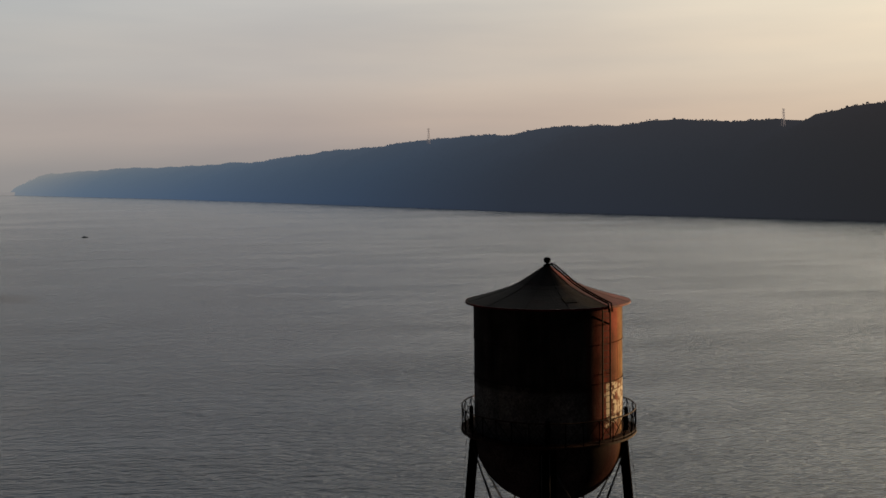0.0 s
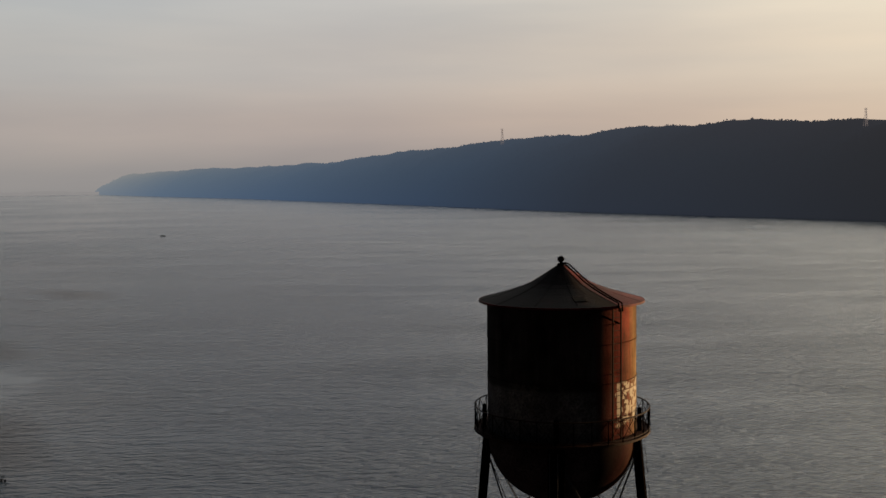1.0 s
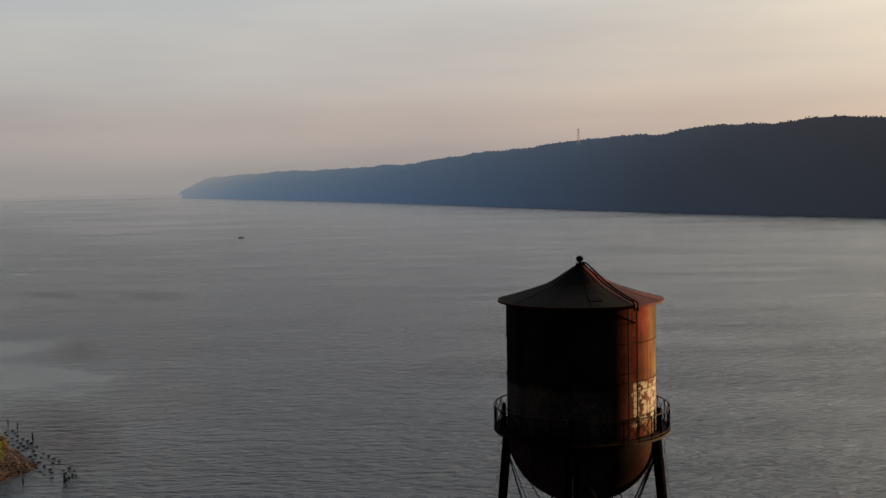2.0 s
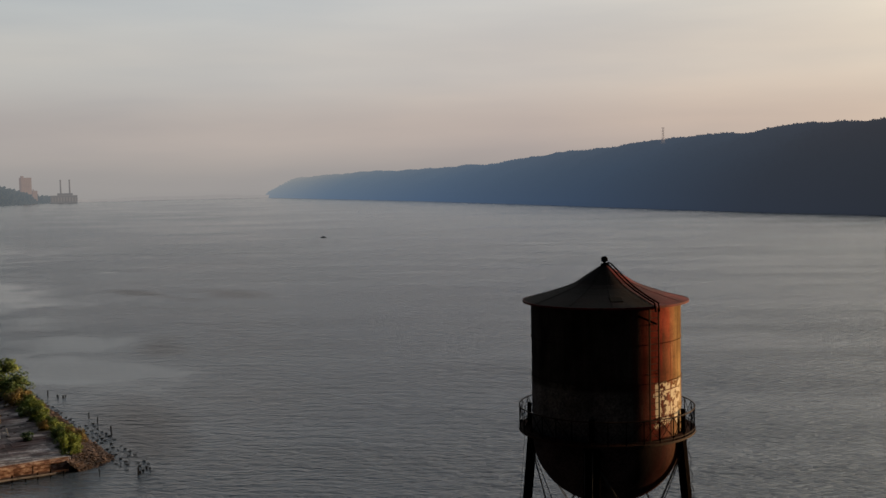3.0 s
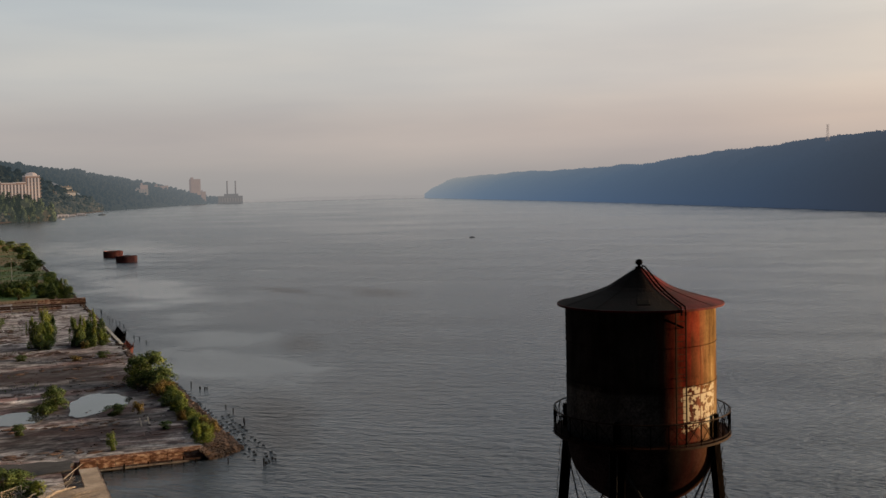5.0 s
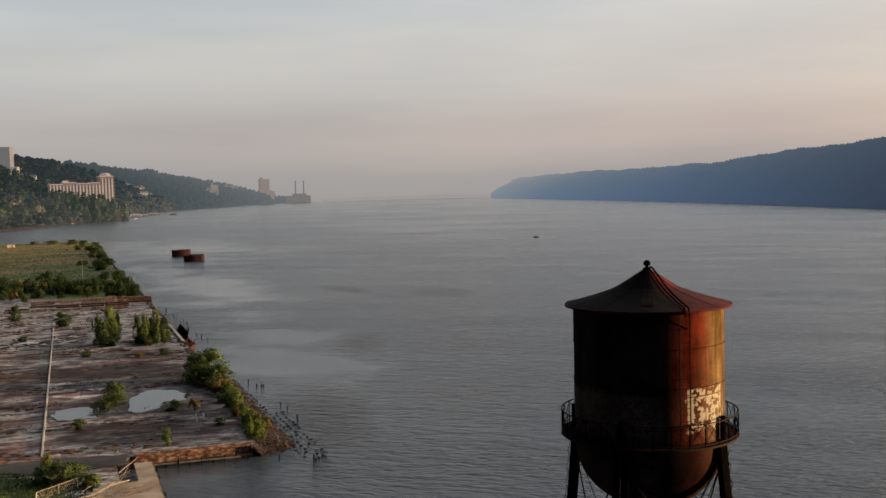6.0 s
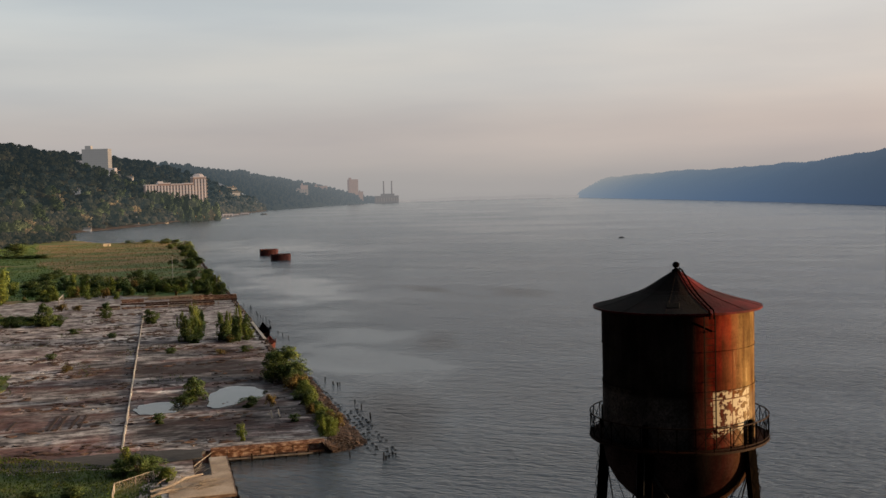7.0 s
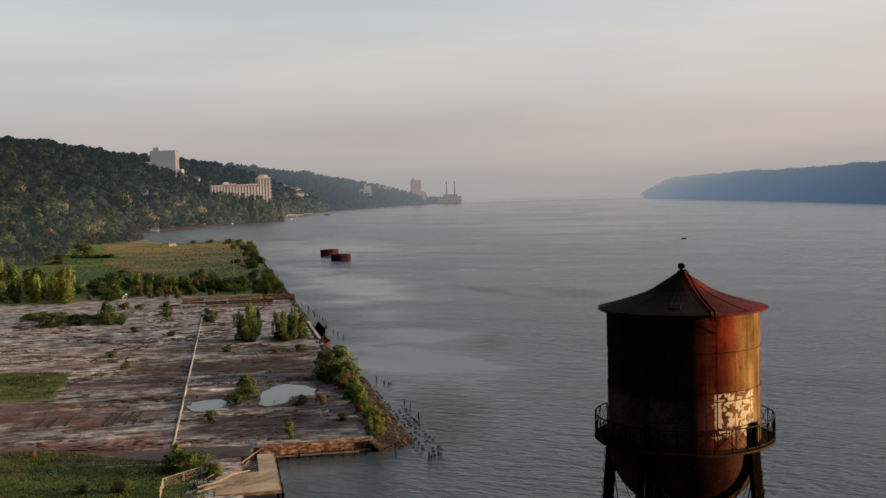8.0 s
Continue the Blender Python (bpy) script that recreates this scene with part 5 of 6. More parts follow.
# ---- works yard and shore ----
DARK_TIMBER = material("blackened_timber", [(0.3, (0.02, 0.012, 0.01)), (0.7, (0.07, 0.035, 0.026))], 0.6, 0.9, 0, 0.4)
def build_bulkhead():
    b = thing("bulkhead", "rusty brown timber and concrete bulkhead along the slip", "bulkhead")
    for i in range(7):
        u = 0.1 + 2.76 * i
        bm = bmesh.new()
        add_box(bm, pose(*site(u + 1.36, -1.25 - 0.05 * (i % 2), 1.25), 0, 0, SITE_TURN), 2.7, 0.5, 1.9, 0.04)
        part("timber_face", bm, RUSTY_WALL, b)
    for i in range(5):
        part("lower_board", beam_bm(site(0.3 + 3.8 * i, -1.66, 0.55), site(4.0 + 3.8 * i, -1.66 - 0.04 * (i % 2), 0.55), 1.0, 0.2, (0, 0, 1)), DARK_TIMBER, b)
    for z, d in ((2.3, -1.15), (1.9, -1.62), (0.62, -2.9)):
        part("wale", beam_bm(site(0.2 if z > 1 else 2.6, d, z), site(19.4 if z > 1 else 17, d - (0.5 if z < 1 else 0), z), 0.22, 0.22), DRIFT if z < 1 else RUSTY_WALL, b)
    for i in range(9):
        part("fender_pile", rod_bm(site(3 + 1.9 * i, -2.6 - 0.3 * (i % 3), -1.5), site(3 + 1.9 * i, -2.6 - 0.3 * (i % 3), 0.6 + 0.9 * ((i * 37) % 5) / 5), 0.16, 8, 0.13), PILE, b)


build_bulkhead()


def build_dock():
    d = thing("dock", "weathered concrete dock platform on timber piles", "dock")
    rndd = random.Random(3)
    for i in range(8):
        v = -6.4 - 2.85 * i
        u0 = -0.4 if v > -16 else -7.0
        bm = bmesh.new()
        add_box(bm, pose(*site((u0 + 2.3) / 2, v - 1.4, 1.95 + rndd.uniform(-0.02, 0.02)), 0, 0, SITE_TURN), 2.3 - u0, 2.78, 0.35, 0.04)
        part("deck_slab", bm, DOCK_TOP, d)
    for i in range(12):
        v = -6.8 - 2.05 * i
        for u in (2.1, 2.75):
            part("pile", rod_bm(site(u, v, -2), site(u, v, 1.7 if u < 2.5 else 0.5 + 1.6 * rndd.random()), 0.15, 8), PILE, d)
    part("edge_beam", beam_bm(site(2.42, -6.2, 1.9), site(2.42, -29.2, 1.9), 0.2, 0.4), TIMBER, d)
    part("edge_beam", beam_bm(site(-7, -29.35, 1.9), site(2.4, -29.35, 1.9), 0.2, 0.4), TIMBER, d)


DOCK_TOP = material("sunlit_dock_concrete", [(0.3, (0.2, 0.15, 0.11)), (0.6, (0.34, 0.27, 0.21)), (0.8, (0.4, 0.33, 0.27))], 0.35, 0.9, 0, 0.4)
build_dock()


def build_driftwood():
    rl = random.Random(31)
    logs = [((-9.6, -25.4, 2.3), (-1.8, -18.2, 2.5), 0.27), ((-8.8, -26.0, 2.35), (-3.2, -24.3, 2.4), 0.17), ((-3.0, -12, 2.2), (0.2, -6.0, 2.8), 0.1), ((-9.5, -27.5, 2.3), (-5.6, -26.4, 2.4), 0.18)]
    for i in range(30):
        u, v = rl.uniform(-8.6, -1.2), rl.uniform(-27, -14)
        a, ln = rl.uniform(-30, 80), rl.uniform(1.6, 4.6)
        logs.append(((u, v, 2.2 + rl.uniform(0, 0.3)), (u + ln * math.cos(radians(a)), v + ln * math.sin(radians(a)), 2.3 + rl.uniform(0, 0.9)), rl.uniform(0.03, 0.09)))
    for (a, b, r) in logs:
        p, q = site(*a), site(*b)
        t = thing("driftwood_log", "bleached driftwood log heaped beside the dock", "log", tuple(p), 0, "driftwood heap")
        bm = bmesh.new()
        k = (q - p) / 3
        w1, w2 = [k * (n + 1) + Vector((rl.uniform(-1, 1), rl.uniform(-1, 1), rl.uniform(0, 0.6))) * r * 1.6 for n in range(2)]
        add_rod(bm, (0, 0, 0), w1, r, 8, r * 0.9)
        add_rod(bm, w1, w2, r * 0.9, 8, r * 0.75)
        add_rod(bm, w2, q - p, r * 0.75, 8, r * 0.4)
        part("stem", bm, DRIFT, t)
        part("branch", rod_bm(w2, w2 + Vector((rl.uniform(-0.7, 0.7), rl.uniform(-0.7, 0.7), 0.6)), r * 0.45, 6, r * 0.15), DRIFT, t)


build_driftwood()


def build_fence():
    f = thing("wire_fence", "sagging galvanised wire fence with slanting top rail", "fence")
    pts = [site(-14.6, -29, 2), site(-14.5, -23, 2), site(-11.6, -20, 2), site(-9.0, -17.5, 2)]
    for p in pts:
        part("post", rod_bm(p, p + Vector((0, 0, 1.5)), 0.045, 8), KERB, f)
    for p, q in zip(pts, pts[1:]):
        part("top_rail", rod_bm(p + Vector((0, 0, 1.48)), q + Vector((0, 0, 1.48)), 0.03), KERB, f)
        bm = bmesh.new()
        n = 14
        for i in range(n):
            for a, b in ((i / n, (i + 1.6) / n), ((i + 1.6) / n, i / n)):
                add_rod(bm, p + (q - p) * min(1, a), p + (q - p) * min(1, b) + Vector((0, 0, 1.45)), 0.008, 3)
        tagged(part("wire_mesh", bm, KERB, f), kind="stuff")


build_fence()


def build_kerb_line():
    k = thing("kerb_line", "long pale concrete kerb crossing the yard", "kerb")
    rk = random.Random(9)
    for i in range(37):
        v = 4.6 + 6.0 * i
        u = -14.3 + 1.1 * (v - 4.6) / 222
        bm = bmesh.new()
        add_box(bm, pose(*site(u, v + 2.95, 2.12 + rk.uniform(-0.04, 0.04)), 0, 0, SITE_TURN + rk.uniform(-0.8, 0.8)), 0.34, 5.85, 0.28, 0.03)
        part("kerb_stone", bm, KERB, k)
    s = thing("shore_kerb", "pale concrete kerb along the shore edge", "kerb")
    for i in range(8):
        bm = bmesh.new()
        add_box(bm, pose(*site(22.3, 136 + 5.6 * i, 2.15), 0, 0, SITE_TURN), 0.9, 5.4, 0.5, 0.04)
        part("kerb_stone", bm, KERB, s)


build_kerb_line()


def build_timber_wall():
    w = thing("timber_wall", "long low brown timber retaining wall of stacked beams", "wall")
    rw = random.Random(4)
    for i in range(6):
        for j in range(6):
            u0 = -31 + 9.0 * j
            if rw.random() < 0.1:
                continue
            part("beam", beam_bm(site(u0 + rw.uniform(-0.4, 0.4), 247 + 1.5 * i + rw.uniform(-0.3, 0.3), 2.3 + 0.62 * min(i, 4)), site(u0 + 8.7, 247 + 1.5 * i + rw.uniform(-0.6, 0.6), 2.3 + 0.62 * min(i, 4) + rw.uniform(-0.1, 0.1)), 0.9, 0.6), (DARK_TIMBER if i in (1, 2) else RUSTY_WALL if (i + j) % 3 else DRIFT), w)
    part("beam", beam_bm(site(8, 253.2, 5.0), site(22.6, 251.4, 4.8), 1.0, 0.8), RUSTY_WALL, w)
    part("beam", beam_bm(site(-12, 252.0, 5.2), site(9, 253.4, 5.3), 0.7, 0.6), DRIFT, w)
    for i in range(9):
        part("stake", beam_bm(site(-29 + 6.3 * i, 246.3, 1.8), site(-29 + 6.3 * i, 246.3, 3.2), 0.3, 0.3), TIMBER, w)


build_timber_wall()

POND = bpy.data.materials.new("still_puddle_water")
POND.use_nodes = True
pb = POND.node_tree.nodes["Principled BSDF"]
pb.inputs["Base Color"].default_value = (0.05, 0.05, 0.05, 1)
pb.inputs["Roughness"].default_value, pb.inputs["IOR"].default_value = 0.04, 1.33


def puddle(outline, seed):
    pts = wobble(outline, 0.7, 3, seed)
    for k in range(2):
        # corners cut again and again, until the edge runs round
        pts = [(a + (c - a) * f, b + (d - b) * f) for (a, b), (c, d) in zip(pts, pts[1:] + pts[:1]) for f in (0.25, 0.75)]
    slab_poly("water_puddle", pts, 1.9, 2.075, POND, "shallow rain pool lying on the concrete yard", "puddle")


puddle([(1, 37.1), (2.4, 50.3), (4.7, 55.9), (8.9, 58.9), (12.8, 55.2), (15, 49.4), (13.3, 43.8), (9.3, 41.2), (6.1, 36.5), (3.5, 34.4)], 1)
puddle([(-13, 38.2), (-12.5, 43.6), (-9.9, 45.3), (-4.3, 44.6), (-1.5, 44.3), (-2.1, 39.4), (-5.1, 33.2), (-9.2, 32.8), (-11.9, 33.8)], 2)


slab_poly("road", wobble([(-33, 1.5), (-13, 2.6), (-1, 0.2), (-1.2, -5.6), (-9, -7.5), (-30, -6)], 0.5, 5, 7), 1.6, 2.085, ASPHALT, "strip of old dark asphalt at the yard's edge", "asphalt")


RUT_DIRT = material("rut_dirt", [(0.3, (0.016, 0.009, 0.008)), (0.7, (0.045, 0.024, 0.02))], 0.5, 0.95, 0, 0.3)


RUT_U = (-27.8, -26.2, -23.9, -22.3, -35.3, -38.1, -40.5)


def build_ruts():
    for u in RUT_U:
        r = thing("rut", "dark straight rut worn across the slabs", "rut", tuple(site(u, 32, 2.03)), SITE_TURN - 4, "dark ruts")
        part("bed", box_bm(0.6, 12.5 if u > -30 else 8, 0.1, (0, 0, 0), 0, 0.02), RUT_DIRT, r)


build_ruts()


def bank_width(v):
    """The stony bank narrows to the bare edge farther along the shore."""
    return 1.0 if v < 75 else max(0.3, 1.0 - 0.7 * (v - 75) / 45)


BANK_ROWS = ((-2.4, (18.9, 19.5, 20.4, 21.4), (1.94, 1.3, 0.4, -0.4)), (-0.4, (19.2, 20.6, 23.0, 25.4), (1.94, 1.6, 0.6, -0.4)), (2.5, (20.5, 22.6, 25.5, 28.2), (1.9, 1.9, 0.7, -0.4)))


def bank_point(v, f):
    """Across the slope at v: f runs from the yard's edge (0) to under the water (3)."""
    j = min(2, int(f))
    if v >= 2.5:
        us = [22.3 + (u - 22.3) * (bank_width(v) if u > 22.3 else 1.0) for u in BANK_ROWS[2][1]]
        zs = BANK_ROWS[2][2]
    else:
        lo, hi = (BANK_ROWS[0], BANK_ROWS[1]) if v < -0.4 else (BANK_ROWS[1], BANK_ROWS[2])
        w = (v - lo[0]) / (hi[0] - lo[0])
        us = [p + (q - p) * w for p, q in zip(lo[1], hi[1])]
        zs = [p + (q - p) * w for p, q in zip(lo[2], hi[2])]
    return us[j] + (us[j + 1] - us[j]) * (f - j), zs[j] + (zs[j + 1] - zs[j]) * (f - j)


def build_rocks():
    """The stony bank: rubble from the yard's edge down into the river."""
    rr = np.random.RandomState(8)
    ico = bmesh.new()
    bmesh.ops.create_icosphere(ico, subdivisions=1, radius=1)
    base = np.array([v.co[:] for v in ico.verts])
    tri = np.array([[v.index for v in f.verts] for f in ico.faces])
    ico.free()
    vs, fs, off = [], [], 0
    for i in range(6400):
        s = rr.uniform(0.0, 1.0) ** 2 * 0.42 + 0.12
        if i < 1700:
            # the point between the slip and the river
            v, s = rr.uniform(-2.4, 14.0), s * 0.85
        elif i < 5200:
            v = rr.uniform(2.5, 120)
        else:
            v, s = rr.uniform(120, 560), rr.uniform(0.3, 0.9)
        u, z = bank_point(v, rr.uniform(0.35, 2.8))
        if v > 262:
            u -= 2.6 * (v - 262) / 300
        p = np.array(site(u + rr.uniform(-0.2, 0.2), v, z + 0.1 * s))
        vs.append(p + base * (1 + rr.uniform(-0.35, 0.35, (len(base), 1))) * np.array((s, s * rr.uniform(0.6, 1), s * 0.55)))
        fs.append(tri + off)
        off += len(base)
    tagged(raw_ob("bank_stones", np.concatenate(vs).tolist(), np.concatenate(fs).tolist(), ROCK), "dark broken stones of the river bank", "stones", kind="stuff")
    bm = bmesh.new()
    prof = list(zip(BANK_ROWS[2][1], BANK_ROWS[2][2]))
    rows = []
    for i in range(60):
        v = 2.5 + 560 * (i / 59) ** 1.6
        edge = 22.3 if v < 262 else 22.3 - 2.6 * (v - 262) / 300
        rows.append([bm.verts.new(site(edge + (u - 22.3) * (bank_width(v) if u > 22.3 else 1.0) + 0.5 * noise.noise(Vector((u, v * 0.2, 0))), v, z)) for u, z in prof])
    for v, us, zs in (BANK_ROWS[1], BANK_ROWS[0]):
        rows.insert(0, [bm.verts.new(site(u, v, z)) for u, z in zip(us, zs)])
    for a, b in zip(rows, rows[1:]):
        for j in range(3):
            bm.faces.new((a[j], a[j + 1], b[j + 1], b[j]))
    bmesh.ops.recalc_face_normals(bm, faces=bm.faces)
    tagged(mesh_ob("ground_bank", bm, BANK_EARTH), "sloping stony river bank", "bank", kind="structure")


build_rocks()


def build_piles():
    rp = random.Random(12)
    short = bmesh.new()
    bmesh.ops.create_cone(short, cap_ends=True, segments=9, radius1=0.3, radius2=0.27, depth=2.0, matrix=pose(0, 0, -0.55))
    me = bpy.data.meshes.new("river_pile")
    short.to_mesh(me)
    short.free()
    me.materials.append(PILE)
    spots = []
    for i in range(21):
        # rows of stumps across the old pier, thinning out up the shore
        v = -6.0 + 2.6 * i
        for j in range(4 if i < 15 else 2):
            if rp.random() < 0.26:
                continue
            spots.append((26.9 + 1.35 * j + 0.009 * max(0, 25 - v) + rp.uniform(-0.3, 0.3), v + rp.uniform(-0.4, 0.4) + 0.6 * j, rp.uniform(0.06, 0.3)))
    for i in range(12):
        spots.append((27.2 + rp.uniform(0, 1.2), 48 + 2.2 * i + rp.uniform(-0.5, 0.5), rp.uniform(0.08, 0.3)))
    # those that still stand tall
    spots += [(32.0, 21.7, 3.2), (32.2, 32.7, 2.5), (31.9, 38.2, 2.2), (30.0, 67.4, 2.7), (31.4, 64.0, 1.2), (32.2, 62.5, 1.2), (32.8, 62.9, 1.0), (27.9, -10.2, 2.9), (28.5, -9.2, 0.9), (29.3, -8.0, 0.6), (30.2, -6.8, 0.8), (30.6, -7.3, 0.6), (22.9, -6.4, 2.2)]
    spots += [(22.6, 258, 2.2), (25.7, 256, 2.4), (27.3, 243, 3.2), (27.2, 240, 2.4), (27.5, 214, 2.4), (28.0, 209, 2.6), (28.5, 203, 3.2), (29.0, 197, 3.4), (29.3, 188, 3.4), (29.4, 163, 1.6), (30.0, 155, 2.4), (30.9, 147, 2.4), (28.4, 176, 1.2), (28.1, 226, 1.2)]
    for u, v, h in spots:
        ob = new("river_pile", me)
        ob.matrix_basis = pose(*site(u, v, 0), rp.uniform(-4, 4), rp.uniform(-4, 4), rp.uniform(0, 360))
        k = 0.42 if h > 1.3 else 0.6 if h > 0.5 else 1.05
        ob.scale = (k * rp.uniform(0.85, 1.2), k * rp.uniform(0.85, 1.2), h)
        tagged(ob, "tall dark rotten pile standing in the river" if h > 1.4 else "short dark stump of a rotten river pile", "pile", "old pier piles")


build_piles()


def build_wrecks():
    for (u, v, s, mat, lab) in ((24.6, 160, 0.8, IRON, "dark rusted wreck of a small barge on the bank"), (24.0, 133.5, 0.6, RED_STEEL, "broken red steel wreckage on the bank")):
        w = thing("wreck", lab, "wreck", tuple(site(u, v, 0.2)), SITE_TURN)
        bm = bmesh.new()
        outline = [(-2.2, -6), (-0.4, -7), (2.0, -5), (2.2, -2), (2.8, 0), (2.2, 2.6), (1.6, 6), (0.2, 7.2), (-1.8, 6), (-2.1, 3), (-2.8, 1), (-2.0, -3)]
        lo = [bm.verts.new((x * s * 0.8, y * s, -0.4)) for x, y in outline]
        hi = [bm.verts.new((x * s, y * s, z * s)) for (x, y), z in zip(outline, (3.4, 1.4, 2.4, 0.8, 3.6, 1.5, 2.6, 4.4, 1.2, 3.0, 1.0, 2.8))]
        n = len(outline)
        bm.faces.new(lo)
        for i in range(n):
            bm.faces.new((lo[i], lo[(i + 1) % n], hi[(i + 1) % n], hi[i]))
        ob = part("hull", bm, mat, w)
        md = ob.modifiers.new("thick", "SOLIDIFY")
        md.thickness = 0.15
        for i in range(3):
            part("rib", beam_bm((-2 * s, -3 + 3 * i, 1.2), (2.2 * s, -3.4 + 3 * i, 2.4 * s), 0.25, 0.25), mat, w)


build_wrecks()


def build_small_site():
    for u, v, r in ((12.8, 21.2, -8), (14.3, 21.4, -12)):
        p = thing("leaning_post", "short leaning white-painted post with a stub arm", "post", tuple(site(u, v, 1.95)), SITE_TURN, "leaning white posts")
        part("shaft", beam_bm((0, 0, 0), (1.5 * math.sin(radians(r)), 0.1, 1.5), 0.22, 0.2, (0, 1, 0)), WHITE_WALL, p)
        part("arm", beam_bm((0.9 * math.sin(radians(r)) - 0.75, 0.1, 0.9), (0.9 * math.sin(radians(r)) - 0.11, 0.1, 0.9), 0.18, 0.16), WHITE_WALL, p)
    p = thing("marker_pole", "thin pale marker pole standing in the meadow", "pole", tuple(site(-0.2, 407, 2)))
    part("shaft", rod_bm((0, 0, 0), (0, 0, 11), 0.16, 8, 0.1), KERB, p)
    part("cap", rod_bm((0, 0, 11), (0, 0, 11.4), 0.3, 8), KERB, p)
    h = thing("hut", "small white hut at the end of the meadow", "hut", tuple(site(-52.4, 836, 2)), SITE_TURN)
    part("wall", box_bm(6, 4, 2.1, (0, 0, 1.05)), KERB, h)
    part("roof", box_bm(6.6, 4.6, 0.3, (0, 0, 2.2), 0, 0.1), KERB, h)
    part("door", box_bm(0.9, 0.1, 1.8, (1.2, -2.02, 0.9)), GLASS, h)
    k = thing("tank_trailer", "small white tank standing among shrubs", "tank", tuple(site(-43, 392, 2)), 20)
    part("body", lathe_bm([(0.01, 0), (1.3, 0.1), (1.4, 0.8), (1.4, 2.0), (0.9, 2.5), (0.01, 2.6)], n=18), WHITE_WALL, k, smooth=True)
    part("cap", lathe_bm([(0.4, 2.5), (0.4, 2.8), (0.01, 2.85)], n=12), WHITE_WALL, k)
    a = thing("pipe_frame", "bent pale pipe frame standing in weeds", "frame", tuple(site(-66, 362, 2)), 10)
    part("rail", beam_bm((-4, 0, 1.2), (-1.2, 0, 3.4), 0.3, 0.3), KERB, a)
    part("rail", beam_bm((-1.2, 0, 3.4), (4.6, 0, 3.0), 0.3, 0.3), KERB, a)
    part("rail", beam_bm((4.6, 0, 3.0), (5.2, 0, 0), 0.3, 0.3), KERB, a)
    b = thing("gate_posts", "pale goal-shaped frame of pipes in the yard", "frame", tuple(site(-46.5, 283, 2)), SITE_TURN)
    part("upright", beam_bm((0, -14, 0), (0, -14, 3.0), 0.3, 0.3), KERB, b)
    part("upright", beam_bm((0, 6, 0), (0, 6, 3.0), 0.3, 0.3), KERB, b)
    part("crossbar", beam_bm((0, -14, 3.0), (0, 6, 3.0), 0.3, 0.3), KERB, b)


build_small_site()

# ---- river things ----
def caisson(at, r, h, seed, lab):
    """A round cell of interlocking sheet piles, filled with rubble."""
    c = thing("mooring_cell", lab, "mooring cell", at, 0, "mooring cells")
    n = 28
    for i in range(n):
        a = 360 * i / n
        bm = bmesh.new()
        w = 2 * math.pi * r / n
        add_box(bm, pose(*polar(r + (0.12 if i % 2 else 0), a, h / 2 - 1), 0, 0, a), 0.22, w * 1.02, h + 2 + 0.12 * ((i * seed) % 4))
        part("sheet_pile", bm, RED_STEEL, c)
    part("fill", lathe_bm([(r - 0.05, h - 0.5), (r * 0.5, h - 0.2), (0.02, h - 0.1)], n=24), ROCK, c)
    part("cap_ring", lathe_bm([(r + 0.25, h - 0.5), (r + 0.25, h - 0.2), (r + 0.14, h - 0.2), (r + 0.14, h - 0.5)], n=40, shut=True), RED_STEEL, c)


caisson((-393.0, 566.0, 0), 6.6, 4.1, 3, "round rusty red sheet-pile mooring cell in the river")
caisson((-436.0, 616.0, 0), 6.6, 4.4, 5, "round rusty red sheet-pile mooring cell in the river, behind its twin")


def boat(at, rz, L, lab, mat):
    b = thing("boat", lab, "boat", at, rz)
    bm = bmesh.new()
    sec = [(-0.5, 0.14), (-0.2, 0.17), (0.2, 0.15), (0.5, 0.0)]
    rows = [[bm.verts.new((x * L, s * w * L, z)) for s, z in ((-1, 0.12 * L), (-0.8, -0.05), (0.8, -0.05), (1, 0.12 * L))] for x, w in sec]
    for p, q in zip(rows, rows[1:]):
        for j in range(3):
            bm.faces.new((p[j], q[j], q[j + 1], p[j + 1]))
        bm.faces.new((p[0], p[3], q[3], q[0]))
    bm.faces.new(rows[0])
    bmesh.ops.recalc_face_normals(bm, faces=bm.faces)
    part("hull", bm, mat, b)
    part("cabin", box_bm(L * 0.26, L * 0.2, L * 0.1, (-0.05 * L, 0, 0.15 * L), 0, 0.08), mat, b)
    part("mast", rod_bm((0, 0, 0.19 * L), (0, 0, 0.34 * L), 0.03 * L / 6, 6), mat, b)


boat((-230.0, 856.0, 0.05), 20, 5, "small dark motor boat far out on the river", PILE)


# iron lifted by an emission that stands for haze
BEACON_IRON = distance_material("hazy_beacon_iron", (0.045, 0.05, 0.052), (0.045, 0.05, 0.052), 0, 1, (0.01, 0.01, 0.01))


def build_beacon(at):
    b = thing("channel_beacon", "dark channel beacon on a low base in the river", "beacon", at)
    part("base", lathe_bm([(8, -1), (8, 2.2), (5, 3), (0.02, 3)], n=16), BEACON_IRON, b)
    part("mast", rod_bm((0, 0, 3), (0, 0, 24), 0.45, 6, 0.25), BEACON_IRON, b)
    part("lantern", rod_bm((0, 0, 24), (0, 0, 27), 0.9, 8, 0.6), BEACON_IRON, b)


build_beacon((-1405, 2050, 0))
for (x, y, turn, size) in ((-1271, 1721, 40, 6), (-1338, 1760, 60, 5), (-1212, 1460, 45, 5)):
    boat((x, y, 0.05), turn, size, "small white boat moored off the wooded shore", KERB)


# ---- far buildings ----
def hill_z(x, y):
    d = (hill[:, :, 0] - x) ** 2 + (hill[:, :, 1] - y) ** 2
    return float(hill.reshape(-1, 3)[int(d.argmin()), 2])


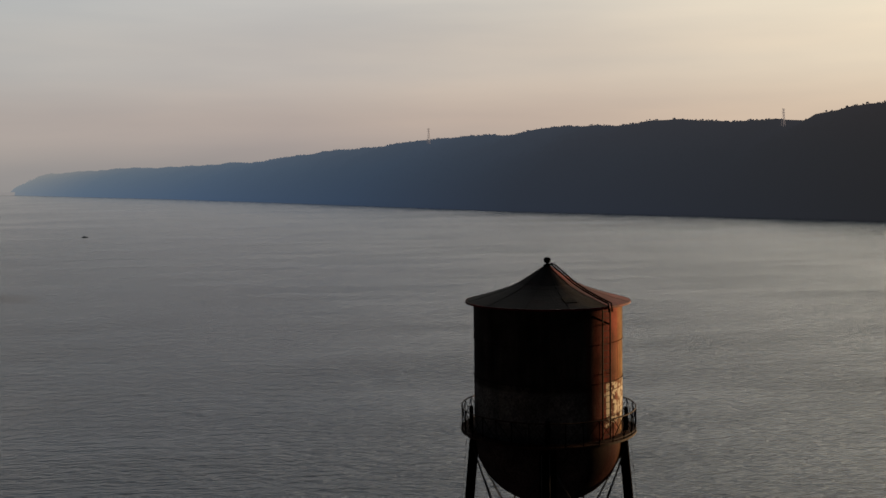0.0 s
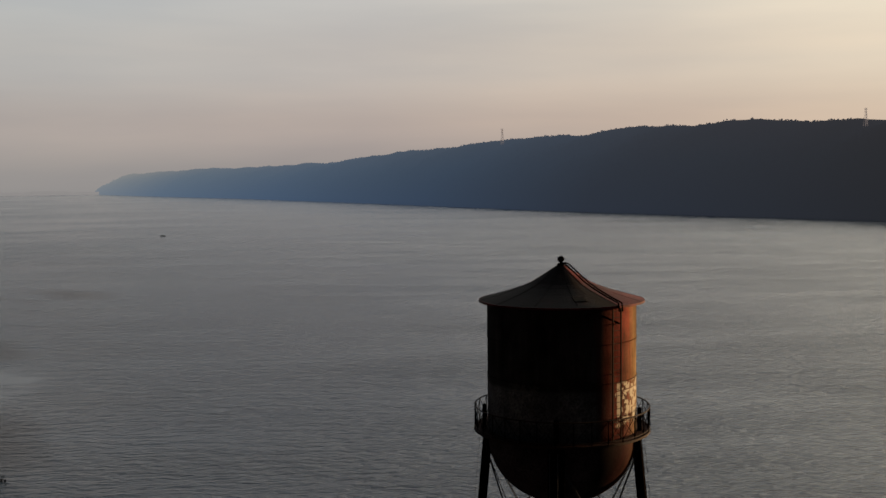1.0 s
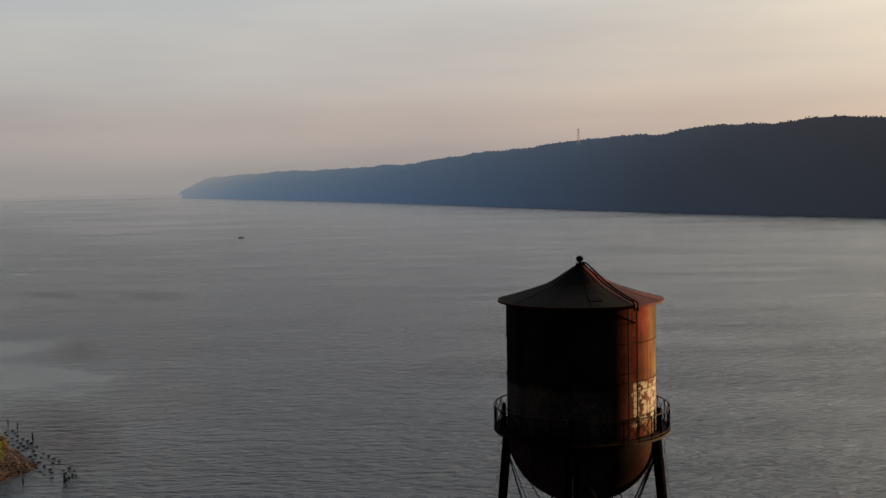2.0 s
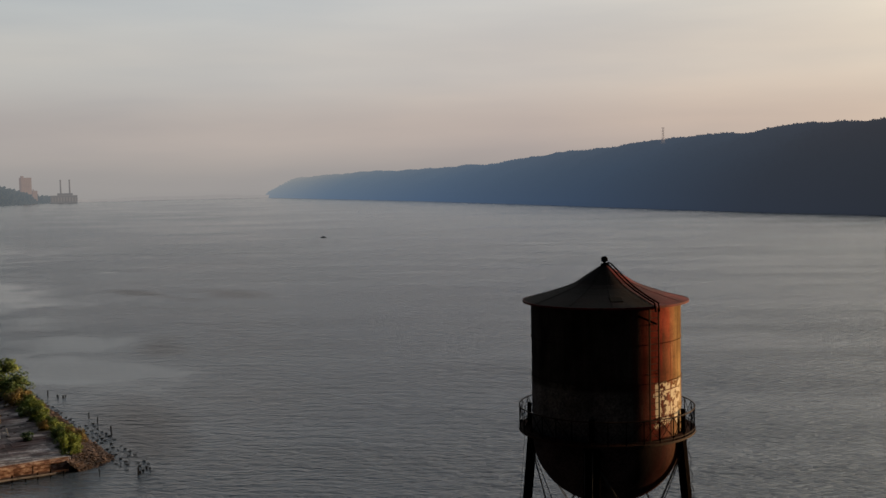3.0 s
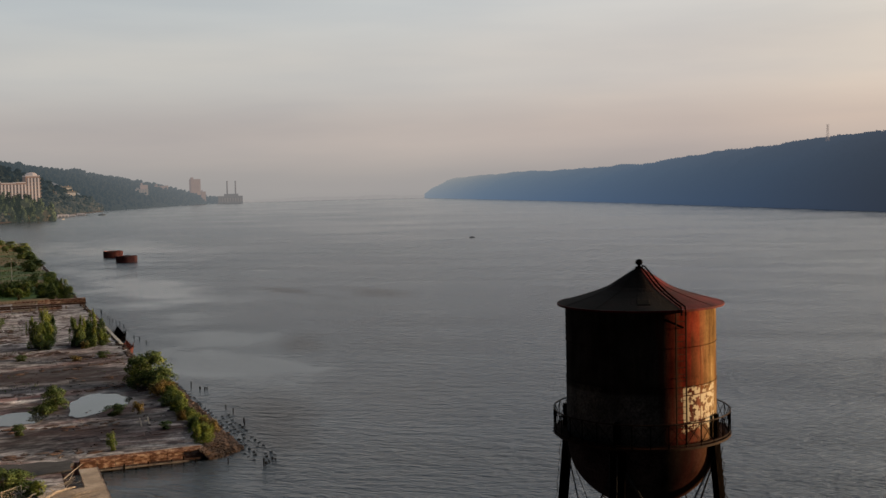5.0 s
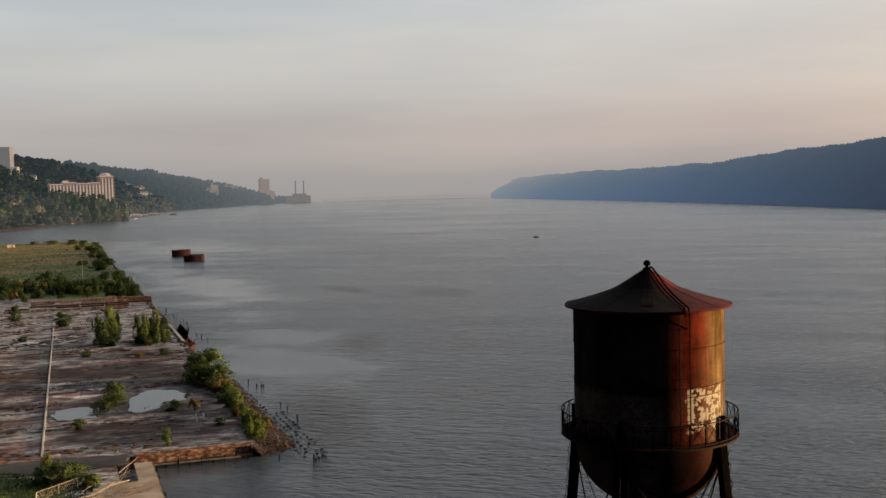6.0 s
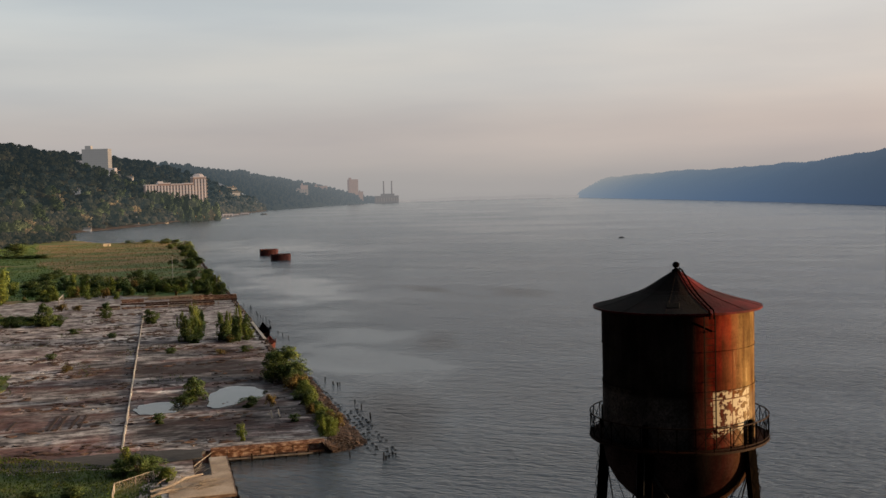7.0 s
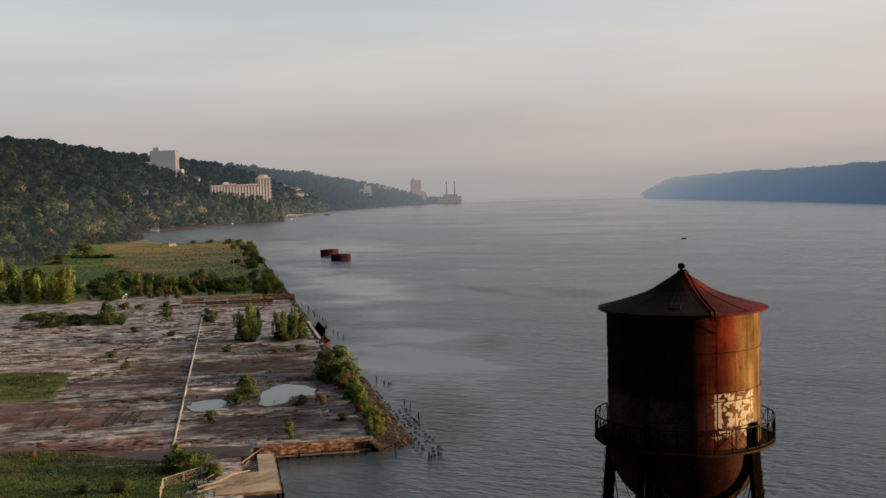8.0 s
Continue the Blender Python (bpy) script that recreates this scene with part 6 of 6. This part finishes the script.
def slab_block(name, lab, at, rz, lx, ly, h, wall_a, floors, bays, glass, roof_mat, end_bays=2, setback=0.0):
    """A flat-roofed block: walls, roof slab, roof house, and a window in every bay of every storey of the long front and the ends."""
    b = thing(name, lab, "building", at, rz)
    part("wall", box_bm(lx, ly, h, (0, 0, h / 2)), wall_a, b)
    part("roof", box_bm(lx + 0.8, ly + 0.8, 0.8, (0, 0, h + 0.3)), roof_mat, b)
    part("roof_house", box_bm(lx * 0.22, ly * 0.5, h * 0.09 + 2, (-lx * 0.3, 0, h + 1 + h * 0.045)), wall_a, b)
    fh, bw = h / floors, lx / bays
    me = None
    for i in range(floors):
        for j in range(bays):
            p = (-lx / 2 + bw * (j + 0.5), -ly / 2 - 0.02, fh * (i + 0.55))
            if me is None:
                o = part("window", box_bm(bw * 0.55, 0.14, fh * 0.5), glass, b)
                me = o.data
            else:
                o = new("window", me)
                o.parent = b
            o.location = p
    bw2 = ly / end_bays
    me2 = None
    for i in range(floors):
        for j in range(end_bays):
            p = (lx / 2 + 0.02, -ly / 2 + bw2 * (j + 0.5), fh * (i + 0.55))
            if me2 is None:
                o = part("window", box_bm(0.14, bw2 * 0.4, fh * 0.5), glass, b)
                me2 = o.data
            else:
                o = new("window", me2)
                o.parent = b
            o.location = p
    return b


# walls, roofs and windows glow faintly: haze put into emission, lifting dark faces
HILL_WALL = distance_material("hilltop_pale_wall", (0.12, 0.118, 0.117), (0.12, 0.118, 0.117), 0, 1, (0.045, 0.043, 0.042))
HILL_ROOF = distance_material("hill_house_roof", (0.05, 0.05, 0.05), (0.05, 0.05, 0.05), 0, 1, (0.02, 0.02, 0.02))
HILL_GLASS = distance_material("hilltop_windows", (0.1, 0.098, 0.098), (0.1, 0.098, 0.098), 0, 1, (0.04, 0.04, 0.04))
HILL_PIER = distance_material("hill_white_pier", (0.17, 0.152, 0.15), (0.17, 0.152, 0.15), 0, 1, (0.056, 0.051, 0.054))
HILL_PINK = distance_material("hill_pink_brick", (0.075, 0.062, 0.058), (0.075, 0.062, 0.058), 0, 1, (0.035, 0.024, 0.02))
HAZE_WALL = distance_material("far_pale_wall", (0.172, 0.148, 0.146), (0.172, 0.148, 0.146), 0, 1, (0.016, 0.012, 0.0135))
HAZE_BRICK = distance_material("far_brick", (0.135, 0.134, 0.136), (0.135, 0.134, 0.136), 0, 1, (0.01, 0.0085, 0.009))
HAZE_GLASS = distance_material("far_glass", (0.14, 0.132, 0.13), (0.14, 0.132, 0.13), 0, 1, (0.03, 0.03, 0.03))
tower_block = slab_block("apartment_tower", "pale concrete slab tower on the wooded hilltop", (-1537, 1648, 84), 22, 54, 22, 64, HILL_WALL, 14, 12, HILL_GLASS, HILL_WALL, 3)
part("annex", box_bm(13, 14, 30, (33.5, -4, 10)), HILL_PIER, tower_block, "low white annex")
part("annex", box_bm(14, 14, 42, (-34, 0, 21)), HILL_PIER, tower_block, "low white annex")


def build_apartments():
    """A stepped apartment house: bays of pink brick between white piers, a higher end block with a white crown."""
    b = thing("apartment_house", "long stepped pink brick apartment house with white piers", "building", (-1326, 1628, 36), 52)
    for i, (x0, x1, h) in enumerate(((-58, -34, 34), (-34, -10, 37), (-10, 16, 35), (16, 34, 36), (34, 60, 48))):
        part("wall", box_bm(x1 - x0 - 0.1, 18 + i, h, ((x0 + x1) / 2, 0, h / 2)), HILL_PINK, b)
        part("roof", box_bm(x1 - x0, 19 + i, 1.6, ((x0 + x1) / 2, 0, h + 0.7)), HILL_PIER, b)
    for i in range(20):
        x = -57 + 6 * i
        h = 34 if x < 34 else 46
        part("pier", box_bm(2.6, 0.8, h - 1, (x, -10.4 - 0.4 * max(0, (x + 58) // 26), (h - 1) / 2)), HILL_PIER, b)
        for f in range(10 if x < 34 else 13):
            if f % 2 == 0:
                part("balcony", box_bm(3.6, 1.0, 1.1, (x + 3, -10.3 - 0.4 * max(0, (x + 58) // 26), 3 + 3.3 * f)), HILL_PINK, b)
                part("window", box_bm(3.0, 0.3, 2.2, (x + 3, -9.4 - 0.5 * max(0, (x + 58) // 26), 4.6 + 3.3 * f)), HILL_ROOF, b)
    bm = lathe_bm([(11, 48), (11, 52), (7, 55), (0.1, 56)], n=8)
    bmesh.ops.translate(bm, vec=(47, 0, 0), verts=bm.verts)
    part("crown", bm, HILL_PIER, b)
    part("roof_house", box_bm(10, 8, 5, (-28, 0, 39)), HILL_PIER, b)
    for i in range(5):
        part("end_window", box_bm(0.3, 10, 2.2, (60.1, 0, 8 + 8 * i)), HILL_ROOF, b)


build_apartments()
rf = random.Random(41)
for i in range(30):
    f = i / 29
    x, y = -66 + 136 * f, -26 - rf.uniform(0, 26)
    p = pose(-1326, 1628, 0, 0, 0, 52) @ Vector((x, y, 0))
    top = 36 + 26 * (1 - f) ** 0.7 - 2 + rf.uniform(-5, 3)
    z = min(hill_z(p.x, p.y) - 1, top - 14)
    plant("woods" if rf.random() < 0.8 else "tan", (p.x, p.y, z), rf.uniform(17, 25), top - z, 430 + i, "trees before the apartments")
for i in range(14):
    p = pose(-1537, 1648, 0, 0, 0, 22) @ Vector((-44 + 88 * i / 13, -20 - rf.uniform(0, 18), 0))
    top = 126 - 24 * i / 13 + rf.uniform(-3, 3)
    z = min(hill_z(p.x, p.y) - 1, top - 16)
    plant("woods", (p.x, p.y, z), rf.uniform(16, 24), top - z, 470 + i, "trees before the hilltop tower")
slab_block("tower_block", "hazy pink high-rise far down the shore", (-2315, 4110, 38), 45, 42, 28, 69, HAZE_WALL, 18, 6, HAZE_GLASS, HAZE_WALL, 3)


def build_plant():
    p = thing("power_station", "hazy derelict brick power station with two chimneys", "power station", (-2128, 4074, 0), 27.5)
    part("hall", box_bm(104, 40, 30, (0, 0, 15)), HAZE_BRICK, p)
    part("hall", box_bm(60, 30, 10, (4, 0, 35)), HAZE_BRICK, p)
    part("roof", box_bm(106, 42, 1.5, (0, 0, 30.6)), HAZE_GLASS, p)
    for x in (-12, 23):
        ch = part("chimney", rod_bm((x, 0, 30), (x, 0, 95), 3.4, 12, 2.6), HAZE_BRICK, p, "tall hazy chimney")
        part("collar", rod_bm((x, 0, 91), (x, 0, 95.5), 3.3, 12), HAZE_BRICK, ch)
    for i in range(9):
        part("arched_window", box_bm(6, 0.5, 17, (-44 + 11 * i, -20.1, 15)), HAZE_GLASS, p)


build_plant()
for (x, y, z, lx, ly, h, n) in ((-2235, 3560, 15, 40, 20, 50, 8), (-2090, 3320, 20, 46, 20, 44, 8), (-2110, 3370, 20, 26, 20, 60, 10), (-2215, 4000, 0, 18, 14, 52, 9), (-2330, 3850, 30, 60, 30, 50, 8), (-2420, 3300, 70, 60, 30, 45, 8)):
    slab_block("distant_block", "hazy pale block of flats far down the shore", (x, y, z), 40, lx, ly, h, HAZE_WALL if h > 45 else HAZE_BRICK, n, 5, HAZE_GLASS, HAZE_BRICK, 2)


def house(at, rz, lx, ly, h, wall_m, lab):
    b = thing("house", lab, "house", at, rz, "houses on the hillside")
    part("wall", box_bm(lx, ly, h, (0, 0, h / 2)), wall_m, b)
    bm = bmesh.new()
    v = [bm.verts.new(c) for c in ((-lx / 2 - 0.5, -ly / 2 - 0.6, h), (lx / 2 + 0.5, -ly / 2 - 0.6, h), (lx / 2 + 0.5, ly / 2 + 0.6, h), (-lx / 2 - 0.5, ly / 2 + 0.6, h), (-lx / 2 - 0.5, 0, h + ly * 0.38), (lx / 2 + 0.5, 0, h + ly * 0.38))]
    for f in ((0, 1, 5, 4), (2, 3, 4, 5), (0, 4, 3), (1, 2, 5), (3, 2, 1, 0)):
        bm.faces.new([v[i] for i in f])
    part("roof", bm, HILL_ROOF, b)
    for i in range(max(2, int(lx // 5))):
        part("window", box_bm(1.6, 0.2, 1.8, (-lx / 2 + 2.5 + 5 * i, -ly / 2 - 0.05, h * 0.5)), GLASS, b)
    part("chimney", box_bm(1.2, 1.2, 3, (lx * 0.25, 0, h + ly * 0.38)), PLANT_BRICK, b)


for i, (x, y, dz, lx, ly, h, w) in enumerate((
        (-1078, 1118, 0, 11, 8, 6, HILL_WALL), (-1190, 1345, 0, 14, 9, 6, HILL_WALL), (-1168, 1330, 0, 9, 7, 4, HILL_PINK),
        (-1640, 1820, 10, 30, 14, 10, HILL_WALL), (-1620, 1840, 10, 16, 12, 10, HILL_WALL), 
        (-1720, 2300, 8, 26, 14, 10, HILL_PINK), (-1790, 2480, 10, 24, 14, 12, HILL_WALL), (-1860, 2560, 8, 30, 14, 12, HILL_GLASS), (-1290, 1320, 10, 18, 10, 8, HILL_GLASS), (-1560, 1720, 12, 30, 16, 9, HILL_WALL))):
    house((x, y, hill_z(x, y) - 1 + dz * 0.4), 30 + 13 * (i % 4), lx, ly, h, w, ("white" if w is HILL_WALL else "pink brick" if w is HILL_PINK else "grey") + " house with pitched roof among hillside trees")


def boat_shed(at, rz, lx, ly, h):
    b = thing("boat_shed", "low pale boat shed on the shore below the hill", "shed", at, rz, "sheds on the shore")
    part("wall", box_bm(lx, ly, h, (0, 0, h / 2)), HILL_PIER, b)
    part("roof", box_bm(lx + 1.2, ly + 1.2, 0.7, (0, 0, h + 0.35), 0, 0.2), HILL_ROOF, b)
    for i in range(3):
        part("door", box_bm(lx * 0.2, 0.3, h * 0.6, (-lx * 0.3 + lx * 0.3 * i, -ly / 2 - 0.1, h * 0.32)), HILL_ROOF, b)
    part("deck", box_bm(lx + 6, 8, 0.5, (2, -ly / 2 - 4, 0.2)), BEACH, b)


for i, (x, y, lx, ly, h) in enumerate(((-1339, 1784, 16, 9, 4), (-1384, 1878, 22, 10, 6), (-1414, 1952, 12, 8, 4), (-1446, 2031, 18, 9, 5), (-1228, 1404, 11, 7, 4))):
    boat_shed((x, y, 1.0), 38 + 6 * (i % 3), lx, ly, h)


def pylon(at, h, lab):
    p = thing("pylon", lab, "pylon", at, 20, "pylons on the ridge")
    w = h * 0.09
    for sx in (-1, 1):
        for sy in (-1, 1):
            part("leg", beam_bm((sx * w, sy * w, -2), (sx * w * 0.25, sy * w * 0.25, h), 0.3, 0.3), PYLON_STEEL, p)
    for i in range(6):
        z0, z1 = h * i / 6, h * (i + 1) / 6
        a, b = w * (1 - 0.75 * i / 6), w * (1 - 0.75 * (i + 1) / 6)
        part("brace", beam_bm((-a, -a, z0), (b, -b, z1), 0.3, 0.3), PYLON_STEEL, p)
        part("brace", beam_bm((a, -a, z0), (-b, -b, z1), 0.3, 0.3), PYLON_STEEL, p)
    for z in (0.78, 0.92, 1.0):
        part("cross_arm", beam_bm((-h * 0.12, 0, h * z), (h * 0.12, 0, h * z), 0.3, 0.35), PYLON_STEEL, p)


# pylon steel glows a little, its haze painted in
PYLON_STEEL = distance_material("far_pylon_steel", (0.16, 0.13, 0.12), (0.16, 0.13, 0.12), 0, 1, (0.08, 0.08, 0.08))
pylon((130, 1792, 108), 25, "hazy lattice pylon on the far ridge")
pylon((505, 1173, 104), 19, "hazy lattice pylon on the far ridge")


# ---- yard slabs ----
def build_slabs():
    rs = random.Random(17)
    yard = tagged(new("pavement"), "broken concrete yard of uneven grey and pinkish slabs", "pavement", kind="structure")
    shapes = []
    for k in range(6):
        bm = bmesh.new()
        add_box(bm, Matrix(), 1, 1, 1)
        for v in bm.verts:
            v.co.x *= 1 + rs.uniform(-0.2, 0.0)
            v.co.y *= 1 + rs.uniform(-0.2, 0.0)
        bmesh.ops.bevel(bm, geom=[e for e in bm.edges if e.verts[0].co.z > 0 and e.verts[1].co.z > 0], offset=0.004, segments=1, affect="EDGES")
        me = bpy.data.meshes.new("concrete_slab")
        bm.to_mesh(me)
        bm.free()
        me.materials.append(SLAB)
        shapes.append(me)
    far_v, far_f = [], []
    count = 0
    v = 0.6
    while v < 246:
        dv = rs.choice((2.4, 3.4, 4.6, 6.0)) if v < 110 else rs.choice((4.4, 6.0, 8.0))
        u = -78.0 - rs.uniform(0, 7)
        while u < 19.5:
            du = rs.choice((2.6, 3.8, 5.0, 6.5, 9.0))
            uc, vc = u + du / 2, v + dv / 2
            hole = noise.noise(Vector((uc * 0.06, vc * 0.045, 9))) > 0.0 or rs.random() < 0.34
            grass = -74 < uc < -43 and 58 < vc < 106 - (uc + 75) * 0.33
            if not hole and not grass and not (vc < 6 and uc < -30) and u + du < 20.5:
                z = 2.0 + rs.uniform(-0.02, 0.02) + 0.03 * noise.noise(Vector((uc * 0.1, vc * 0.1, 4)))
                tilt = (rs.uniform(-0.25, 0.25), rs.uniform(-0.25, 0.25))
                m = pose(*site(uc, vc, z - 0.09), *tilt, SITE_TURN + rs.uniform(-2.2, 2.2)) @ Matrix.Diagonal((du - 0.07, dv - 0.07, 0.2, 1))
                if count < 300 and v < 110:
                    ob = new("concrete_slab", shapes[rs.randrange(6)])
                    ob.parent = yard
                    ob.matrix_basis = m
                    count += 1
                else:
                    o = len(far_v)
                    far_v += [tuple(m @ Vector(c)) for c in ((-0.5, -0.5, 0.5), (0.5, -0.5, 0.5), (0.5, 0.5, 0.5), (-0.5, 0.5, 0.5), (-0.5, -0.5, -0.5), (0.5, -0.5, -0.5), (0.5, 0.5, -0.5), (-0.5, 0.5, -0.5))]
                    far_f += [tuple(o + i for i in f) for f in ((0, 1, 2, 3), (0, 4, 5, 1), (1, 5, 6, 2), (2, 6, 7, 3), (3, 7, 4, 0))]
            u += du
        v += dv
    tagged(raw_ob("concrete_slabs_beyond", far_v, far_f, SLAB_FAR, yard), kind="stuff")
    # loose rubble
    rr = np.random.RandomState(3)
    vs, fs = [], []
    cube = np.array([(x, y, z) for x in (-1, 1) for y in (-1, 1) for z in (-1, 1)], float)
    quads = np.array([(0, 1, 3, 2), (4, 6, 7, 5), (0, 4, 5, 1), (2, 3, 7, 6), (0, 2, 6, 4), (1, 5, 7, 3)])
    for i in range(1900):
        u, v = rr.uniform(-78, 20), 1 + 245 * rr.uniform(0, 1) ** 1.2
        if noise.noise(Vector((u * 0.07, v * 0.05, 31))) < 0.0:
            continue
        s = rr.uniform(0.05, 0.18)
        a = rr.uniform(0, 6.28)
        rot = np.array(((math.cos(a), -math.sin(a), 0), (math.sin(a), math.cos(a), 0), (0, 0, 1)))
        vs.append((cube * (1 + rr.uniform(-0.3, 0.3, (8, 1))) * np.array((s * rr.uniform(0.8, 1.5), s, s * 0.5))) @ rot.T + np.array(site(u, v, 2.08)))
        fs.append(quads + 8 * (len(vs) - 1))
    tagged(raw_ob("rubble", np.concatenate(vs).tolist(), np.concatenate(fs).tolist(), SLAB_FAR), "scattered lumps of broken concrete", "rubble", kind="stuff")
    # low heaps of dark spoil, brick and rotten wood
    ico = bmesh.new()
    bmesh.ops.create_icosphere(ico, subdivisions=1, radius=1)
    base = np.array([v.co[:] for v in ico.verts])
    tri = np.array([[v.index for v in f.verts] for f in ico.faces])
    ico.free()
    vs, fs = [], []
    while len(vs) < 1500:
        u, v = rr.uniform(-78, 20), 4 + 240 * rr.uniform(0, 1)
        if noise.noise(Vector((u * 0.05, v * 0.09, 51))) < 0.12:
            continue
        if -74 < u < -43 and 56 < v < 106 or -13.5 < u < 17 and 30 < v < 62:
            continue
        s = rr.uniform(0.12, 0.6)
        a = rr.uniform(-0.4, 0.4) + radians(SITE_TURN)
        rot = np.array(((math.cos(a), -math.sin(a), 0), (math.sin(a), math.cos(a), 0), (0, 0, 1)))
        vs.append((base * (1 + rr.uniform(-0.4, 0.4, (12, 1))) * np.array((s * rr.uniform(1.2, 3.0), s, s * 0.35))) @ rot.T + np.array(site(u, v, 2.05)))
        fs.append(tri + 12 * (len(vs) - 1))
    tagged(raw_ob("spoil_heaps", np.concatenate(vs).tolist(), np.concatenate(fs).tolist(), SPOIL), "low dark heaps of spoil and brick on the concrete", "spoil", kind="stuff")


SPOIL = material("dark_spoil", [(0.3, (0.03, 0.022, 0.02)), (0.55, (0.075, 0.045, 0.038)), (0.75, (0.15, 0.115, 0.1))], 0.4, 0.95, 0, 0.4, rand="island", rand_amount=0.4)
build_slabs()
